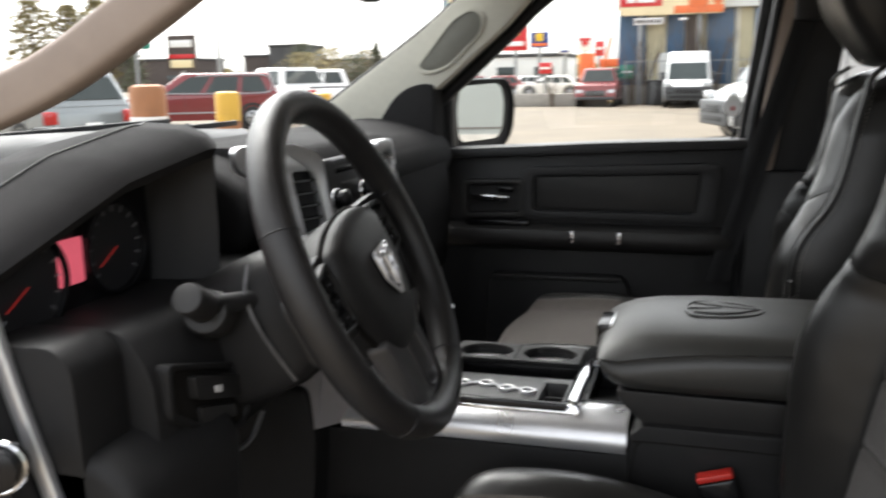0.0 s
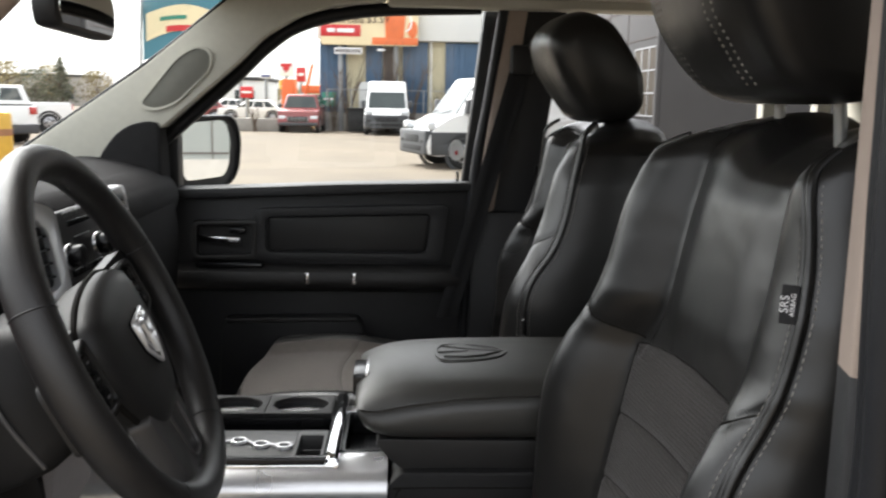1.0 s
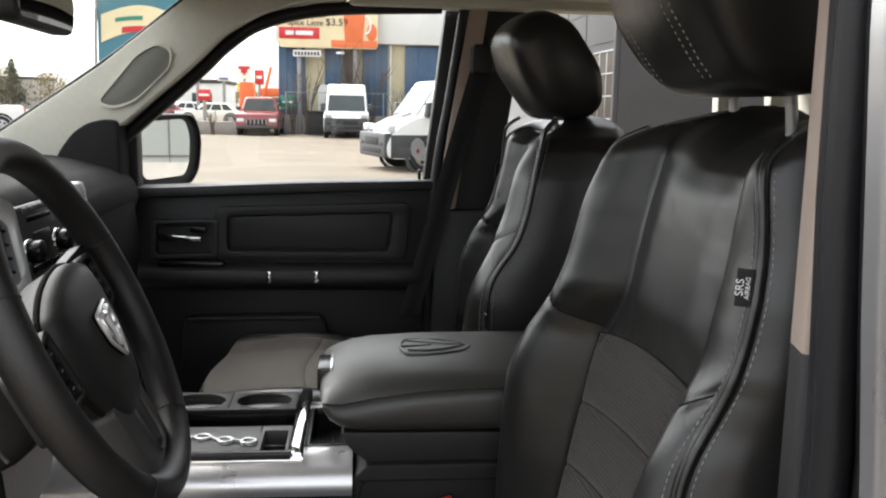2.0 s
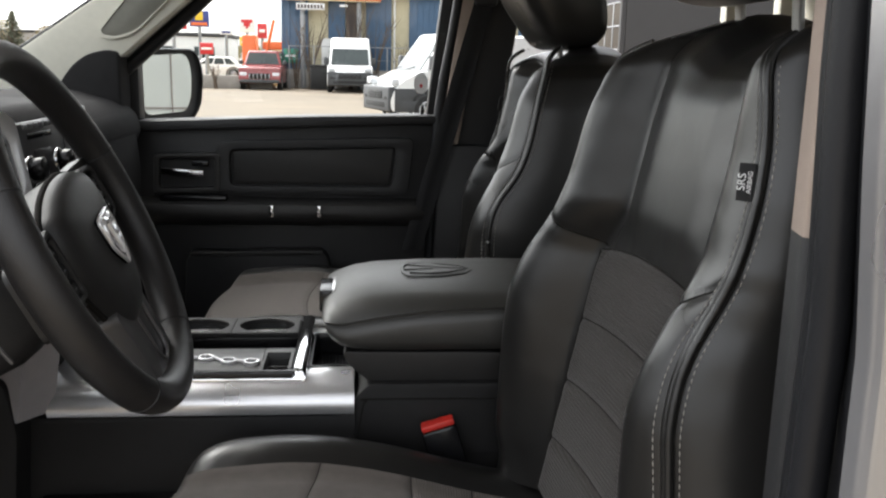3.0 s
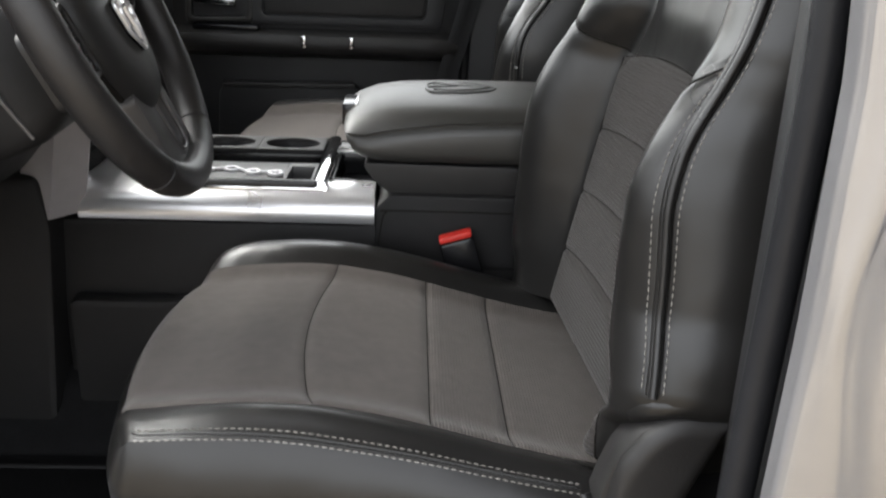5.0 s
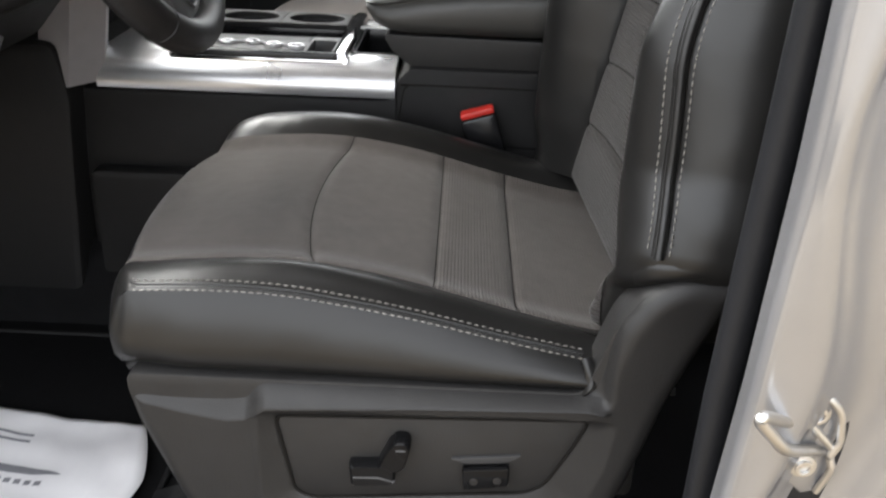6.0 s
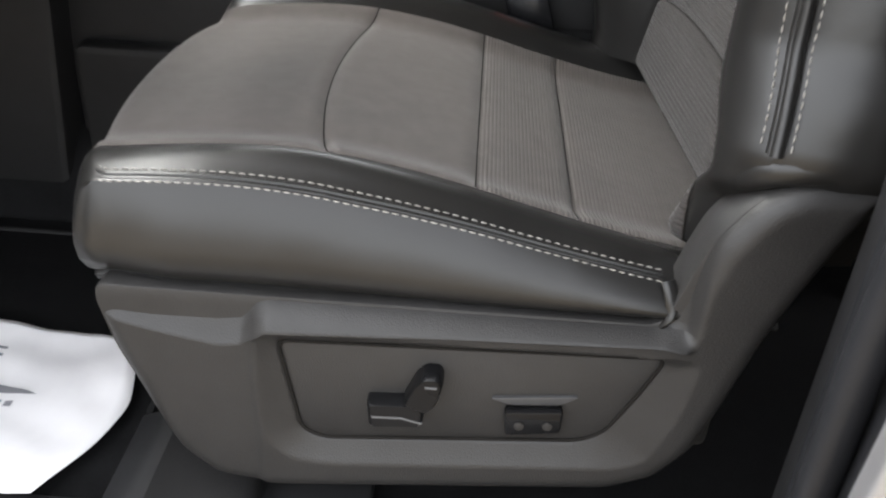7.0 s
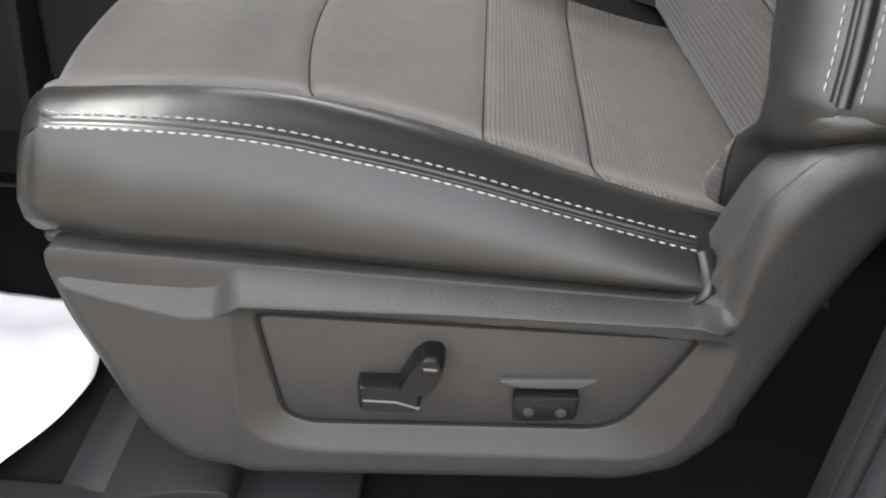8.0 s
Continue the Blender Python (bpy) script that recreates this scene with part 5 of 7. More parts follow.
part("mirror_glass", loft([[mx(p[0], d, p[1]) for p in gl] for d in (0.004, 0.007)], caps=True), MIRROR, om, smooth=0)
part("mirror_foot", box(-0.66, -0.56, 0.87, 1.0, 1.33, 1.42, 0.015), PLASTIC_DARK, om)

# ---- dashboard ----
dash = thing("dashboard", (-0.6, 0.0, 1.0), "black dashboard with hooded gauge cluster and silver trim", "dashboard")
hoodprof = [(-1.0, 1.38), (-0.80, 1.415), (-0.70, 1.428), (-0.62, 1.42), (-0.55, 1.40), (-0.50, 1.37), (-0.49, 1.32), (-0.52, 1.28), (-1.0, 1.28)]
part("dash_top", prism(round_poly(hoodprof, 0.03), -0.275, 0.78, 'y', 0.02, 3), DASH, dash, "soft black dash top")


part("dash_top_left", prism(round_poly([(-1.0, 1.38), (-0.80, 1.405), (-0.66, 1.39), (-0.60, 1.34), (-0.60, 1.20), (-1.0, 1.20)], 0.02), -0.79, -0.28, 'y', 0.01), DASH, dash)


def hood_sec(y):
    """The hood sinks and runs forward towards the door."""
    o = max(0.0, -0.47 - y)
    t = (y + 0.27 + 0.10) / 0.10
    end = 1.0 if t < 0 else math.sqrt(max(0.0, 1 - t * t))
    if y < -0.74:
        end = math.sqrt(max(0.0, 1 - ((-0.74 - y) / 0.061) ** 2))
    lip = -0.436 - 0.36 * o - 0.62 * max(0.0, y + 0.45)
    zt = (1.474 - 0.27 * o - 0.25 * max(0, o - 0.10)) - 0.09 * (1 - end)
    return [(-0.82, y, 1.37), (min(-0.70, lip - 0.16), y, zt - 0.030), (lip - 0.17, y, zt - 0.010), (lip - 0.10, y, zt), (lip - 0.040, y, zt - 0.003), (lip - 0.010, y, zt - 0.014), (lip, y, zt - 0.026), (lip - 0.008, y, zt - 0.038), (lip - 0.06, y, zt - 0.046), (lip - 0.14, y, zt - 0.060), (-0.82, y, 1.31)]


part("cluster_hood", loft([hood_sec(-0.80 + 0.53 * k / 48) for k in range(49)]), DASH, dash, "stitched hood over the gauges")
part("hood_seam", tube([(p[0], p[1], p[2] + 0.0006) for p in [hood_sec(-0.78 + 0.48 * k / 40)[3] for k in range(41)]], 0.0012, 6), PLASTIC_DARK, dash)
part("hood_cheek", loft([[(-0.62, -0.452, z), (-0.50, -0.432, z), (-0.462, -0.415, z), (-0.50, -0.352, z), (-0.56, -0.268, z), (-0.62, -0.265, z)] for z in (1.26, 1.34, 1.435)]), PLASTIC_DARK, dash, "inner cheek of the gauge hood")
cl = thing("gauge_cluster", (-0.5, -0.6, 1.33), "dark gauge cluster with a red lit display", "instrument cluster")
part("cluster_face", prism([(-0.79, 1.265), (-0.29, 1.265), (-0.29, 1.405), (-0.60, 1.405), (-0.79, 1.36)], -0.555, -0.545, 'x', 0), GLOSS_BLACK, cl)
for yy, zz, rr in ((-0.655, 1.325, 0.054), (-0.512, 1.340, 0.052)):
    g = part("gauge", cyl((-0.5440, yy, zz), (-0.5400, yy, zz), rr, seg=40, bev=0), DIAL, cl, "round dark gauge")
    part("gauge_rim", ring([(yy + rr * 1.06 * math.cos(a * 0.1309), zz + rr * 1.06 * math.sin(a * 0.1309)) for a in range(48)], [(yy + rr * 0.96 * math.cos(a * 0.1309), zz + rr * 0.96 * math.sin(a * 0.1309)) for a in range(48)], -0.5440, -0.5330, 'x', 0.001, n=48), GLOSS_BLACK, g)
    tb = None
    for k in range(13):
        a = radians(-40 + 260 * k / 12)
        tb = tube([(-0.5395, yy + rr * 0.78 * math.cos(a), zz + rr * 0.78 * math.sin(a)), (-0.5395, yy + rr * 0.92 * math.cos(a), zz + rr * 0.92 * math.sin(a))], 0.0013, 5, bm=tb)
    part("gauge_marks", tb, DIAL_MARK, g)
    part("needle", tube([(-0.5370, yy, zz), (-0.5370, yy - rr * 0.6, zz - rr * 0.35)], 0.0011, 6), NEEDLE, g, "red gauge needle")
part("display", box(-0.5440, -0.5380, -0.608, -0.568, 1.312, 1.362, 0.002), SCREEN_RED, cl, "red lit information display")
# lower panels: the weaker light under the wheel is put into a darker plastic
part("knee_panel", prism(round_poly([(-0.56, 1.285), (-0.435, 1.285), (-0.405, 1.24), (-0.40, 1.15), (-0.46, 1.08), (-0.56, 1.06)], 0.02), -0.652, -0.24, 'y', 0.012), CONSOLE, dash, "lower dash panel under the wheel")
part("fuse_panel", prism(round_poly([(-0.62, 1.285), (-0.455, 1.29), (-0.435, 1.27), (-0.428, 1.10), (-0.62, 1.05)], 0.015), -0.728, -0.655, 'y', 0.01), CONSOLE, dash, "fuse panel at the dash end")
part("knee_bolster", prism(round_poly([(-0.62, 1.190), (-0.415, 1.185), (-0.375, 1.150), (-0.385, 0.98), (-0.46, 0.88), (-0.62, 0.86)], 0.03), -0.728, -0.53, 'y', 0.02, 3), CONSOLE, dash, "padded lower knee bolster")
rel_o = round_poly([(-0.640, 1.250), (-0.490, 1.205), (-0.482, 1.140), (-0.500, 1.128), (-0.560, 1.142), (-0.640, 1.190)], 0.010)
rel_i = round_poly([(-0.631, 1.241), (-0.497, 1.200), (-0.490, 1.146), (-0.504, 1.137), (-0.560, 1.150), (-0.631, 1.196)], 0.010)
rel = part("release_bezel", ring(rel_o, rel_i, -0.412, -0.394, 'x', 0.003, n=96), CONSOLE, dash, "raised surround of the release handles")
part("bezel_floor", prism(rel_i, -0.410, -0.3985, 'x', 0), SEAM, rel, "dark recess")
part("brake_release", prism(round_poly([(-0.604, 1.226), (-0.515, 1.200), (-0.512, 1.172), (-0.600, 1.199)], 0.006), -0.402, -0.388, 'x', 0.003), HUB, rel, "parking brake release handle")
part("brake_mark", prism(round_poly([(-0.568, 1.204), (-0.553, 1.200), (-0.553, 1.192), (-0.568, 1.196)], 0.002), -0.3885, -0.3872, 'x', 0.0004), WHITE_MARK, rel, "white brake symbol")
part("hood_release", prism(round_poly([(-0.590, 1.187), (-0.520, 1.166), (-0.518, 1.150), (-0.586, 1.168)], 0.005), -0.402, -0.392, 'x', 0.003), HUB, rel, "second release handle")
part("column_ring", tube(smooth_line([(-0.392, -0.565, 1.156), (-0.394, -0.545, 1.122), (-0.397, -0.510, 1.106), (-0.399, -0.475, 1.106), (-0.398, -0.448, 1.128)], 30), 0.0030, 8), GREY_TRIM, dash, "curved edge of the column opening")
bar3("silver_strip", [(-0.520, -0.735, 1.36), (-0.513, -0.735, 1.317), (-0.492, -0.735, 1.240), (-0.467, -0.735, 1.161), (-0.44, -0.735, 1.08)], 0.017, 0.012, SILVER, dash, "silver strip at the dash end")
part("end_panel", prism(round_poly([(-0.75, 1.02), (-0.43, 0.90), (-0.45, 1.08), (-0.478, 1.16), (-0.522, 1.317), (-0.530, 1.36), (-0.75, 1.38)], 0.02), -0.768, -0.738, 'y', 0.01), CONSOLE, dash)
knob = part("headlamp_knob", cyl((-0.478, -0.770, 1.195), (-0.468, -0.795, 1.198), 0.021, 0.019), GLOSS_BLACK, dash, "rotary headlamp knob with chrome ring")
part("knob_ring", tube([(-0.473 + 0.021 * math.sin(a * 0.2618), -0.784 + 0.008 * math.sin(a * 0.2618), 1.197 + 0.023 * math.cos(a * 0.2618)) for a in range(24)], 0.003, 8, closed=True, up=(0.6, -0.8, 0.05)), CHROME, knob, "chrome ring")

# centre stack
stk_ = thing("centre_stack", (-0.46, 0.0, 1.05), "centre stack with radio, knobs and silver framed vents", "dash centre")
part("stack_body", prism(round_poly([(-0.70, 1.425), (-0.475, 1.425), (-0.45, 1.40), (-0.425, 1.22), (-0.44, 1.05), (-0.70, 1.0)], 0.015), -0.17, 0.20, 'y', 0.012), DASH, stk_)


def face(yc, zc, hw, hh):
    """Outline on the stack's leaning face."""
    return [(yc - hw, zc - hh), (yc + hw, zc - hh), (yc + hw, zc + hh), (yc - hw, zc + hh)]


lean = lambda z: -0.447 + (1.40 - z) * 0.135


def on_face(name, yc, zc, hw, hh, d0, d1, material, parent, label="", r=0.006, bev=0.002):
    b = prism(round_poly(face(yc, zc, hw, hh), r), d0, d1, 'x', bev)
    for v in b.verts:
        v.co.x += lean(v.co.z)
    return part(name, b, material, parent, label)


# driver side vent, its face turned towards the wheel
VA, VB = Vector((-0.500, -0.312, 0)), Vector((-0.436, -0.170, 0))
VU = (VB - VA).normalized()
VN = Vector((VU.y, -VU.x, 0))


def vent_pt(u, z, d):
    p = VA + VU * u + VN * (d + (1.43 - z) * 0.16)
    return (p.x, p.y, z)


vo = round_poly([(0.0, 1.405), (0.0, 1.438), (0.10, 1.436), (0.150, 1.418), (0.158, 1.30), (0.10, 1.285), (0.085, 1.30), (0.070, 1.37)], 0.014, 4)
vi = round_poly([(0.088, 1.398), (0.132, 1.396), (0.140, 1.315), (0.100, 1.305)], 0.008, 4)
r_ = ring(vo, vi, 0.0, 0.014, 'y', 0.003, n=96)
for v in r_.verts:
    v.co = Vector(vent_pt(v.co.x, v.co.z, v.co.y))
part("vent_frame", r_, SILVER, stk_, "silver vent frame")
part("vent_core", loft([[vent_pt(u, z, d) for u, z in vi] for d in (-0.03, 0.002)]), PLASTIC_DARK, stk_)
for k in range(4):
    part("vent_slat", loft([[vent_pt(u, 1.328 + 0.018 * k + dz, d) for d, dz in ((0.001, -0.003), (0.009, -0.001), (0.009, 0.002), (0.001, 0.003))] for u in (0.090, 0.138)]), GLOSS_BLACK, stk_)
for yy in (0.115,):
    r_ = ring(round_poly(face(yy, 1.352, 0.043, 0.066), 0.018), round_poly(face(yy, 1.345, 0.028, 0.050), 0.010), -0.005, 0.014, 'x', 0.003, n=64)
    for v in r_.verts:
        v.co.x += lean(v.co.z)
    vent = part("vent_frame", r_, SILVER, stk_, "silver vent frame")
    on_face("vent_core", yy, 1.345, 0.029, 0.051, -0.004, 0.001, PLASTIC_DARK, stk_)
    for k in range(5):
        on_face("vent_slat", yy, 1.305 + 0.02 * k, 0.027, 0.003, 0.0, 0.008, GLOSS_BLACK, stk_, "", 0.001, 0.001)
on_face("radio", -0.048, 1.352, 0.098, 0.052, -0.003, 0.004, RADIO, stk_, "grey radio face")
on_face("cd_slot", -0.048, 1.384, 0.048, 0.004, 0.0, 0.0052, GLOSS_BLACK, stk_, "", 0.002, 0.0005)
on_face("radio_screen", -0.048, 1.350, 0.034, 0.014, 0.0, 0.0055, DIAL, stk_, "", 0.002, 0.0005)
for i, yy in enumerate((-0.112, 0.006)):
    kx = lean(1.340)
    part("radio_knob", cyl((kx, yy, 1.340), (kx + 0.026, yy, 1.343), 0.017, 0.0155), GLOSS_BLACK, stk_, "black radio knob")
    part("radio_knob_ring", cyl((kx, yy, 1.340), (kx + 0.009, yy, 1.341), 0.020, 0.019), CHROME, stk_, "chrome knob ring")
for k in range(6):
    on_face("radio_button", -0.098 + 0.021 * k, 1.314, 0.0085, 0.005, 0.0, 0.007, GLOSS_BLACK, stk_, "", 0.002, 0.001)
    on_face("radio_button", -0.098 + 0.021 * k, 1.398, 0.0085, 0.004, 0.0, 0.006, GREY_TRIM, stk_, "", 0.002, 0.001)
on_face("climate_panel", 0.008, 1.245, 0.095, 0.036, -0.003, 0.004, PLASTIC_DARK, stk_, "climate control panel")
for yy in (-0.05, 0.008, 0.066):
    kx = lean(1.245)
    part("climate_knob", cyl((kx, yy, 1.245), (kx + 0.022, yy, 1.247), 0.020, 0.018), GLOSS_BLACK, stk_, "climate knob")
on_face("switch_row", 0.008, 1.185, 0.095, 0.014, -0.003, 0.006, GLOSS_BLACK, stk_)
# passenger side of the dash
part("passenger_dash", prism(round_poly([(-0.85, 1.40), (-0.55, 1.405), (-0.50, 1.37), (-0.485, 1.24), (-0.50, 1.06), (-0.62, 0.98), (-0.85, 0.98)], 0.04, 6), 0.20, 0.74, 'y', 0.02, 3), DASH, dash, "padded passenger dash")
bar3("silver_strip", [(-0.60, 0.735, 1.385), (-0.555, 0.738, 1.345), (-0.525, 0.738, 1.27), (-0.515, 0.738, 1.18)], 0.012, 0.014, SILVER, dash, "silver strip at the dash end")
part("dash_base", prism(round_poly([(-0.80, 0.66), (-0.47, 0.66), (-0.445, 0.985), (-0.46, 1.06), (-0.80, 1.06)], 0.015), -0.20, 0.20, 'y', 0.012), CONSOLE, dash, "black footwell side of the dash")
part("dash_base_trim", loft([[(x + k * 0.16, y, 0.998 + k) for x, y in ((-0.412, -0.150), (-0.446, -0.196), (-0.498, -0.176), (-0.52, -0.10), (-0.43, -0.09))] for k in (0.0, 0.004, 0.15, 0.20)]), STACK_GREY, dash, "satin grey trim at the foot of the stack", smooth=20)
part("firewall", box(-1.02, -0.96, -0.80, 0.82, 0.58, 1.36, 0.01), CARPET, dash)

# ---- steering wheel ----
sw = thing("steering_wheel", (-0.2704, -0.4092, 1.3135), "black leather wrapped three-spoke steering wheel with a shield badge", "steering wheel")
WTILT, WYAW = radians(24.7), radians(3.7)
WN = Vector((math.cos(WTILT) * math.cos(WYAW), math.cos(WTILT) * math.sin(WYAW), math.sin(WTILT)))
WR = Vector((-math.sin(WYAW), math.cos(WYAW), 0))
WU = WN.cross(WR)
WC = Vector((-0.2704, -0.4092, 1.3135))


def wp(a, b, c):
    """A point of the wheel: a to the passenger side, b up the wheel, c towards the driver."""
    return WC + WR * a + WU * b + WN * c


R = 0.199
N = 96
b2 = []
for k in range(N):
    a = 2 * math.pi * k / N
    b2.append(wp(R * math.cos(a), R * math.sin(a), 0))
part("rim", tube(b2, 0.0190, 16, closed=True, up=tuple(WN), flat=1.1), WHEEL_LEATHER, sw, "leather wrapped rim")
for ang in (160, 20, 235, 305):
    a = radians(ang)
    part("rim_seam", tube([wp((R + 0.019 * math.cos(q * 0.3927)) * math.cos(a), (R + 0.019 * math.cos(q * 0.3927)) * math.sin(a), 0.0206 * math.sin(q * 0.3927)) for q in range(16)], 0.0011, 6, closed=True, up=tuple(WR)), PLASTIC_DARK, sw)
def turn(p, deg):
    c, q = math.cos(radians(deg)), math.sin(radians(deg))
    return (p[0] * c - p[1] * q, p[0] * q + p[1] * c)


ROT = 10
hub = [(-0.104, 0.020), (-0.094, 0.044), (-0.05, 0.058), (0.0, 0.062), (0.05, 0.058), (0.090, 0.044), (0.098, 0.020), (0.092, -0.030), (0.068, -0.084), (0.034, -0.114), (-0.034, -0.114), (-0.070, -0.084), (-0.098, -0.030)]
hub = [turn(p, ROT) for p in round_poly(hub, 0.03, 4)]
part("hub_pad", loft([[wp(p[0] * k, -0.004 + (p[1] + 0.004) * k, d) for p in hub] for d, k in ((-0.045, 0.94), (-0.020, 1.0), (-0.006, 1.0), (0.001, 0.975), (0.006, 0.93), (0.0105, 0.84), (0.0135, 0.70), (0.0155, 0.50), (0.0165, 0.25), (0.0168, 0.05))]), HUB, sw, "padded airbag cover", 60)
part("hub_gap", tube([wp(p[0] * 1.008, -0.004 + (p[1] + 0.004) * 1.008, -0.012) for p in hub], 0.0035, 8, closed=True, up=tuple(WN)), SEAM, sw, "dark gap round the airbag cover")
for s in (1, -1):
    spoke = [turn(p, ROT) for p in round_poly([(s * 0.080, 0.050), (s * 0.189, 0.040), (s * 0.193, -0.036), (s * 0.074, -0.050)], 0.012, 3)]
    part("spoke", loft([[wp(p[0], p[1], d) for p in spoke] for d in (-0.030, -0.012)]), HUB, sw, "side spoke with buttons")
    po = round_poly([(s * 0.098, 0.044), (s * 0.160, 0.034), (s * 0.162, -0.030), (s * 0.098, -0.038)], 0.012, 4)
    pi = round_poly([(s * 0.105, 0.036), (s * 0.153, 0.028), (s * 0.155, -0.024), (s * 0.105, -0.031)], 0.009, 4)
    fr = ring(po, pi, -0.016, -0.002, 'z', 0.003, n=72)
    for v in fr.verts:
        v.co = wp(*turn((v.co.x, v.co.y), ROT), v.co.z)
    pp = part("button_pod", fr, HUB, sw, "raised frame round the wheel buttons")
    part("pod_floor", loft([[wp(*turn(p, ROT), d) for p in pi] for d in (-0.015, -0.010)]), SWITCH, pp)
    for bx, bz, bw, bh in ((0.118, 0.021, 0.010, 0.008), (0.141, 0.017, 0.009, 0.008), (0.118, 0.001, 0.010, 0.007), (0.141, -0.001, 0.009, 0.007), (0.118, -0.020, 0.010, 0.008), (0.141, -0.018, 0.009, 0.007)):
        q4 = round_poly([(s * bx - bw, bz - bh), (s * bx + bw, bz - bh), (s * bx + bw, bz + bh), (s * bx - bw, bz + bh)], 0.003, 2)
        part("button", loft([[wp(*turn((s * bx + (p[0] - s * bx) * k, bz + (p[1] - bz) * k), ROT), d) for p in q4] for d, k in ((-0.012, 1.0), (-0.006, 1.0), (-0.0045, 0.85))]), SWITCH, pp)
        part("button_mark", tube([wp(*turn((s * bx - 0.003, bz), ROT), -0.0042), wp(*turn((s * bx + 0.003, bz), ROT), -0.0042)], 0.0009, 5), DIAL_MARK, pp)
lowo = round_poly([(-0.080, -0.076), (0.050, -0.082), (0.043, -0.150), (0.041, -0.197), (-0.070, -0.190), (-0.074, -0.150)], 0.010, 4)
lowi = round_poly([(-0.023, -0.100), (0.023, -0.100), (0.019, -0.174), (-0.019, -0.174)], 0.016, 5)
fr = ring(lowo, lowi, -0.024, 0.001, 'z', 0.005, n=96)
for v in fr.verts:
    v.co = wp(*turn((v.co.x, v.co.y), ROT), v.co.z)
lo = part("lower_spoke", fr, SPOKE_GREY, sw, "dark satin lower spoke with an oblong slot")
part("spoke_inlay", loft([[wp(*turn(p, ROT), d) for p in lowi] for d in (-0.024, -0.012)]), HUB, lo, "black inlay in the slot")
part("spoke_ridge", tube([wp(*turn(p, ROT), 0.0005) for p in lowi], 0.0028, 8, closed=True, up=tuple(WN)), SPOKE_GREY, lo)
BY = -0.019
bo = [(p[0] * 0.92, p[1] * 0.96 - 0.002) for p in round_poly([(-0.030, 0.032), (0.030, 0.032), (0.027, -0.006), (0.0, -0.036), (-0.027, -0.006)], 0.006, 3)]
badge = part("badge", loft([[wp(*turn((p[0] * k, BY + p[1] * k), ROT), d) for p in bo] for d, k in ((0.008, 1), (0.0195, 1), (0.0205, 0.96))]), GLOSS_BLACK, sw, "dark shield badge with chrome rim")
part("badge_rim", tube([wp(*turn((p[0] * 0.95, BY + p[1] * 0.95), ROT), 0.021) for p in bo], 0.0024, 8, closed=True, up=tuple(WN)), BADGE, badge, "chrome rim")
for s in (1, -1):
    hp = [turn((s * a, b + BY), ROT) for a, b in ((0.002, 0.020), (0.014, 0.022), (0.021, 0.012), (0.017, 0.0), (0.010, -0.004), (0.006, -0.018))]
    part("badge_shape", tube(smooth_line([wp(p[0], p[1], 0.0215) for p in hp], 20), lambda t: 0.0048 * (1.05 - 0.7 * t), 8, up=tuple(WN)), BADGE, badge, "raised chrome shape")
part("badge_shape", tube([wp(*turn((0, BY + 0.020), ROT), 0.0215), wp(*turn((0, BY - 0.022), ROT), 0.0215)], lambda t: 0.0042 * (1.05 - 0.6 * t), 8, up=tuple(WN)), BADGE, badge)
# column and stalk
col = thing("steering_column", (-0.36, -0.455, 1.25), "black plastic steering column shroud with a stalk", "steering column")
cs = round_poly([(-0.062, -0.060), (0.062, -0.060), (0.070, 0.0), (0.058, 0.046), (-0.058, 0.046), (-0.070, 0.0)], 0.02, 4)
part("shroud", loft([[wp(p[0] * k, p[1] * k - 0.005, d) for p in cs] for d, k in ((-0.03, 0.75), (-0.045, 1.0), (-0.085, 1.40), (-0.105, 1.50), (-0.13, 1.52), (-0.20, 1.46))]), CONSOLE, col)
part("shroud_split", tube(smooth_line([wp(-0.095, 0.056, -0.092), wp(-0.106, 0.030, -0.104), wp(-0.110, 0.0, -0.107), wp(-0.104, -0.040, -0.106), wp(-0.090, -0.085, -0.104)], 30), 0.0022, 8), GREY_TRIM, col, "pale edge of the column shroud")
part("stalk", tube(smooth_line([(-0.37, -0.51, 1.285), (-0.385, -0.55, 1.290), (-0.39, -0.585, 1.296)], 10), 0.011, 12), PLASTIC_DARK, col, "turn signal stalk")
part("stalk_collar", cyl((-0.402, -0.535, 1.272), (-0.396, -0.565, 1.285), 0.027, 0.024, 24, 0.003), PLASTIC, col)
part("stalk_knob", cyl((-0.390, -0.575, 1.292), (-0.386, -0.612, 1.312), 0.0175, 0.0165, 24, 0.003), PLASTIC, col, "round stalk end")

# ---- paper mat ----
pm = thing("paper_mat", (-0.4, -0.5, 0.63), "white protective paper floor mat with grey print", "paper mat")


def paper(u, v):
    x = -0.80 + (0.555 - 0.035 * abs(v - 0.55) ** 1.5 * 3) * u
    y = -0.73 + (0.235 + 0.06 * (1 - u)) * v
    z = 0.643 + 0.006 * math.sin(11 * x + 3) * math.sin(9 * y) + 0.08 * max(0, -x - 0.50) + 0.006 * noise.noise((x * 9, y * 9, 0)) + 0.004 * noise.noise((x * 30, y * 22, 3))
    return (x, y, z)


sheet_ob = part("paper_sheet", sheet(paper, 40, 40), PAPER, pm)
so = sheet_ob.modifiers.new("thick", 'SOLIDIFY')
so.thickness = 0.0006


def on_paper(x, y):
    z = 0.643 + 0.006 * math.sin(11 * x + 3) * math.sin(9 * y) + 0.08 * max(0, -x - 0.50) + 0.006 * noise.noise((x * 9, y * 9, 0)) + 0.004 * noise.noise((x * 30, y * 22, 3))
    return (x, y, z + 0.0016)


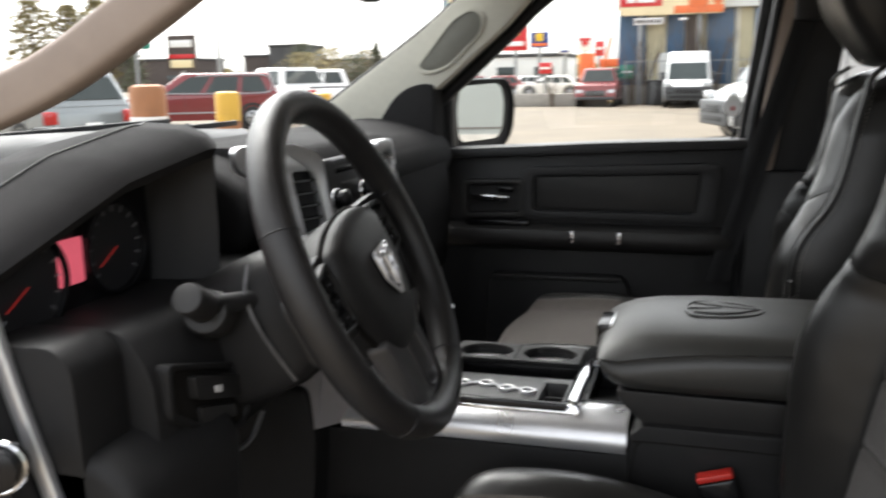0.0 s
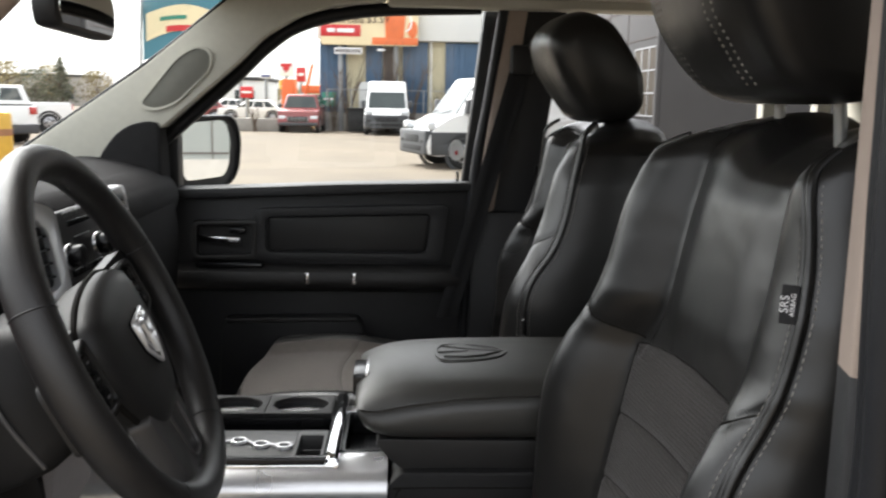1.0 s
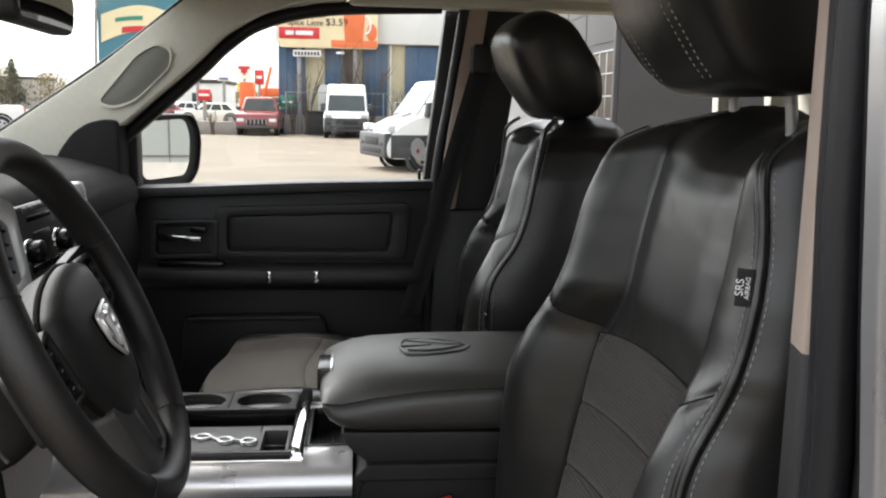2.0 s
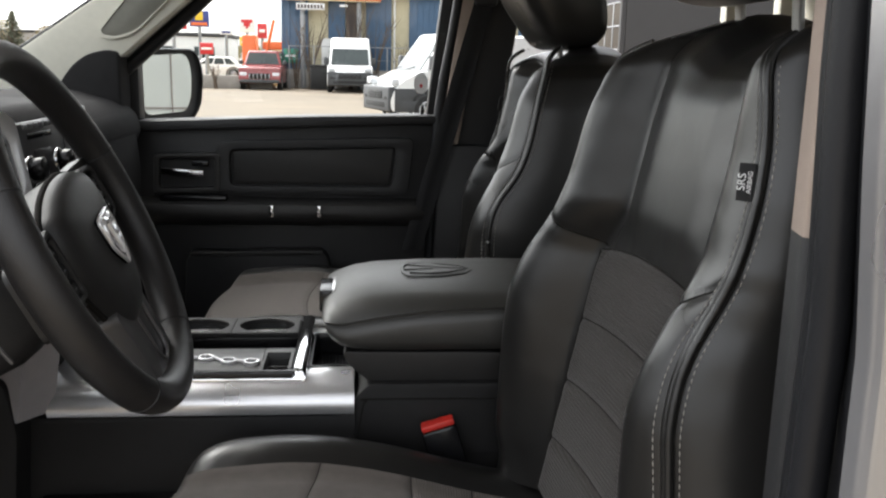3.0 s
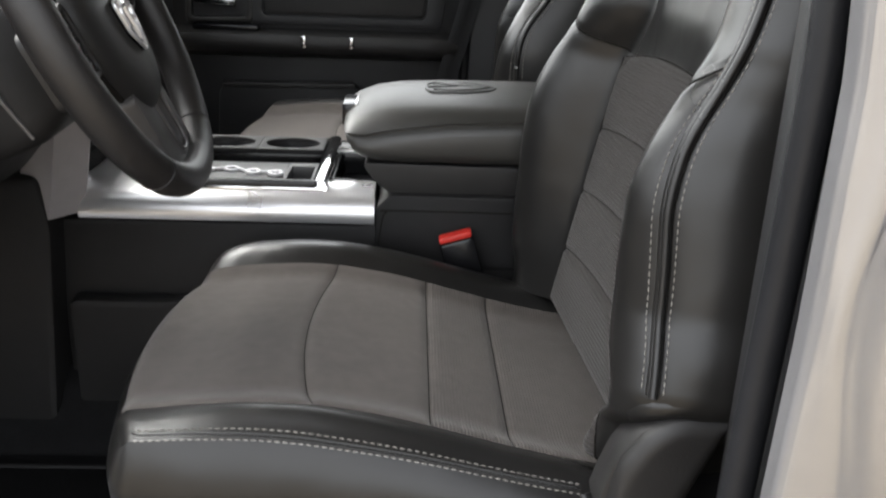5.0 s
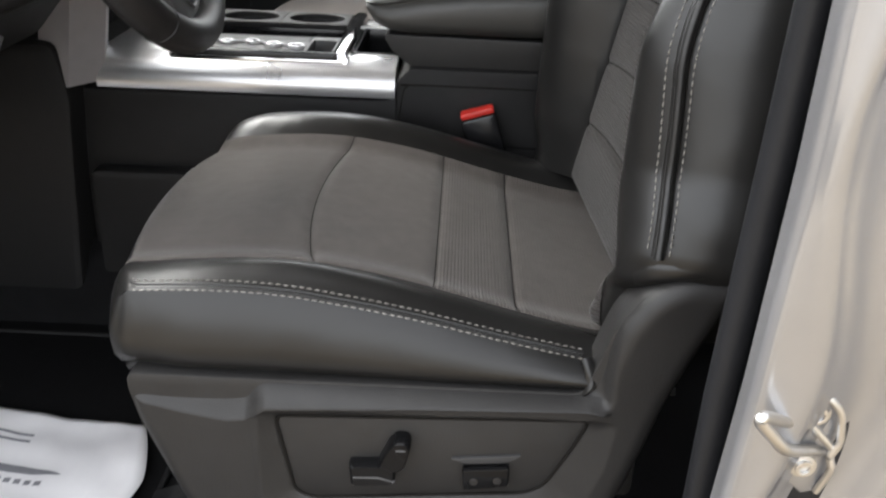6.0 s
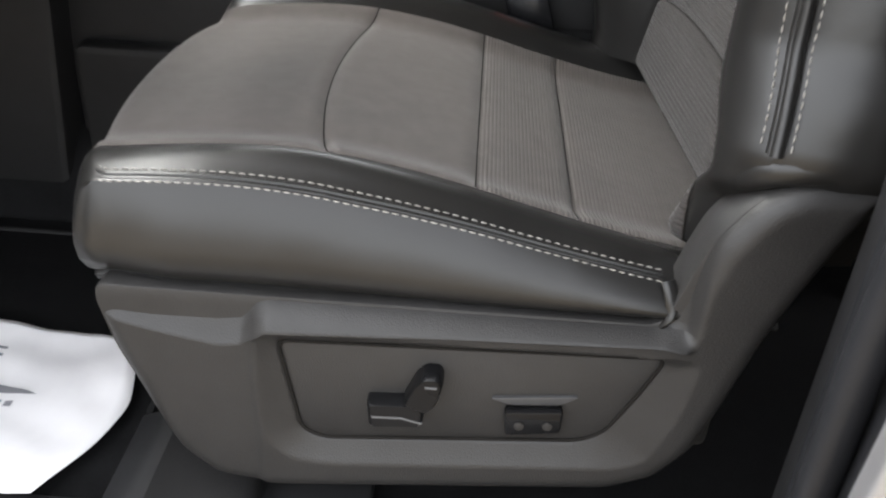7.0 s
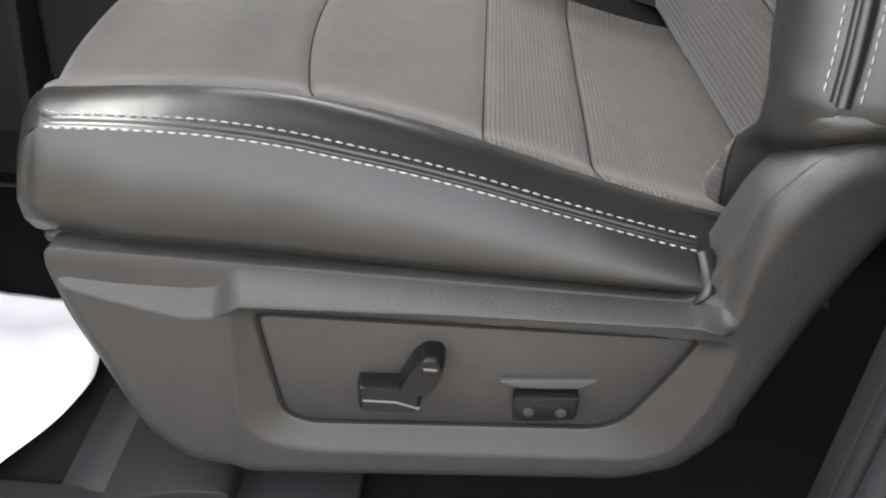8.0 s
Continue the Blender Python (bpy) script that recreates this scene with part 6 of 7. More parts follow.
part("printed_emblem", sheet(lambda u, v: on_paper(-0.475 + 0.13 * u, -0.575 - 0.02 * u + (v - 0.5) * 0.014 * math.sin(math.pi * u) ** 0.7), 16, 2), PRINT, pm, "grey printed winged shape")
for k in range(8):
    part("print_bar", sheet(lambda u, v, k=k: on_paper(-0.462 + 0.013 * k + 0.008 * u, -0.602 - 0.002 * k + 0.008 * v), 2, 2), PRINT, pm)
for k in range(2):
    part("print_bar", sheet(lambda u, v, k=k: on_paper(-0.56 + 0.15 * u, -0.505 - 0.012 * k - 0.02 * u + 0.004 * v), 8, 1), PRINT, pm)

# ---- outside: ground and buildings ----
ASPHALT = mat("dusty_asphalt", (0.140, 0.113, 0.080), 0.9, vary=0.28, scale=0.5, bump=0.6, bscale=20)
BLUE = mat("blue_siding", (0.055, 0.11, 0.19), 0.55, vary=0.15, scale=3)
CREAM = mat("cream_siding", (0.55, 0.49, 0.33), 0.7, vary=0.12, scale=3)
WHITEP = mat("white_panel", (0.70, 0.70, 0.68), 0.6, vary=0.05, scale=3)
CONCRETE = mat("pale_concrete", (0.34, 0.32, 0.29), 0.9, vary=0.18, scale=4, bump=0.5, bscale=30)
GREYWALL = mat("grey_siding", (0.046, 0.045, 0.046), 0.7, vary=0.12, scale=2, bump=0.3, bscale=30)
PALEWALL = mat("pale_metal_siding", (0.20, 0.215, 0.205), 0.6, vary=0.06, scale=1.5)
DARKWALL = mat("dark_brick", (0.07, 0.055, 0.05), 0.9, vary=0.2, scale=3)
BARK = mat("bare_twigs", (0.10, 0.075, 0.055), 0.9, vary=0.2, scale=20)
FOLIAGE = mat("autumn_foliage", (0.24, 0.20, 0.10), 0.9, vary=0.45, scale=1.5)
PINE = mat("dark_evergreen", (0.10, 0.108, 0.07), 0.9, vary=0.4, scale=1.5)
DRYGRASS = mat("dry_grass", (0.22, 0.17, 0.085), 0.95, vary=0.25, scale=0.6, bump=0.6, bscale=12)
WHITE_PAINT = mat("white_vehicle_paint", (0.78, 0.78, 0.77), 0.22, vary=0.03, scale=3, coat=0.5)
RED_PAINT = mat("dark_red_vehicle_paint", (0.19, 0.022, 0.025), 0.25, vary=0.06, scale=3, coat=0.6)
JEEP_RED = mat("faded_red_paint", (0.24, 0.05, 0.05), 0.3, vary=0.08, scale=3, coat=0.4)
SILVER_PAINT = mat("silver_vehicle_paint", (0.25, 0.265, 0.27), 0.28, metal=0.5, vary=0.05, scale=3, coat=0.6)
CLAD = mat("grey_bumper_plastic", (0.05, 0.052, 0.055), 0.6, vary=0.1, scale=10)
TYRE = mat("tyre_rubber", (0.018, 0.018, 0.018), 0.85, vary=0.2, scale=20)
RIM = mat("alloy_rim", (0.40, 0.40, 0.41), 0.35, metal=0.8, vary=0.08, scale=20)
HEADLAMP = mat("headlamp_lens", (0.62, 0.64, 0.66), 0.12, vary=0.05, coat=0.5)
TAIL = mat("tail_lamp_lens", (0.45, 0.02, 0.02), 0.15, vary=0.05, coat=0.5)
PANE = mat("vehicle_glass", (0.050, 0.060, 0.060), 0.10, vary=0.1, scale=1.5, spec=0.25)
SIGN_RED = mat("red_sign", (0.55, 0.025, 0.03), 0.4, vary=0.04)
SIGN_BLUE = mat("blue_sign", (0.03, 0.05, 0.22), 0.4, vary=0.04)
SIGN_YELLOW = mat("yellow_sign", (0.75, 0.50, 0.03), 0.4, vary=0.05)
SIGN_ORANGE = mat("orange_print", (0.70, 0.15, 0.04), 0.5, vary=0.15, scale=2)
SIGN_CREAM = mat("cream_print", (0.78, 0.66, 0.42), 0.5, vary=0.10, scale=1.2)
SIGN_WHITE = mat("white_sign", (0.8, 0.8, 0.8), 0.45, vary=0.02)
SIGN_TEAL = mat("teal_banner", (0.06, 0.20, 0.26), 0.6, vary=0.08)
SIGN_GREEN = mat("green_sign", (0.02, 0.22, 0.15), 0.45)
INK = mat("dark_brown_ink", (0.06, 0.035, 0.03), 0.6)
POLE = mat("galvanised_pole", (0.30, 0.31, 0.32), 0.5, metal=0.6, vary=0.1)
YELLOW_POST = mat("yellow_post_paint", (0.62, 0.36, 0.04), 0.5, vary=0.15, scale=6)
RUST_POST = mat("rust_brown_post", (0.33, 0.14, 0.06), 0.7, vary=0.25, scale=6)

gr = thing("ground", (0, 0, 0), "pale dusty asphalt lot reaching the horizon", "ground", kind="structure")
part("ground_sheet", sheet(lambda u, v: (-900 + 1800 * u, -900 + 1800 * v, 0.0), 20, 20), ASPHALT, gr)
part("verge", box(-60, -4.6, 42.5, 52, 0.0, 0.12, 0.05), DRYGRASS, gr, "dry grass verge behind the low wall")

bl = thing("warehouse", (4, 45, 0), "blue and cream striped metal warehouse with white fascia", "building")
part("wall", box(-4.1, 30, 45.2, 60, 0, 8.0, 0), CREAM, bl)
for x0, x1 in ((-4.1, -2.75), (-1.75, -0.9), (0.15, 1.45), (2.35, 4.15), (5.15, 7.0), (8.0, 9.8), (10.8, 12.6)):
    pn = part("blue_panel", box(x0, x1, 45.05, 45.25, 0.95, 4.55, 0.01), BLUE, bl)
    k = 0
    while x0 + 0.1 + 0.3 * k < x1 - 0.05:
        part("panel_rib", box(x0 + 0.08 + 0.3 * k, x0 + 0.13 + 0.3 * k, 45.01, 45.06, 0.95, 4.55, 0.008), BLUE, pn)
        k += 1
part("plinth", box(-4.15, 30, 44.98, 45.2, 0, 0.95, 0.02), CONCRETE, bl, "concrete plinth")
part("fascia", box(-4.2, 30, 44.7, 45.2, 4.60, 8.2, 0.02), WHITEP, bl, "white fascia")
part("downpipe", cyl((1.60, 44.95, 0.4), (1.60, 44.95, 4.6), 0.05, seg=10, bev=0), WHITEP, bl)
part("door", box(-2.1, -1.2, 45.0, 45.22, 0.2, 2.5, 0.02), WHITEP, bl, "pale service door")
part("dark_doorway", box(-0.85, -0.1, 45.02, 45.24, 0.9, 4.3, 0.02), DARKWALL, bl)
gs = thing("green_notice", (-3.6, 44.9, 1.5), "small green notice board on the warehouse wall", "sign")
part("board", box(-3.98, -3.28, 44.90, 44.96, 1.25, 1.95, 0.02), SIGN_GREEN, gs)
part("print_bar", box(-3.9, -3.36, 44.885, 44.90, 1.55, 1.65, 0), SIGN_WHITE, gs)

bb = thing("billboard", (-1.5, 44.4, 4), "cream and orange coffee billboard on steel posts", "billboard")
part("board", prism(round_poly([(-3.98, 4.30), (0.92, 4.30), (0.92, 6.95), (-3.98, 6.95)], 0.18), 44.2, 44.5, 'y', 0.02), SIGN_CREAM, bb, "cream printed face")
part("red_panel", box(-3.98, -1.98, 44.17, 44.21, 4.72, 5.28, 0.01), SIGN_RED, bb, "red brand panel")
for k, (a, b) in enumerate(((-3.65, -3.25), (-3.15, -2.3))):
    part("brand_bar", box(a, b, 44.15, 44.175, 4.90, 5.10, 0.01), SIGN_WHITE, bb)
part("table_band", box(-1.4, 0.90, 44.17, 44.21, 4.34, 4.70, 0.02), SIGN_ORANGE, bb)
part("cup", prism(round_poly([(-0.72, 4.62), (0.18, 4.62), (0.30, 6.15), (-0.80, 6.15)], 0.08), 44.15, 44.2, 'y', 0.01), SIGN_ORANGE, bb, "printed orange cup")
part("cup_handle", tube([(0.28 + 0.28 * math.sin(a * 0.262), 44.17, 5.45 + 0.42 * math.cos(a * 0.262)) for a in range(13)], 0.05, 8, up=(0, 1, 0)), SIGN_WHITE, bb)
part("pumpkin", prism([(0.62 + 0.26 * math.cos(a * 0.262), 5.1 + 0.42 * math.sin(a * 0.262)) for a in range(24)], 44.16, 44.2, 'y', 0.01), SIGN_ORANGE, bb)
up = pose(0, 0, 0, 90, 0, 0)
lettering("words", "Pumpkin", 0.40, pose(-2.38, 44.16, 5.86) @ up, INK, bb, 0.01)
lettering("words", "Spice Latte", 0.40, pose(-2.68, 44.16, 5.50) @ up, INK, bb, 0.01)
lettering("words", "$3.59", 0.50, pose(-1.12, 44.16, 5.55) @ up, INK, bb, 0.01)
part("red_word_bar", box(-3.62, -3.22, 44.15, 44.19, 5.74, 5.98, 0.01), SIGN_RED, bb)
for k in range(9):
    part("word_bar", box(-3.62 + 0.31 * k, -3.40 + 0.31 * k, 44.15, 44.19, 6.30, 6.62 - 0.1 * (k % 3 == 1), 0.01), INK, bb)
part("name_board", box(-3.3, -1.9, 44.3, 44.4, 3.86, 4.18, 0.01), SIGN_WHITE, bb)
for k in range(8):
    part("name_bar", box(-3.22 + 0.16 * k, -3.12 + 0.16 * k, 44.28, 44.31, 3.93, 4.10, 0), DARKWALL, bb)
part("lamp", box(-1.15, -0.75, 44.0, 44.25, 4.02, 4.12, 0.02), SIGN_WHITE, bb)
for xx in (-3.0, -0.2):
    part("post", cyl((xx, 44.6, 0), (xx, 44.6, 4.4), 0.12, seg=12, bev=0), POLE, bb)

sh_ = thing("grey_shop", (12, 24, 0), "grey panelled workshop with a paned window", "building")
part("wall", box(5.10, 26, 15.9, 22.6, 0, 7.2, 0.02), GREYWALL, sh_)
for k in range(9):
    part("panel_joint", box(5.085, 5.10, 15.9, 22.6, 0.75 + 0.72 * k, 0.765 + 0.72 * k, 0), DARKWALL, sh_)
wnd = part("window", box(5.06, 5.12, 16.10, 17.80, 1.35, 2.72, 0.01), mat("dusty_panes", (0.060, 0.052, 0.042), 0.75, vary=0.3, scale=2, spec=0.1), sh_, "dusty paned workshop window")
for k in range(4):
    part("mullion", box(5.048, 5.07, 16.10 + 0.567 * k - 0.022, 16.10 + 0.567 * k + 0.022, 1.35, 2.72, 0.004), POLE, wnd)
    part("mullion", box(5.048, 5.07, 16.10, 17.80, 1.35 + 0.457 * k - 0.016, 1.35 + 0.457 * k + 0.016, 0.004), POLE, wnd)
for yy in (18.6, 20.4, 22.2):
    part("panel_joint", box(5.085, 5.10, yy, yy + 0.02, 0, 7.2, 0), DARKWALL, sh_)
part("pilaster", box(5.0, 5.10, 15.9, 16.05, 0, 7.2, 0.02), GREYWALL, sh_)
pw = thing("pale_hall", (16, -10, 0), "pale metal clad hall with flush panels", "building")
part("wall", box(13.0, 30, -32, 3.4, 0, 8.0, 0.02), PALEWALL, pw)
for k in range(7):
    part("panel_joint", box(12.985, 13.0, -32, 3.4, 0.6 + 1.0 * k, 0.625 + 1.0 * k, 0), DARKWALL, pw)
for k in range(24):
    part("panel_joint", box(12.985, 13.0, 3.0 - 1.5 * k, 3.02 - 1.5 * k, 0.0, 8.0, 0), DARKWALL, pw)
part("base_band", box(12.97, 13.0, -32, 3.4, 0, 0.5, 0), CONCRETE, pw)

# low wall, fence, bin
lw = thing("low_wall", (-10, 41.8, 0), "low pale concrete retaining wall", "wall", kind="structure")
part("wall_body", box(-40, -4.3, 42.1, 42.5, 0, 0.62, 0.03), CONCRETE, lw)
fe = thing("wire_fence", (3, 43, 0), "thin galvanised wire fence", "fence")
for k in range(15):
    part("post", cyl((-3.6 + 1.2 * k, 43.4, 0), (-3.6 + 1.2 * k, 43.4, 2.1), 0.03, seg=8, bev=0), POLE, fe)
for zz in (0.15, 0.8, 1.45, 2.08):
    part("rail", cyl((-3.6, 43.4, zz), (13.2, 43.4, zz), 0.018 if zz > 2 else 0.008, seg=6, bev=0), POLE, fe)
wb = thing("waste_bin", (-2.0, 42.6, 0), "black plastic waste bin by the warehouse", "bin")
part("bin_body", prism(round_poly([(-2.52, 42.2), (-1.62, 42.2), (-1.62, 42.95), (-2.52, 42.95)], 0.08), 0.05, 1.10, 'z', 0.03), TYRE, wb)
part("bin_lid", box(-2.58, -1.56, 42.12, 43.0, 1.10, 1.2, 0.04), TYRE, wb)


def bare_bush(x, y, h, n, seed):
    """A leafless shrub of many thin stems."""
    r = random.Random(seed)
    b = thing("bare_shrub", (x, y, 0), "leafless brown shrub with upright stems", "shrub", "leafless shrubs")
    bm = None
    for k in range(n):
        a = r.uniform(0, 6.28)
        d = r.uniform(0.1, 0.30) * h
        p = [Vector((x + r.uniform(-.1, .1), y + r.uniform(-.1, .1), 0)), Vector((x + d * 0.35 * math.cos(a), y + d * 0.35 * math.sin(a), h * 0.45)), Vector((x + d * math.cos(a), y + d * math.sin(a), h * r.uniform(0.7, 1.0)))]
        bm = tube(smooth_line(p, 5), lambda t: 0.032 * (1.15 - t), 5, bm=bm)
        for q in range(3):
            s0 = p[1].lerp(p[2], r.random())
            bm = tube([s0, s0 + Vector((r.uniform(-.3, .3), r.uniform(-.3, .3), r.uniform(.2, .6))) * h * 0.35], lambda t: 0.014 * (1.1 - t), 4, bm=bm)
    part("stems", bm, BARK, b)


for q in ((-2.6, 43.9, 4.2, 12, 1), (-0.6, 43.8, 4.4, 12, 2), (0.6, 43.9, 4.3, 10, 3), (-3.3, 43.8, 3.0, 8, 4), (-6.9, 41.6, 1.1, 12, 5), (-5.4, 41.7, 1.0, 10, 6), (1.9, 43.8, 2.6, 8, 7)):
    bare_bush(*q)


def tree(x, y, h, w, material, seed, conifer=False):
    r = random.Random(seed)
    t = thing("tree", (x, y, 0), "bushy dark evergreen tree" if conifer else "small tree in yellowing autumn leaf", "tree")
    bm = tube(smooth_line([(x, y, 0), (x + r.uniform(-.1, .1) * h * .2, y, h * 0.4), (x, y, h * 0.85)], 8), lambda s: 0.035 * h * (1.05 - s), 7)
    for k in range(7):
        a, z0 = r.uniform(0, 6.28), r.uniform(0.3, 0.75) * h
        bm = tube([(x, y, z0), (x + w * 0.4 * math.cos(a), y + w * 0.4 * math.sin(a), z0 + 0.15 * h)], lambda s: 0.012 * h * (1.1 - s), 5, bm=bm)
    part("trunk", bm, BARK, t)
    vs, fs = [], []
    for k in range(1500):
        z = r.uniform(0.22, 1.0)
        prof = (1.05 - z) if conifer else math.sqrt(max(0, 1 - ((z - 0.62) / 0.42) ** 2)) if abs(z - 0.62) < 0.42 else 0.1
        a = r.uniform(0, 6.28)
        rad = w * 0.5 * prof * math.sqrt(r.random()) * (0.75 + 0.35 * math.sin(3 * a + seed) * math.sin(7 * z + seed))
        c = Vector((x + rad * math.cos(a), y + rad * math.sin(a), z * h))
        s = 0.024 * h * r.uniform(0.5, 1.3)
        e1 = Vector((r.uniform(-1, 1), r.uniform(-1, 1), r.uniform(-1, 1))).normalized() * s
        e2 = Vector((r.uniform(-1, 1), r.uniform(-1, 1), r.uniform(-1, 1))).normalized() * s
        i = len(vs)
        vs += [c - e1, c + e2, c + e1, c - e2 * 0.8]
        fs.append((i, i + 1, i + 2, i + 3))
    part("crown", (vs, fs), material, t, smooth=0)


for q in ((-39, 44.5, 6.5, 4.0, FOLIAGE, 1), (-37.5, 46, 6.2, 2.6, FOLIAGE, 2), (-36, 47, 7.0, 3.0, FOLIAGE, 3), (-34.5, 47.8, 4.6, 3.6, PINE, 4, True), (-31.6, 72.5, 4.2, 4.5, FOLIAGE, 5), (-27.8, 73.8, 4.6, 4, PINE, 6, True), (-25.2, 74.6, 3.6, 4, FOLIAGE, 7), (-29.5, 73, 3.6, 4, PINE, 8), (-36, 76, 4, 5, FOLIAGE, 9), (-22.0, 80, 3.2, 4, FOLIAGE, 10), (-60, 128, 7, 6, PINE, 11), (-52, 135, 6, 7, FOLIAGE, 12)):
    tree(*q)

# far tree line along the horizon
r = random.Random(5)
vs, fs = [], []
for k in range(2600):
    a = radians(r.uniform(60, 150))
    d = r.uniform(190, 240)
    hh = 3.0 + 2.6 * abs(noise.noise((a * 22, 0.5, 0))) + 1.2 * abs(noise.noise((a * 80, 3.5, 0)))
    c = Vector((d * math.cos(a), d * math.sin(a), r.uniform(0.0, hh)))
    s = r.uniform(0.5, 1.1)
    e1 = Vector((r.uniform(-1, 1), r.uniform(-1, 1), r.uniform(-.6, .6))).normalized() * s * 1.5
    e2 = Vector((r.uniform(-.3, .3), r.uniform(-.3, .3), 1)).normalized() * s
    i = len(vs)
    vs += [c - e1, c + e2, c + e1, c - e2]
    fs.append((i, i + 1, i + 2, i + 3))
tagged(part("far_woods", (vs, fs), FOLIAGE, None, smooth=0), "low far line of autumn trees", "trees", kind="stuff")

for nm, x0, x1, y0, hh, m in (("low_building", -72, -62, 131, 5.2, DARKWALL), ("low_building", -66, -61, 128, 6.6, GREYWALL), ("low_building", -60, -48, 136, 4.3, CONCRETE), ("low_building", -92, -74, 118, 4.6, DARKWALL), ("low_building", -26, -14, 92, 3.4, WHITEP)):
    b = thing(nm, ((x0 + x1) / 2, y0, 0), "far low commercial building with a flat roof", "building", "far buildings")
    part("wall", box(x0, x1, y0, y0 + 10, 0, hh, 0.05), m, b)
    part("roof_edge", box(x0 - 0.2, x1 + 0.2, y0 - 0.2, y0 + 10.2, hh, hh + 0.35, 0.05), GREYWALL, b)
    for k in range(3):
        xx = x0 + (x1 - x0) * (k + 0.5) / 3
        part("window", box(xx - 1.0, xx + 1.0, y0 - 0.06, y0 + 0.05, 1.0, 2.4, 0.02), PANE, b)


# ---- vehicles ----


def vehicle(name, label, L, W, zb, zr, nose, wind, roof_f, roof_r, tail, hood, paint, place, heading, clad=None, bed=None, tyre=0.36, group="", glaze=0.60):
    """A car: x forwards, built at the origin, then set at its place. Lengths are measured from the front bumper."""
    v = thing(name, (0, 0, 0), label, "van" if "van" in label else "car", group)
    f = L / 2
    xa, xb, xc, xd = f - wind, f - tail, f - roof_f, f - roof_r
    z0 = 0.30
    low = [(-f, z0 + 0.12), (-f + 0.05, zb - 0.12), (-f + 0.12, zb if bed is None else zb), (xb, zb), (xa, zb), (f - nose, hood), (f - 0.10, hood - 0.22), (f, hood - 0.45), (f - 0.03, z0 + 0.05), (f - 0.2, z0), (-f + 0.2, z0)]
    part("body", prism(round_poly(low, 0.07, 3), -W / 2, W / 2, 'y', 0.06, 3), paint, v)
    wb_, wr_ = W / 2 - 0.04, W / 2 - (0.14 if zr > 2.1 else 0.24)

    def cab_sec(k):
        a, b = xb + (xd - xb) * k, xa + (xc - xa) * k
        h, z = wb_ + (wr_ - wb_) * k, zb - 0.05 + (zr - zb + 0.05) * k
        return [(p[0], p[1], z) for p in round_poly([(a, -h), (b, -h), (b, h), (a, h)], 0.12, 3)]
    secs = [cab_sec(0), cab_sec(0.5), cab_sec(0.9), cab_sec(0.97), [(p[0] * 0.97 + 0.03 * (xc + xd) / 2, p[1] * 0.93, zr + 0.02) for p in cab_sec(1.0)]]
    part("cabin", loft(secs), paint, v)

    def pt(s, k, side):
        """A point of the cabin shell: s from rear to front, k from belt to roof."""
        a, b = xb + (xd - xb) * k, xa + (xc - xa) * k
        h = wb_ + (wr_ - wb_) * k
        return Vector((a + (b - a) * s, side * (h + 0.012), zb - 0.05 + (zr - zb + 0.05) * k))

    def quad(nm, P, thick):
        n = (P[1] - P[0]).cross(P[2] - P[0]).normalized() * thick
        bm = bmesh.new()
        A = [bm.verts.new(p - n) for p in P]
        B = [bm.verts.new(p + n) for p in P]
        bm.faces.new(A)
        bm.faces.new(B)
        for i in range(4):
            bm.faces.new((A[i], A[(i + 1) % 4], B[(i + 1) % 4], B[i]))
        return part(nm, bm, PANE, v, "dark vehicle glass")
    van = zr > 2.1
    spans = ((0.70, 0.965),) if van else ((0.08, 0.30), (0.34, 0.60), (0.64, 0.92)) if bed is None else ((0.10, 0.48), (0.54, 0.92))
    kt = glaze if van else 0.86
    kb = 0.07 if van else 0.14
    for side in (1, -1):
        for s0, s1 in spans:
            quad("side_window", [pt(s0, kb + 0.04, side), pt(s1, kb + 0.04, side), pt(s1 - (0.0 if van else 0.06 if s1 > 0.9 else 0), kt, side), pt(s0 + (0.03 if s0 < 0.2 else 0), kt, side)], 0.008)
    fr = [Vector((xa + (xc - xa) * k + 0.012, sd * (wb_ + (wr_ - wb_) * k - 0.10), zb - 0.05 + (zr - zb + 0.05) * k)) for k, sd in ((kb, -1), (kb, 1), (kt + 0.02, 1), (kt + 0.02, -1))]
    quad("windshield", fr, 0.01)
    rw = [Vector((xb + (xd - xb) * k - 0.012, sd * (wb_ + (wr_ - wb_) * k - 0.12), zb - 0.05 + (zr - zb + 0.05) * k)) for k, sd in ((0.25, -1), (0.25, 1), (kt, 1), (kt, -1))]
    quad("rear_window", rw, 0.01)
    for side in (1, -1):
        part("headlamp", box(f - 0.24, f - 0.035, side * (W / 2 - 0.20) - 0.17, side * (W / 2 - 0.20) + 0.17, hood - (0.12 if van else 0.44), hood - (-0.06 if van else 0.22), 0.04), HEADLAMP, v, "clear headlamp")
        part("tail_lamp", box(-f - 0.012, -f + 0.12, side * (W / 2 - 0.16) - 0.13, side * (W / 2 - 0.16) + 0.13, zb - 0.32, zb - 0.08, 0.03), TAIL, v, "red tail lamp")
        part("door_mirror", box(xa - 0.38, xa - 0.18, side * (W / 2 + 0.08) - 0.10, side * (W / 2 + 0.08) + 0.10, zb + 0.03, zb + (0.36 if van else 0.22), 0.04), CLAD, v)
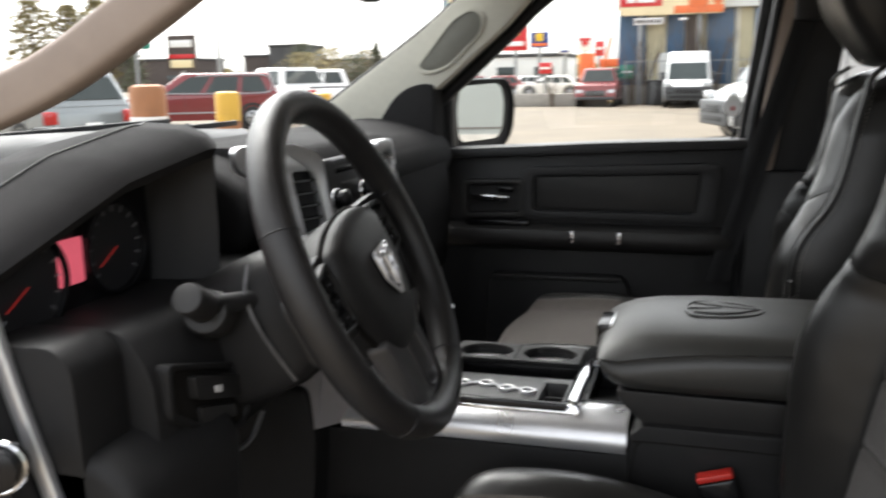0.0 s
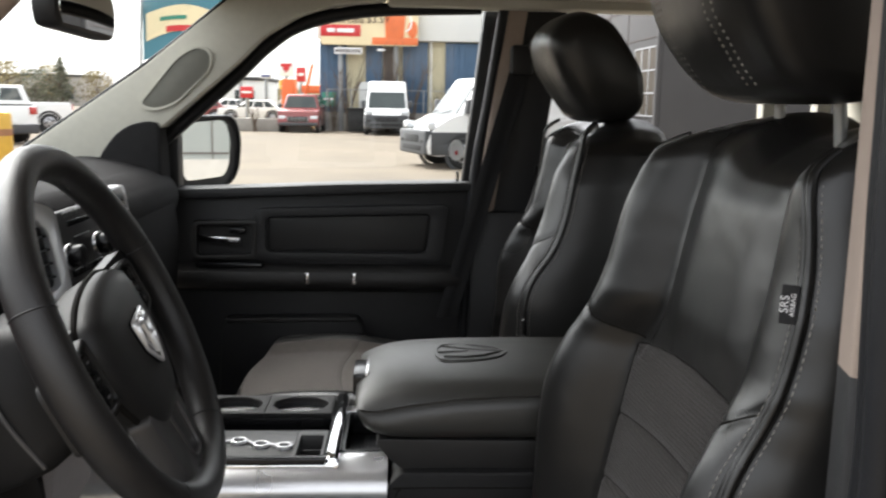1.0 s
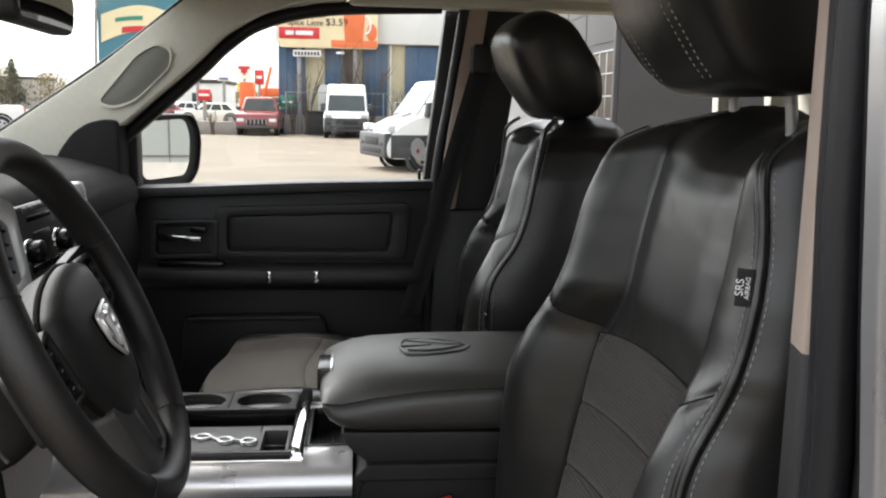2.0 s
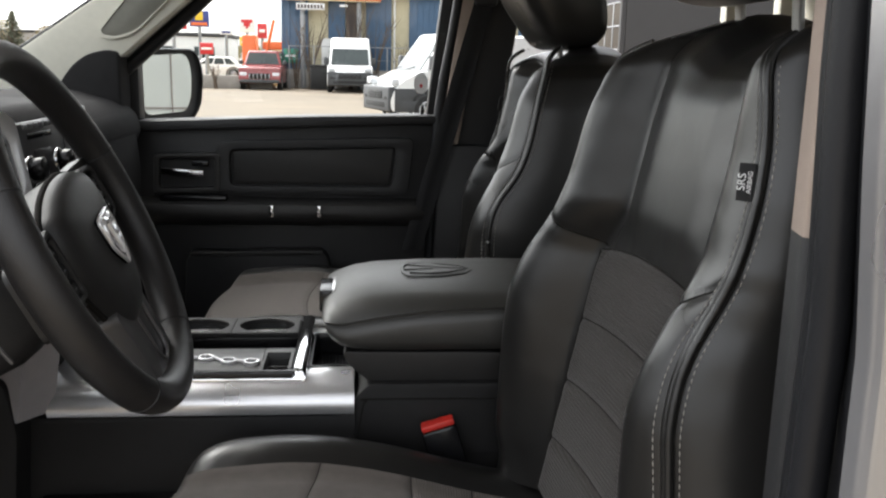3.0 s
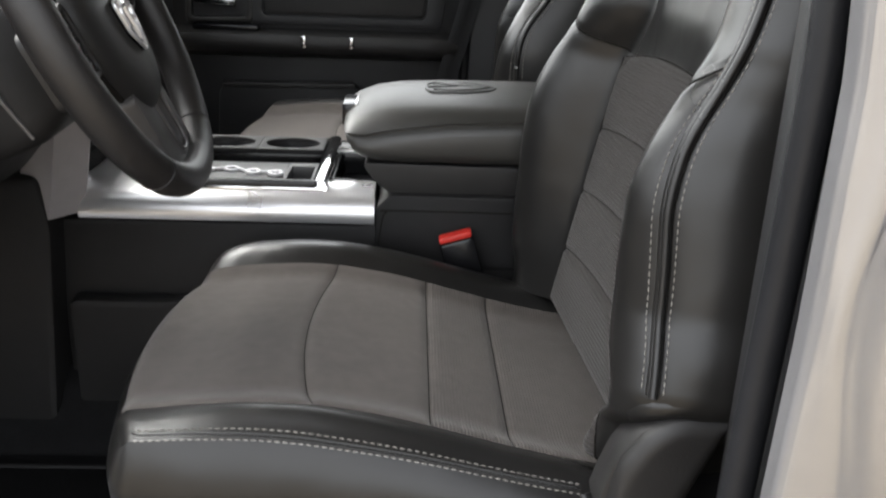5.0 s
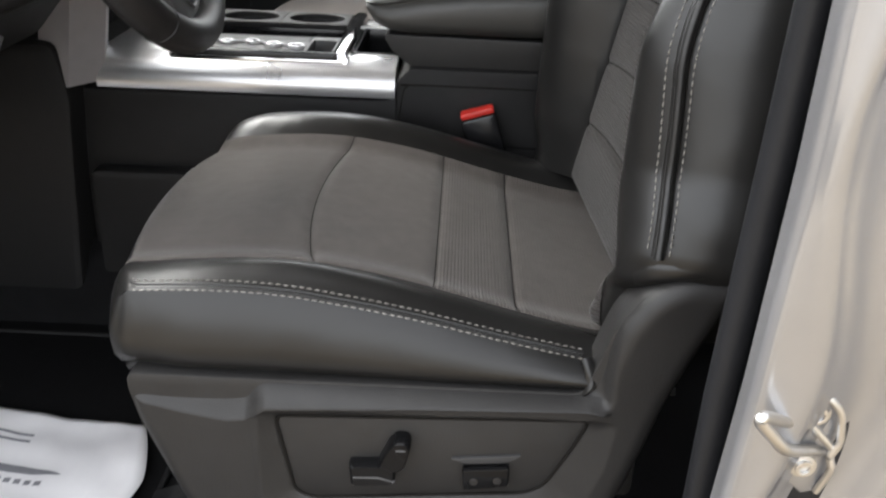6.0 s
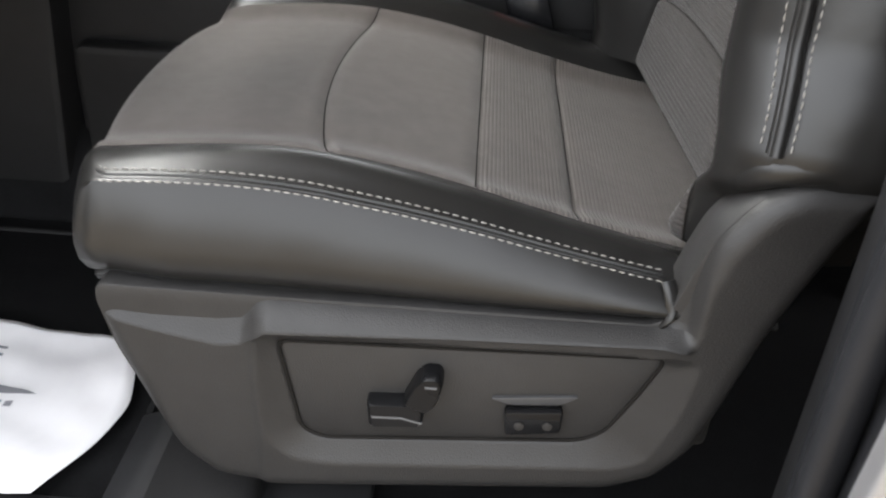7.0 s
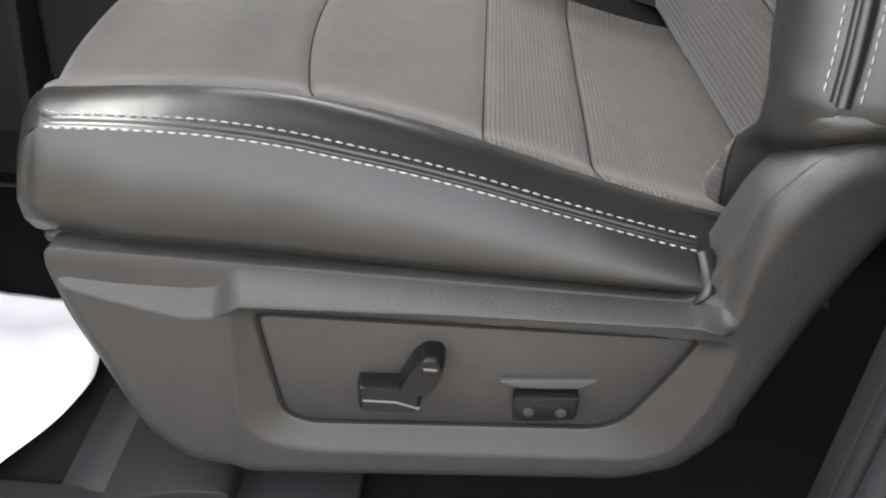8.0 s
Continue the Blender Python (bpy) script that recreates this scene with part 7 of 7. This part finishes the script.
        for xw in (f - 0.92, -f + 0.95):
            wl = part("wheel", cyl((xw, side * (W / 2 - 0.20), tyre), (xw, side * (W / 2 + 0.02), tyre), tyre, seg=28, bev=0.04), TYRE, v)
            part("rim", cyl((xw, side * (W / 2 + 0.005), tyre), (xw, side * (W / 2 + 0.03), tyre), tyre * 0.62, seg=20, bev=0.01), RIM, wl, "alloy rim")
            for q in range(5):
                a = q * 1.2566
                part("rim_gap", cyl((xw + tyre * 0.38 * math.cos(a), side * (W / 2 + 0.02), tyre + tyre * 0.38 * math.sin(a)), (xw + tyre * 0.38 * math.cos(a), side * (W / 2 + 0.036), tyre + tyre * 0.38 * math.sin(a)), tyre * 0.13, seg=10, bev=0), TYRE, wl)
            part("wheel_arch", ring([(xw + (tyre + 0.11) * math.cos(a * 0.2618), tyre + (tyre + 0.11) * math.sin(a * 0.2618)) for a in range(24)], [(xw + (tyre + 0.02) * math.cos(a * 0.2618), tyre + (tyre + 0.02) * math.sin(a * 0.2618)) for a in range(24)], side * (W / 2 - 0.03), side * (W / 2 + 0.012), 'y', 0.005, n=48), clad or TYRE, v)
    gx, gz = (0.052, -0.10) if van else (0.0, 0.0)
    g = part("grille", box(f - 0.06, f + gx + 0.012, -W * 0.26, W * 0.26, hood - 0.52 - gz * 0.9, hood - 0.26 - gz * 0.2, 0.02), TYRE, v, "dark grille")
    for q in range(0 if van else 6):
        part("grille_bar", box(f + 0.0, f + 0.02, -W * 0.24 + W * 0.48 * q / 5 - 0.02, -W * 0.24 + W * 0.48 * q / 5 + 0.02, hood - 0.50, hood - 0.28, 0.005), RIM if clad is None else CLAD, g)
    part("bumper", box(f - 0.14, f + 0.05, -W / 2 + 0.02, W / 2 - 0.02, z0 + 0.02, hood - 0.54 if not van else hood - 0.14, 0.05, 3), clad or CLAD, v, "front bumper")
    if van:
        for q in range(3):
            part("grille_bar", box(f + 0.05, f + 0.075, -W * 0.25, W * 0.25, hood - 0.39 + 0.055 * q, hood - 0.375 + 0.055 * q, 0.003), CLAD, g)
        part("lower_intake", box(f + 0.02, f + 0.058, -W * 0.36, W * 0.36, z0 + 0.12, z0 + 0.24, 0.01), TYRE, v)
        for side in (1, -1):
            part("fog_lamp", box(f + 0.02, f + 0.056, side * W * 0.37 - 0.12, side * W * 0.37 + 0.12, hood - 0.44, hood - 0.36, 0.02), TYRE, v)
            part("wiper", cyl((f - wind + 0.05, side * 0.45 - 0.3, zb + 0.03), (f - wind + 0.03, side * 0.45 + 0.25, zb + 0.10), 0.012, seg=6, bev=0), TYRE, v)
            part("arch_cladding", box(f - 1.5, f - 0.1, side * (W / 2) - 0.012, side * (W / 2) + 0.012, z0 + 0.02, hood - 0.18, 0.02), clad, v)
            part("door_seam", box(f - 2.55, f - 2.53, side * (W / 2 + 0.003) - 0.008, side * (W / 2 + 0.003) + 0.008, z0 + 0.2, zb + 0.7, 0), TYRE, v)
    part("rear_bumper", box(-f - 0.05, -f + 0.14, -W / 2 + 0.02, W / 2 - 0.02, z0 + 0.02, z0 + 0.32, 0.04, 3), clad or CLAD, v)
    part("plate", box(-f - 0.062, -f - 0.05, -0.16, 0.16, z0 + 0.36, z0 + 0.50, 0.005), SIGN_WHITE, v)
    if clad:
        for side in (1, -1):
            part("side_cladding", box(-f + 0.25, f - 0.25, side * (W / 2) - 0.012, side * (W / 2) + 0.014, z0 + 0.02, z0 + 0.28, 0.01), clad, v)
    if bed:
        part("bed_recess", box(-f + 0.10, xb - 0.10, -W / 2 + 0.10, W / 2 - 0.10, zb - 0.04, zb + 0.004, 0), TYRE, v)
    part("door_line", box(xa - 1.05, xa - 1.035, -W / 2 - 0.004, W / 2 + 0.004, z0 + 0.15, zb - 0.06, 0), TYRE, v)
    if "chrome" in label:
        for side in (1, -1):
            part("chrome_line", tube(smooth_line([pt(0.96, 0.16, side), pt(0.5, 0.13, side), pt(0.12, 0.14, side), pt(0.03, 0.35, side), pt(0.03, 0.86, side), pt(0.3, 0.93, side), pt(0.80, 0.90, side)], 40), 0.022, 6), RIM, v, "bright chrome window line")
            part("chrome_line", box(-f + 1.4, f - 1.4, side * W / 2 - 0.01, side * W / 2 + 0.02, z0 + 0.22, z0 + 0.26, 0.005), RIM, v, "bright chrome sill line")
    v.matrix_basis = pose(place[0], place[1], 0, 0, 0, heading)
    return v


vehicle("cargo_van", "white high-roof cargo van with grey bumper", 5.4, 2.02, 1.20, 2.44, 0.30, 0.85, 1.70, 5.25, 5.38, 1.06, WHITE_PAINT, (-0.58, 41.9), -90, CLAD, None, 0.36, "white cargo vans")
vehicle("cargo_van", "white cargo van with grey lower cladding, parked across the lot", 4.6, 2.02, 1.26, 2.12, 0.30, 0.74, 1.38, 4.50, 4.58, 1.04, WHITE_PAINT, (2.56, 20.87), 197, CLAD, None, 0.36, "white cargo vans", 0.74)
vehicle("red_suv", "faded red boxy off-road wagon", 4.5, 1.90, 1.12, 1.78, 0.10, 1.35, 1.75, 4.2, 4.4, 1.02, JEEP_RED, (-4.78, 43.2), -90, None, None, 0.38)
vehicle("silver_suv", "silver sport utility wagon seen from behind", 4.6, 1.88, 1.10, 1.72, 0.10, 1.25, 1.95, 4.15, 4.5, 0.98, SILVER_PAINT, (-12.9, 13.75), 155)
vehicle("red_minivan", "dark red minivan with chrome window line", 5.1, 1.98, 1.08, 1.74, 0.10, 1.05, 2.0, 4.7, 5.0, 0.95, RED_PAINT, (-15.5, 24.3), 209)
vehicle("white_pickup", "white crew cab pickup truck", 5.8, 2.0, 1.25, 1.92, 0.10, 1.6, 2.2, 3.9, 4.15, 1.15, WHITE_PAINT, (-17.0, 37.2), 208, None, True, 0.40)
vehicle("white_pickup", "white pickup truck seen from its tailgate", 5.8, 2.0, 1.25, 1.92, 0.10, 1.6, 2.2, 3.9, 4.15, 1.15, WHITE_PAINT, (-14.7, 28.8), 150, None, True, 0.40)
vehicle("white_sedan", "white sedan parked along the far street", 4.6, 1.8, 0.95, 1.45, 0.10, 1.2, 1.9, 3.5, 4.1, 0.90, WHITE_PAINT, (-9.9, 59.5), 185)
vehicle("red_car", "red car parked along the far street", 4.4, 1.8, 0.98, 1.50, 0.10, 1.2, 1.9, 3.5, 4.1, 0.92, JEEP_RED, (-13.8, 60), 190)
vehicle("red_car", "red car parked along the far street", 4.4, 1.8, 0.98, 1.50, 0.10, 1.2, 1.9, 3.5, 4.1, 0.92, JEEP_RED, (-17.5, 66), 240)
vehicle("white_sedan", "white sedan parked along the far street", 4.6, 1.8, 0.95, 1.45, 0.10, 1.2, 1.9, 3.5, 4.1, 0.90, WHITE_PAINT, (-14.5, 74), 200)

# ---- signs, posts, banner ----


def sign(name, label, x0, x1, y, z0, z1, face, bars=(), post=0.12):
    s = thing(name, ((x0 + x1) / 2, y, 0), label, "sign")
    part("board", box(x0, x1, y, y + 0.25, z0, z1, 0.03), face, s)
    for a, b, c, d, m in bars:
        part("sign_shape", box(x0 + (x1 - x0) * a, x0 + (x1 - x0) * b, y - 0.04, y + 0.01, z0 + (z1 - z0) * c, z0 + (z1 - z0) * d, 0.01), m, s)
    if post:
        part("post", cyl(((x0 + x1) / 2, y + 0.12, 0), ((x0 + x1) / 2, y + 0.12, z0), post, seg=10, bev=0), POLE, s)
    return s


sign("street_sign", "tall red roadside sign with pale shapes", -14.9, -13.0, 67.2, 3.4, 5.7, SIGN_RED, ((0.3, 0.7, 0.5, 0.85, SIGN_YELLOW), (0.15, 0.85, 0.15, 0.3, SIGN_WHITE)))
sign("street_sign", "blue and yellow roadside sign", -12.8, -11.4, 67.4, 3.6, 4.75, SIGN_BLUE, ((0.3, 0.7, 0.40, 0.92, SIGN_YELLOW), (0.08, 0.92, 0.08, 0.28, SIGN_ORANGE)))
sign("street_sign", "white roadside sign with a red triangle", -9.3, -8.1, 68.0, 3.3, 4.4, SIGN_WHITE, ((0.15, 0.85, 0.65, 0.85, SIGN_RED), (0.3, 0.7, 0.4, 0.66, SIGN_RED), (0.43, 0.57, 0.25, 0.41, SIGN_RED)))
sign("street_sign", "narrow red roadside sign", -8.0, -7.3, 68.6, 2.9, 4.0, SIGN_RED, ((0.2, 0.8, 0.4, 0.6, SIGN_WHITE),))
sign("street_sign", "small yellow roadside sign board", -9.2, -8.0, 67.6, 2.3, 2.95, SIGN_YELLOW, ((0.1, 0.9, 0.3, 0.5, SIGN_WHITE),))
sign("street_sign", "small pale oval roadside sign", -10.7, -9.8, 68.0, 3.1, 3.45, SIGN_WHITE, ((0.15, 0.85, 0.3, 0.7, SIGN_BLUE),))
sign("stop_sign", "small red roadside sign", -10.1, -9.3, 56.0, 1.6, 2.3, SIGN_RED, ((0.1, 0.9, 0.4, 0.6, SIGN_WHITE),))
sign("display_sign", "dark electronic sign over red and pale panels", -33.0, -31.0, 49.4, 2.2, 4.4, DARKWALL, ((0.1, 0.9, 0.66, 0.86, SIGN_WHITE), (0.05, 0.95, 0.34, 0.46, SIGN_RED), (0.1, 0.9, 0.08, 0.30, SIGN_CREAM)))
sign("direction_sign", "small green street sign on a pole", -17.9, -16.9, 23.6, 2.55, 2.85, SIGN_GREEN, ((0.1, 0.9, 0.3, 0.7, SIGN_WHITE),), 0.05)
lp = thing("street_lamp", (-30, 50.6, 0), "tall grey street lamp pole", "lamp post")
part("pole", cyl((-30, 50.6, 0), (-30, 50.6, 12), 0.14, 0.08, 12, 0), POLE, lp)
part("lamp_arm", cyl((-30, 50.6, 11.8), (-28.6, 50.6, 12.2), 0.05, seg=8, bev=0), POLE, lp)
eq = thing("orange_lift", (-4.9, 46, 0), "orange hired machines behind the low wall", "machine")
for k, (x0, x1, z0, z1) in enumerate(((-6.2, -5.5, 0.5, 2.6), (-5.2, -3.6, 0.6, 1.6), (-5.2, -3.9, 1.9, 2.3), (-4.0, -3.2, 0.4, 2.6))):
    part("machine_body", box(x0, x1, 46.0 + 0.2 * k, 47.2, z0, z1, 0.06), SIGN_ORANGE, eq)
part("mast", cyl((-5.4, 46.4, 0.2), (-4.6, 46.4, 3.4), 0.08, seg=8, bev=0), SIGN_ORANGE, eq)

fb = thing("feather_banner", (-2.8, 10.3, 0), "teal and cream feather banner on a thin pole", "banner")
part("pole", tube(smooth_line([(-3.28, 10.3, 0), (-3.26, 10.3, 2.4), (-3.1, 10.3, 3.6), (-2.5, 10.3, 4.0)], 16), 0.02, 8), POLE, fb)


def banner(u, v):
    x0, x1 = -3.24 + 0.06 * max(0, v - 0.5), -2.15 - 0.5 * max(0, 0.30 - v) ** 1.0
    z0 = 2.02 + 0.10 * math.sin(3.2 * u)
    return (x0 + (x1 - x0) * u, 10.3 + 0.05 * math.sin(5 * u + 2 * v), z0 + (3.75 - z0) * v)


part("banner_cloth", sheet(banner, 12, 16), SIGN_TEAL, fb, "teal banner cloth")
part("banner_field", sheet(lambda u, v: (lambda p: (p[0], p[1] - 0.012, p[2]))(banner(0.04 + 0.82 * u, 0.13 + 0.20 * v + 0.04 * math.sin(3 * u))), 12, 8), SIGN_CREAM, fb, "cream printed field")
part("banner_bar", sheet(lambda u, v: (lambda p: (p[0], p[1] - 0.02, p[2]))(banner(0.28 + 0.42 * u, 0.17 + 0.045 * v)), 8, 2), SIGN_RED, fb)
part("banner_bar", sheet(lambda u, v: (lambda p: (p[0], p[1] - 0.02, p[2]))(banner(0.20 + 0.32 * u, 0.26 + 0.03 * v)), 8, 2), SIGN_GREEN, fb)


def bollard(x, y, h, rad, m, label):
    b = thing("bollard", (x, y, 0), label, "bollard", "painted bollards")
    part("post", cyl((x, y, 0), (x, y, h), rad, rad, 24, rad * 0.35), m, b)
    part("collar", cyl((x, y, 0), (x, y, 0.08), rad * 1.25, rad * 1.15, 24, 0.02), CONCRETE, b)
    part("band", cyl((x, y, h * 0.72), (x, y, h * 0.80), rad * 1.015, rad * 1.015, 24, 0), SIGN_WHITE if m is RUST_POST else RUST_POST, b)


bollard(-4.98, 6.05, 1.50, 0.17, RUST_POST, "rust brown steel bollard")
bollard(-4.36, 6.45, 1.42, 0.12, YELLOW_POST, "yellow painted steel bollard")
bollard(-6.1, 12.6, 1.3, 0.18, YELLOW_POST, "yellow painted steel bollard")

# small round sticker on the passenger window
sk = thing("window_sticker", (0.14, 0.858, 1.43), "small round white sticker on the window glass", "sticker")
part("sticker", prism([(0.172 + 0.018 * math.cos(a * 0.262), 1.446 + 0.026 * math.sin(a * 0.262)) for a in range(24)], 0.846, 0.8468, 'y', 0), SIGN_WHITE, sk)
part("sticker_mark", prism([(0.172 + 0.004 * math.cos(a * 1.05), 1.440 + 0.006 * math.sin(a * 1.05)) for a in range(6)], 0.8448, 0.8455, 'y', 0), SIGN_RED, sk)
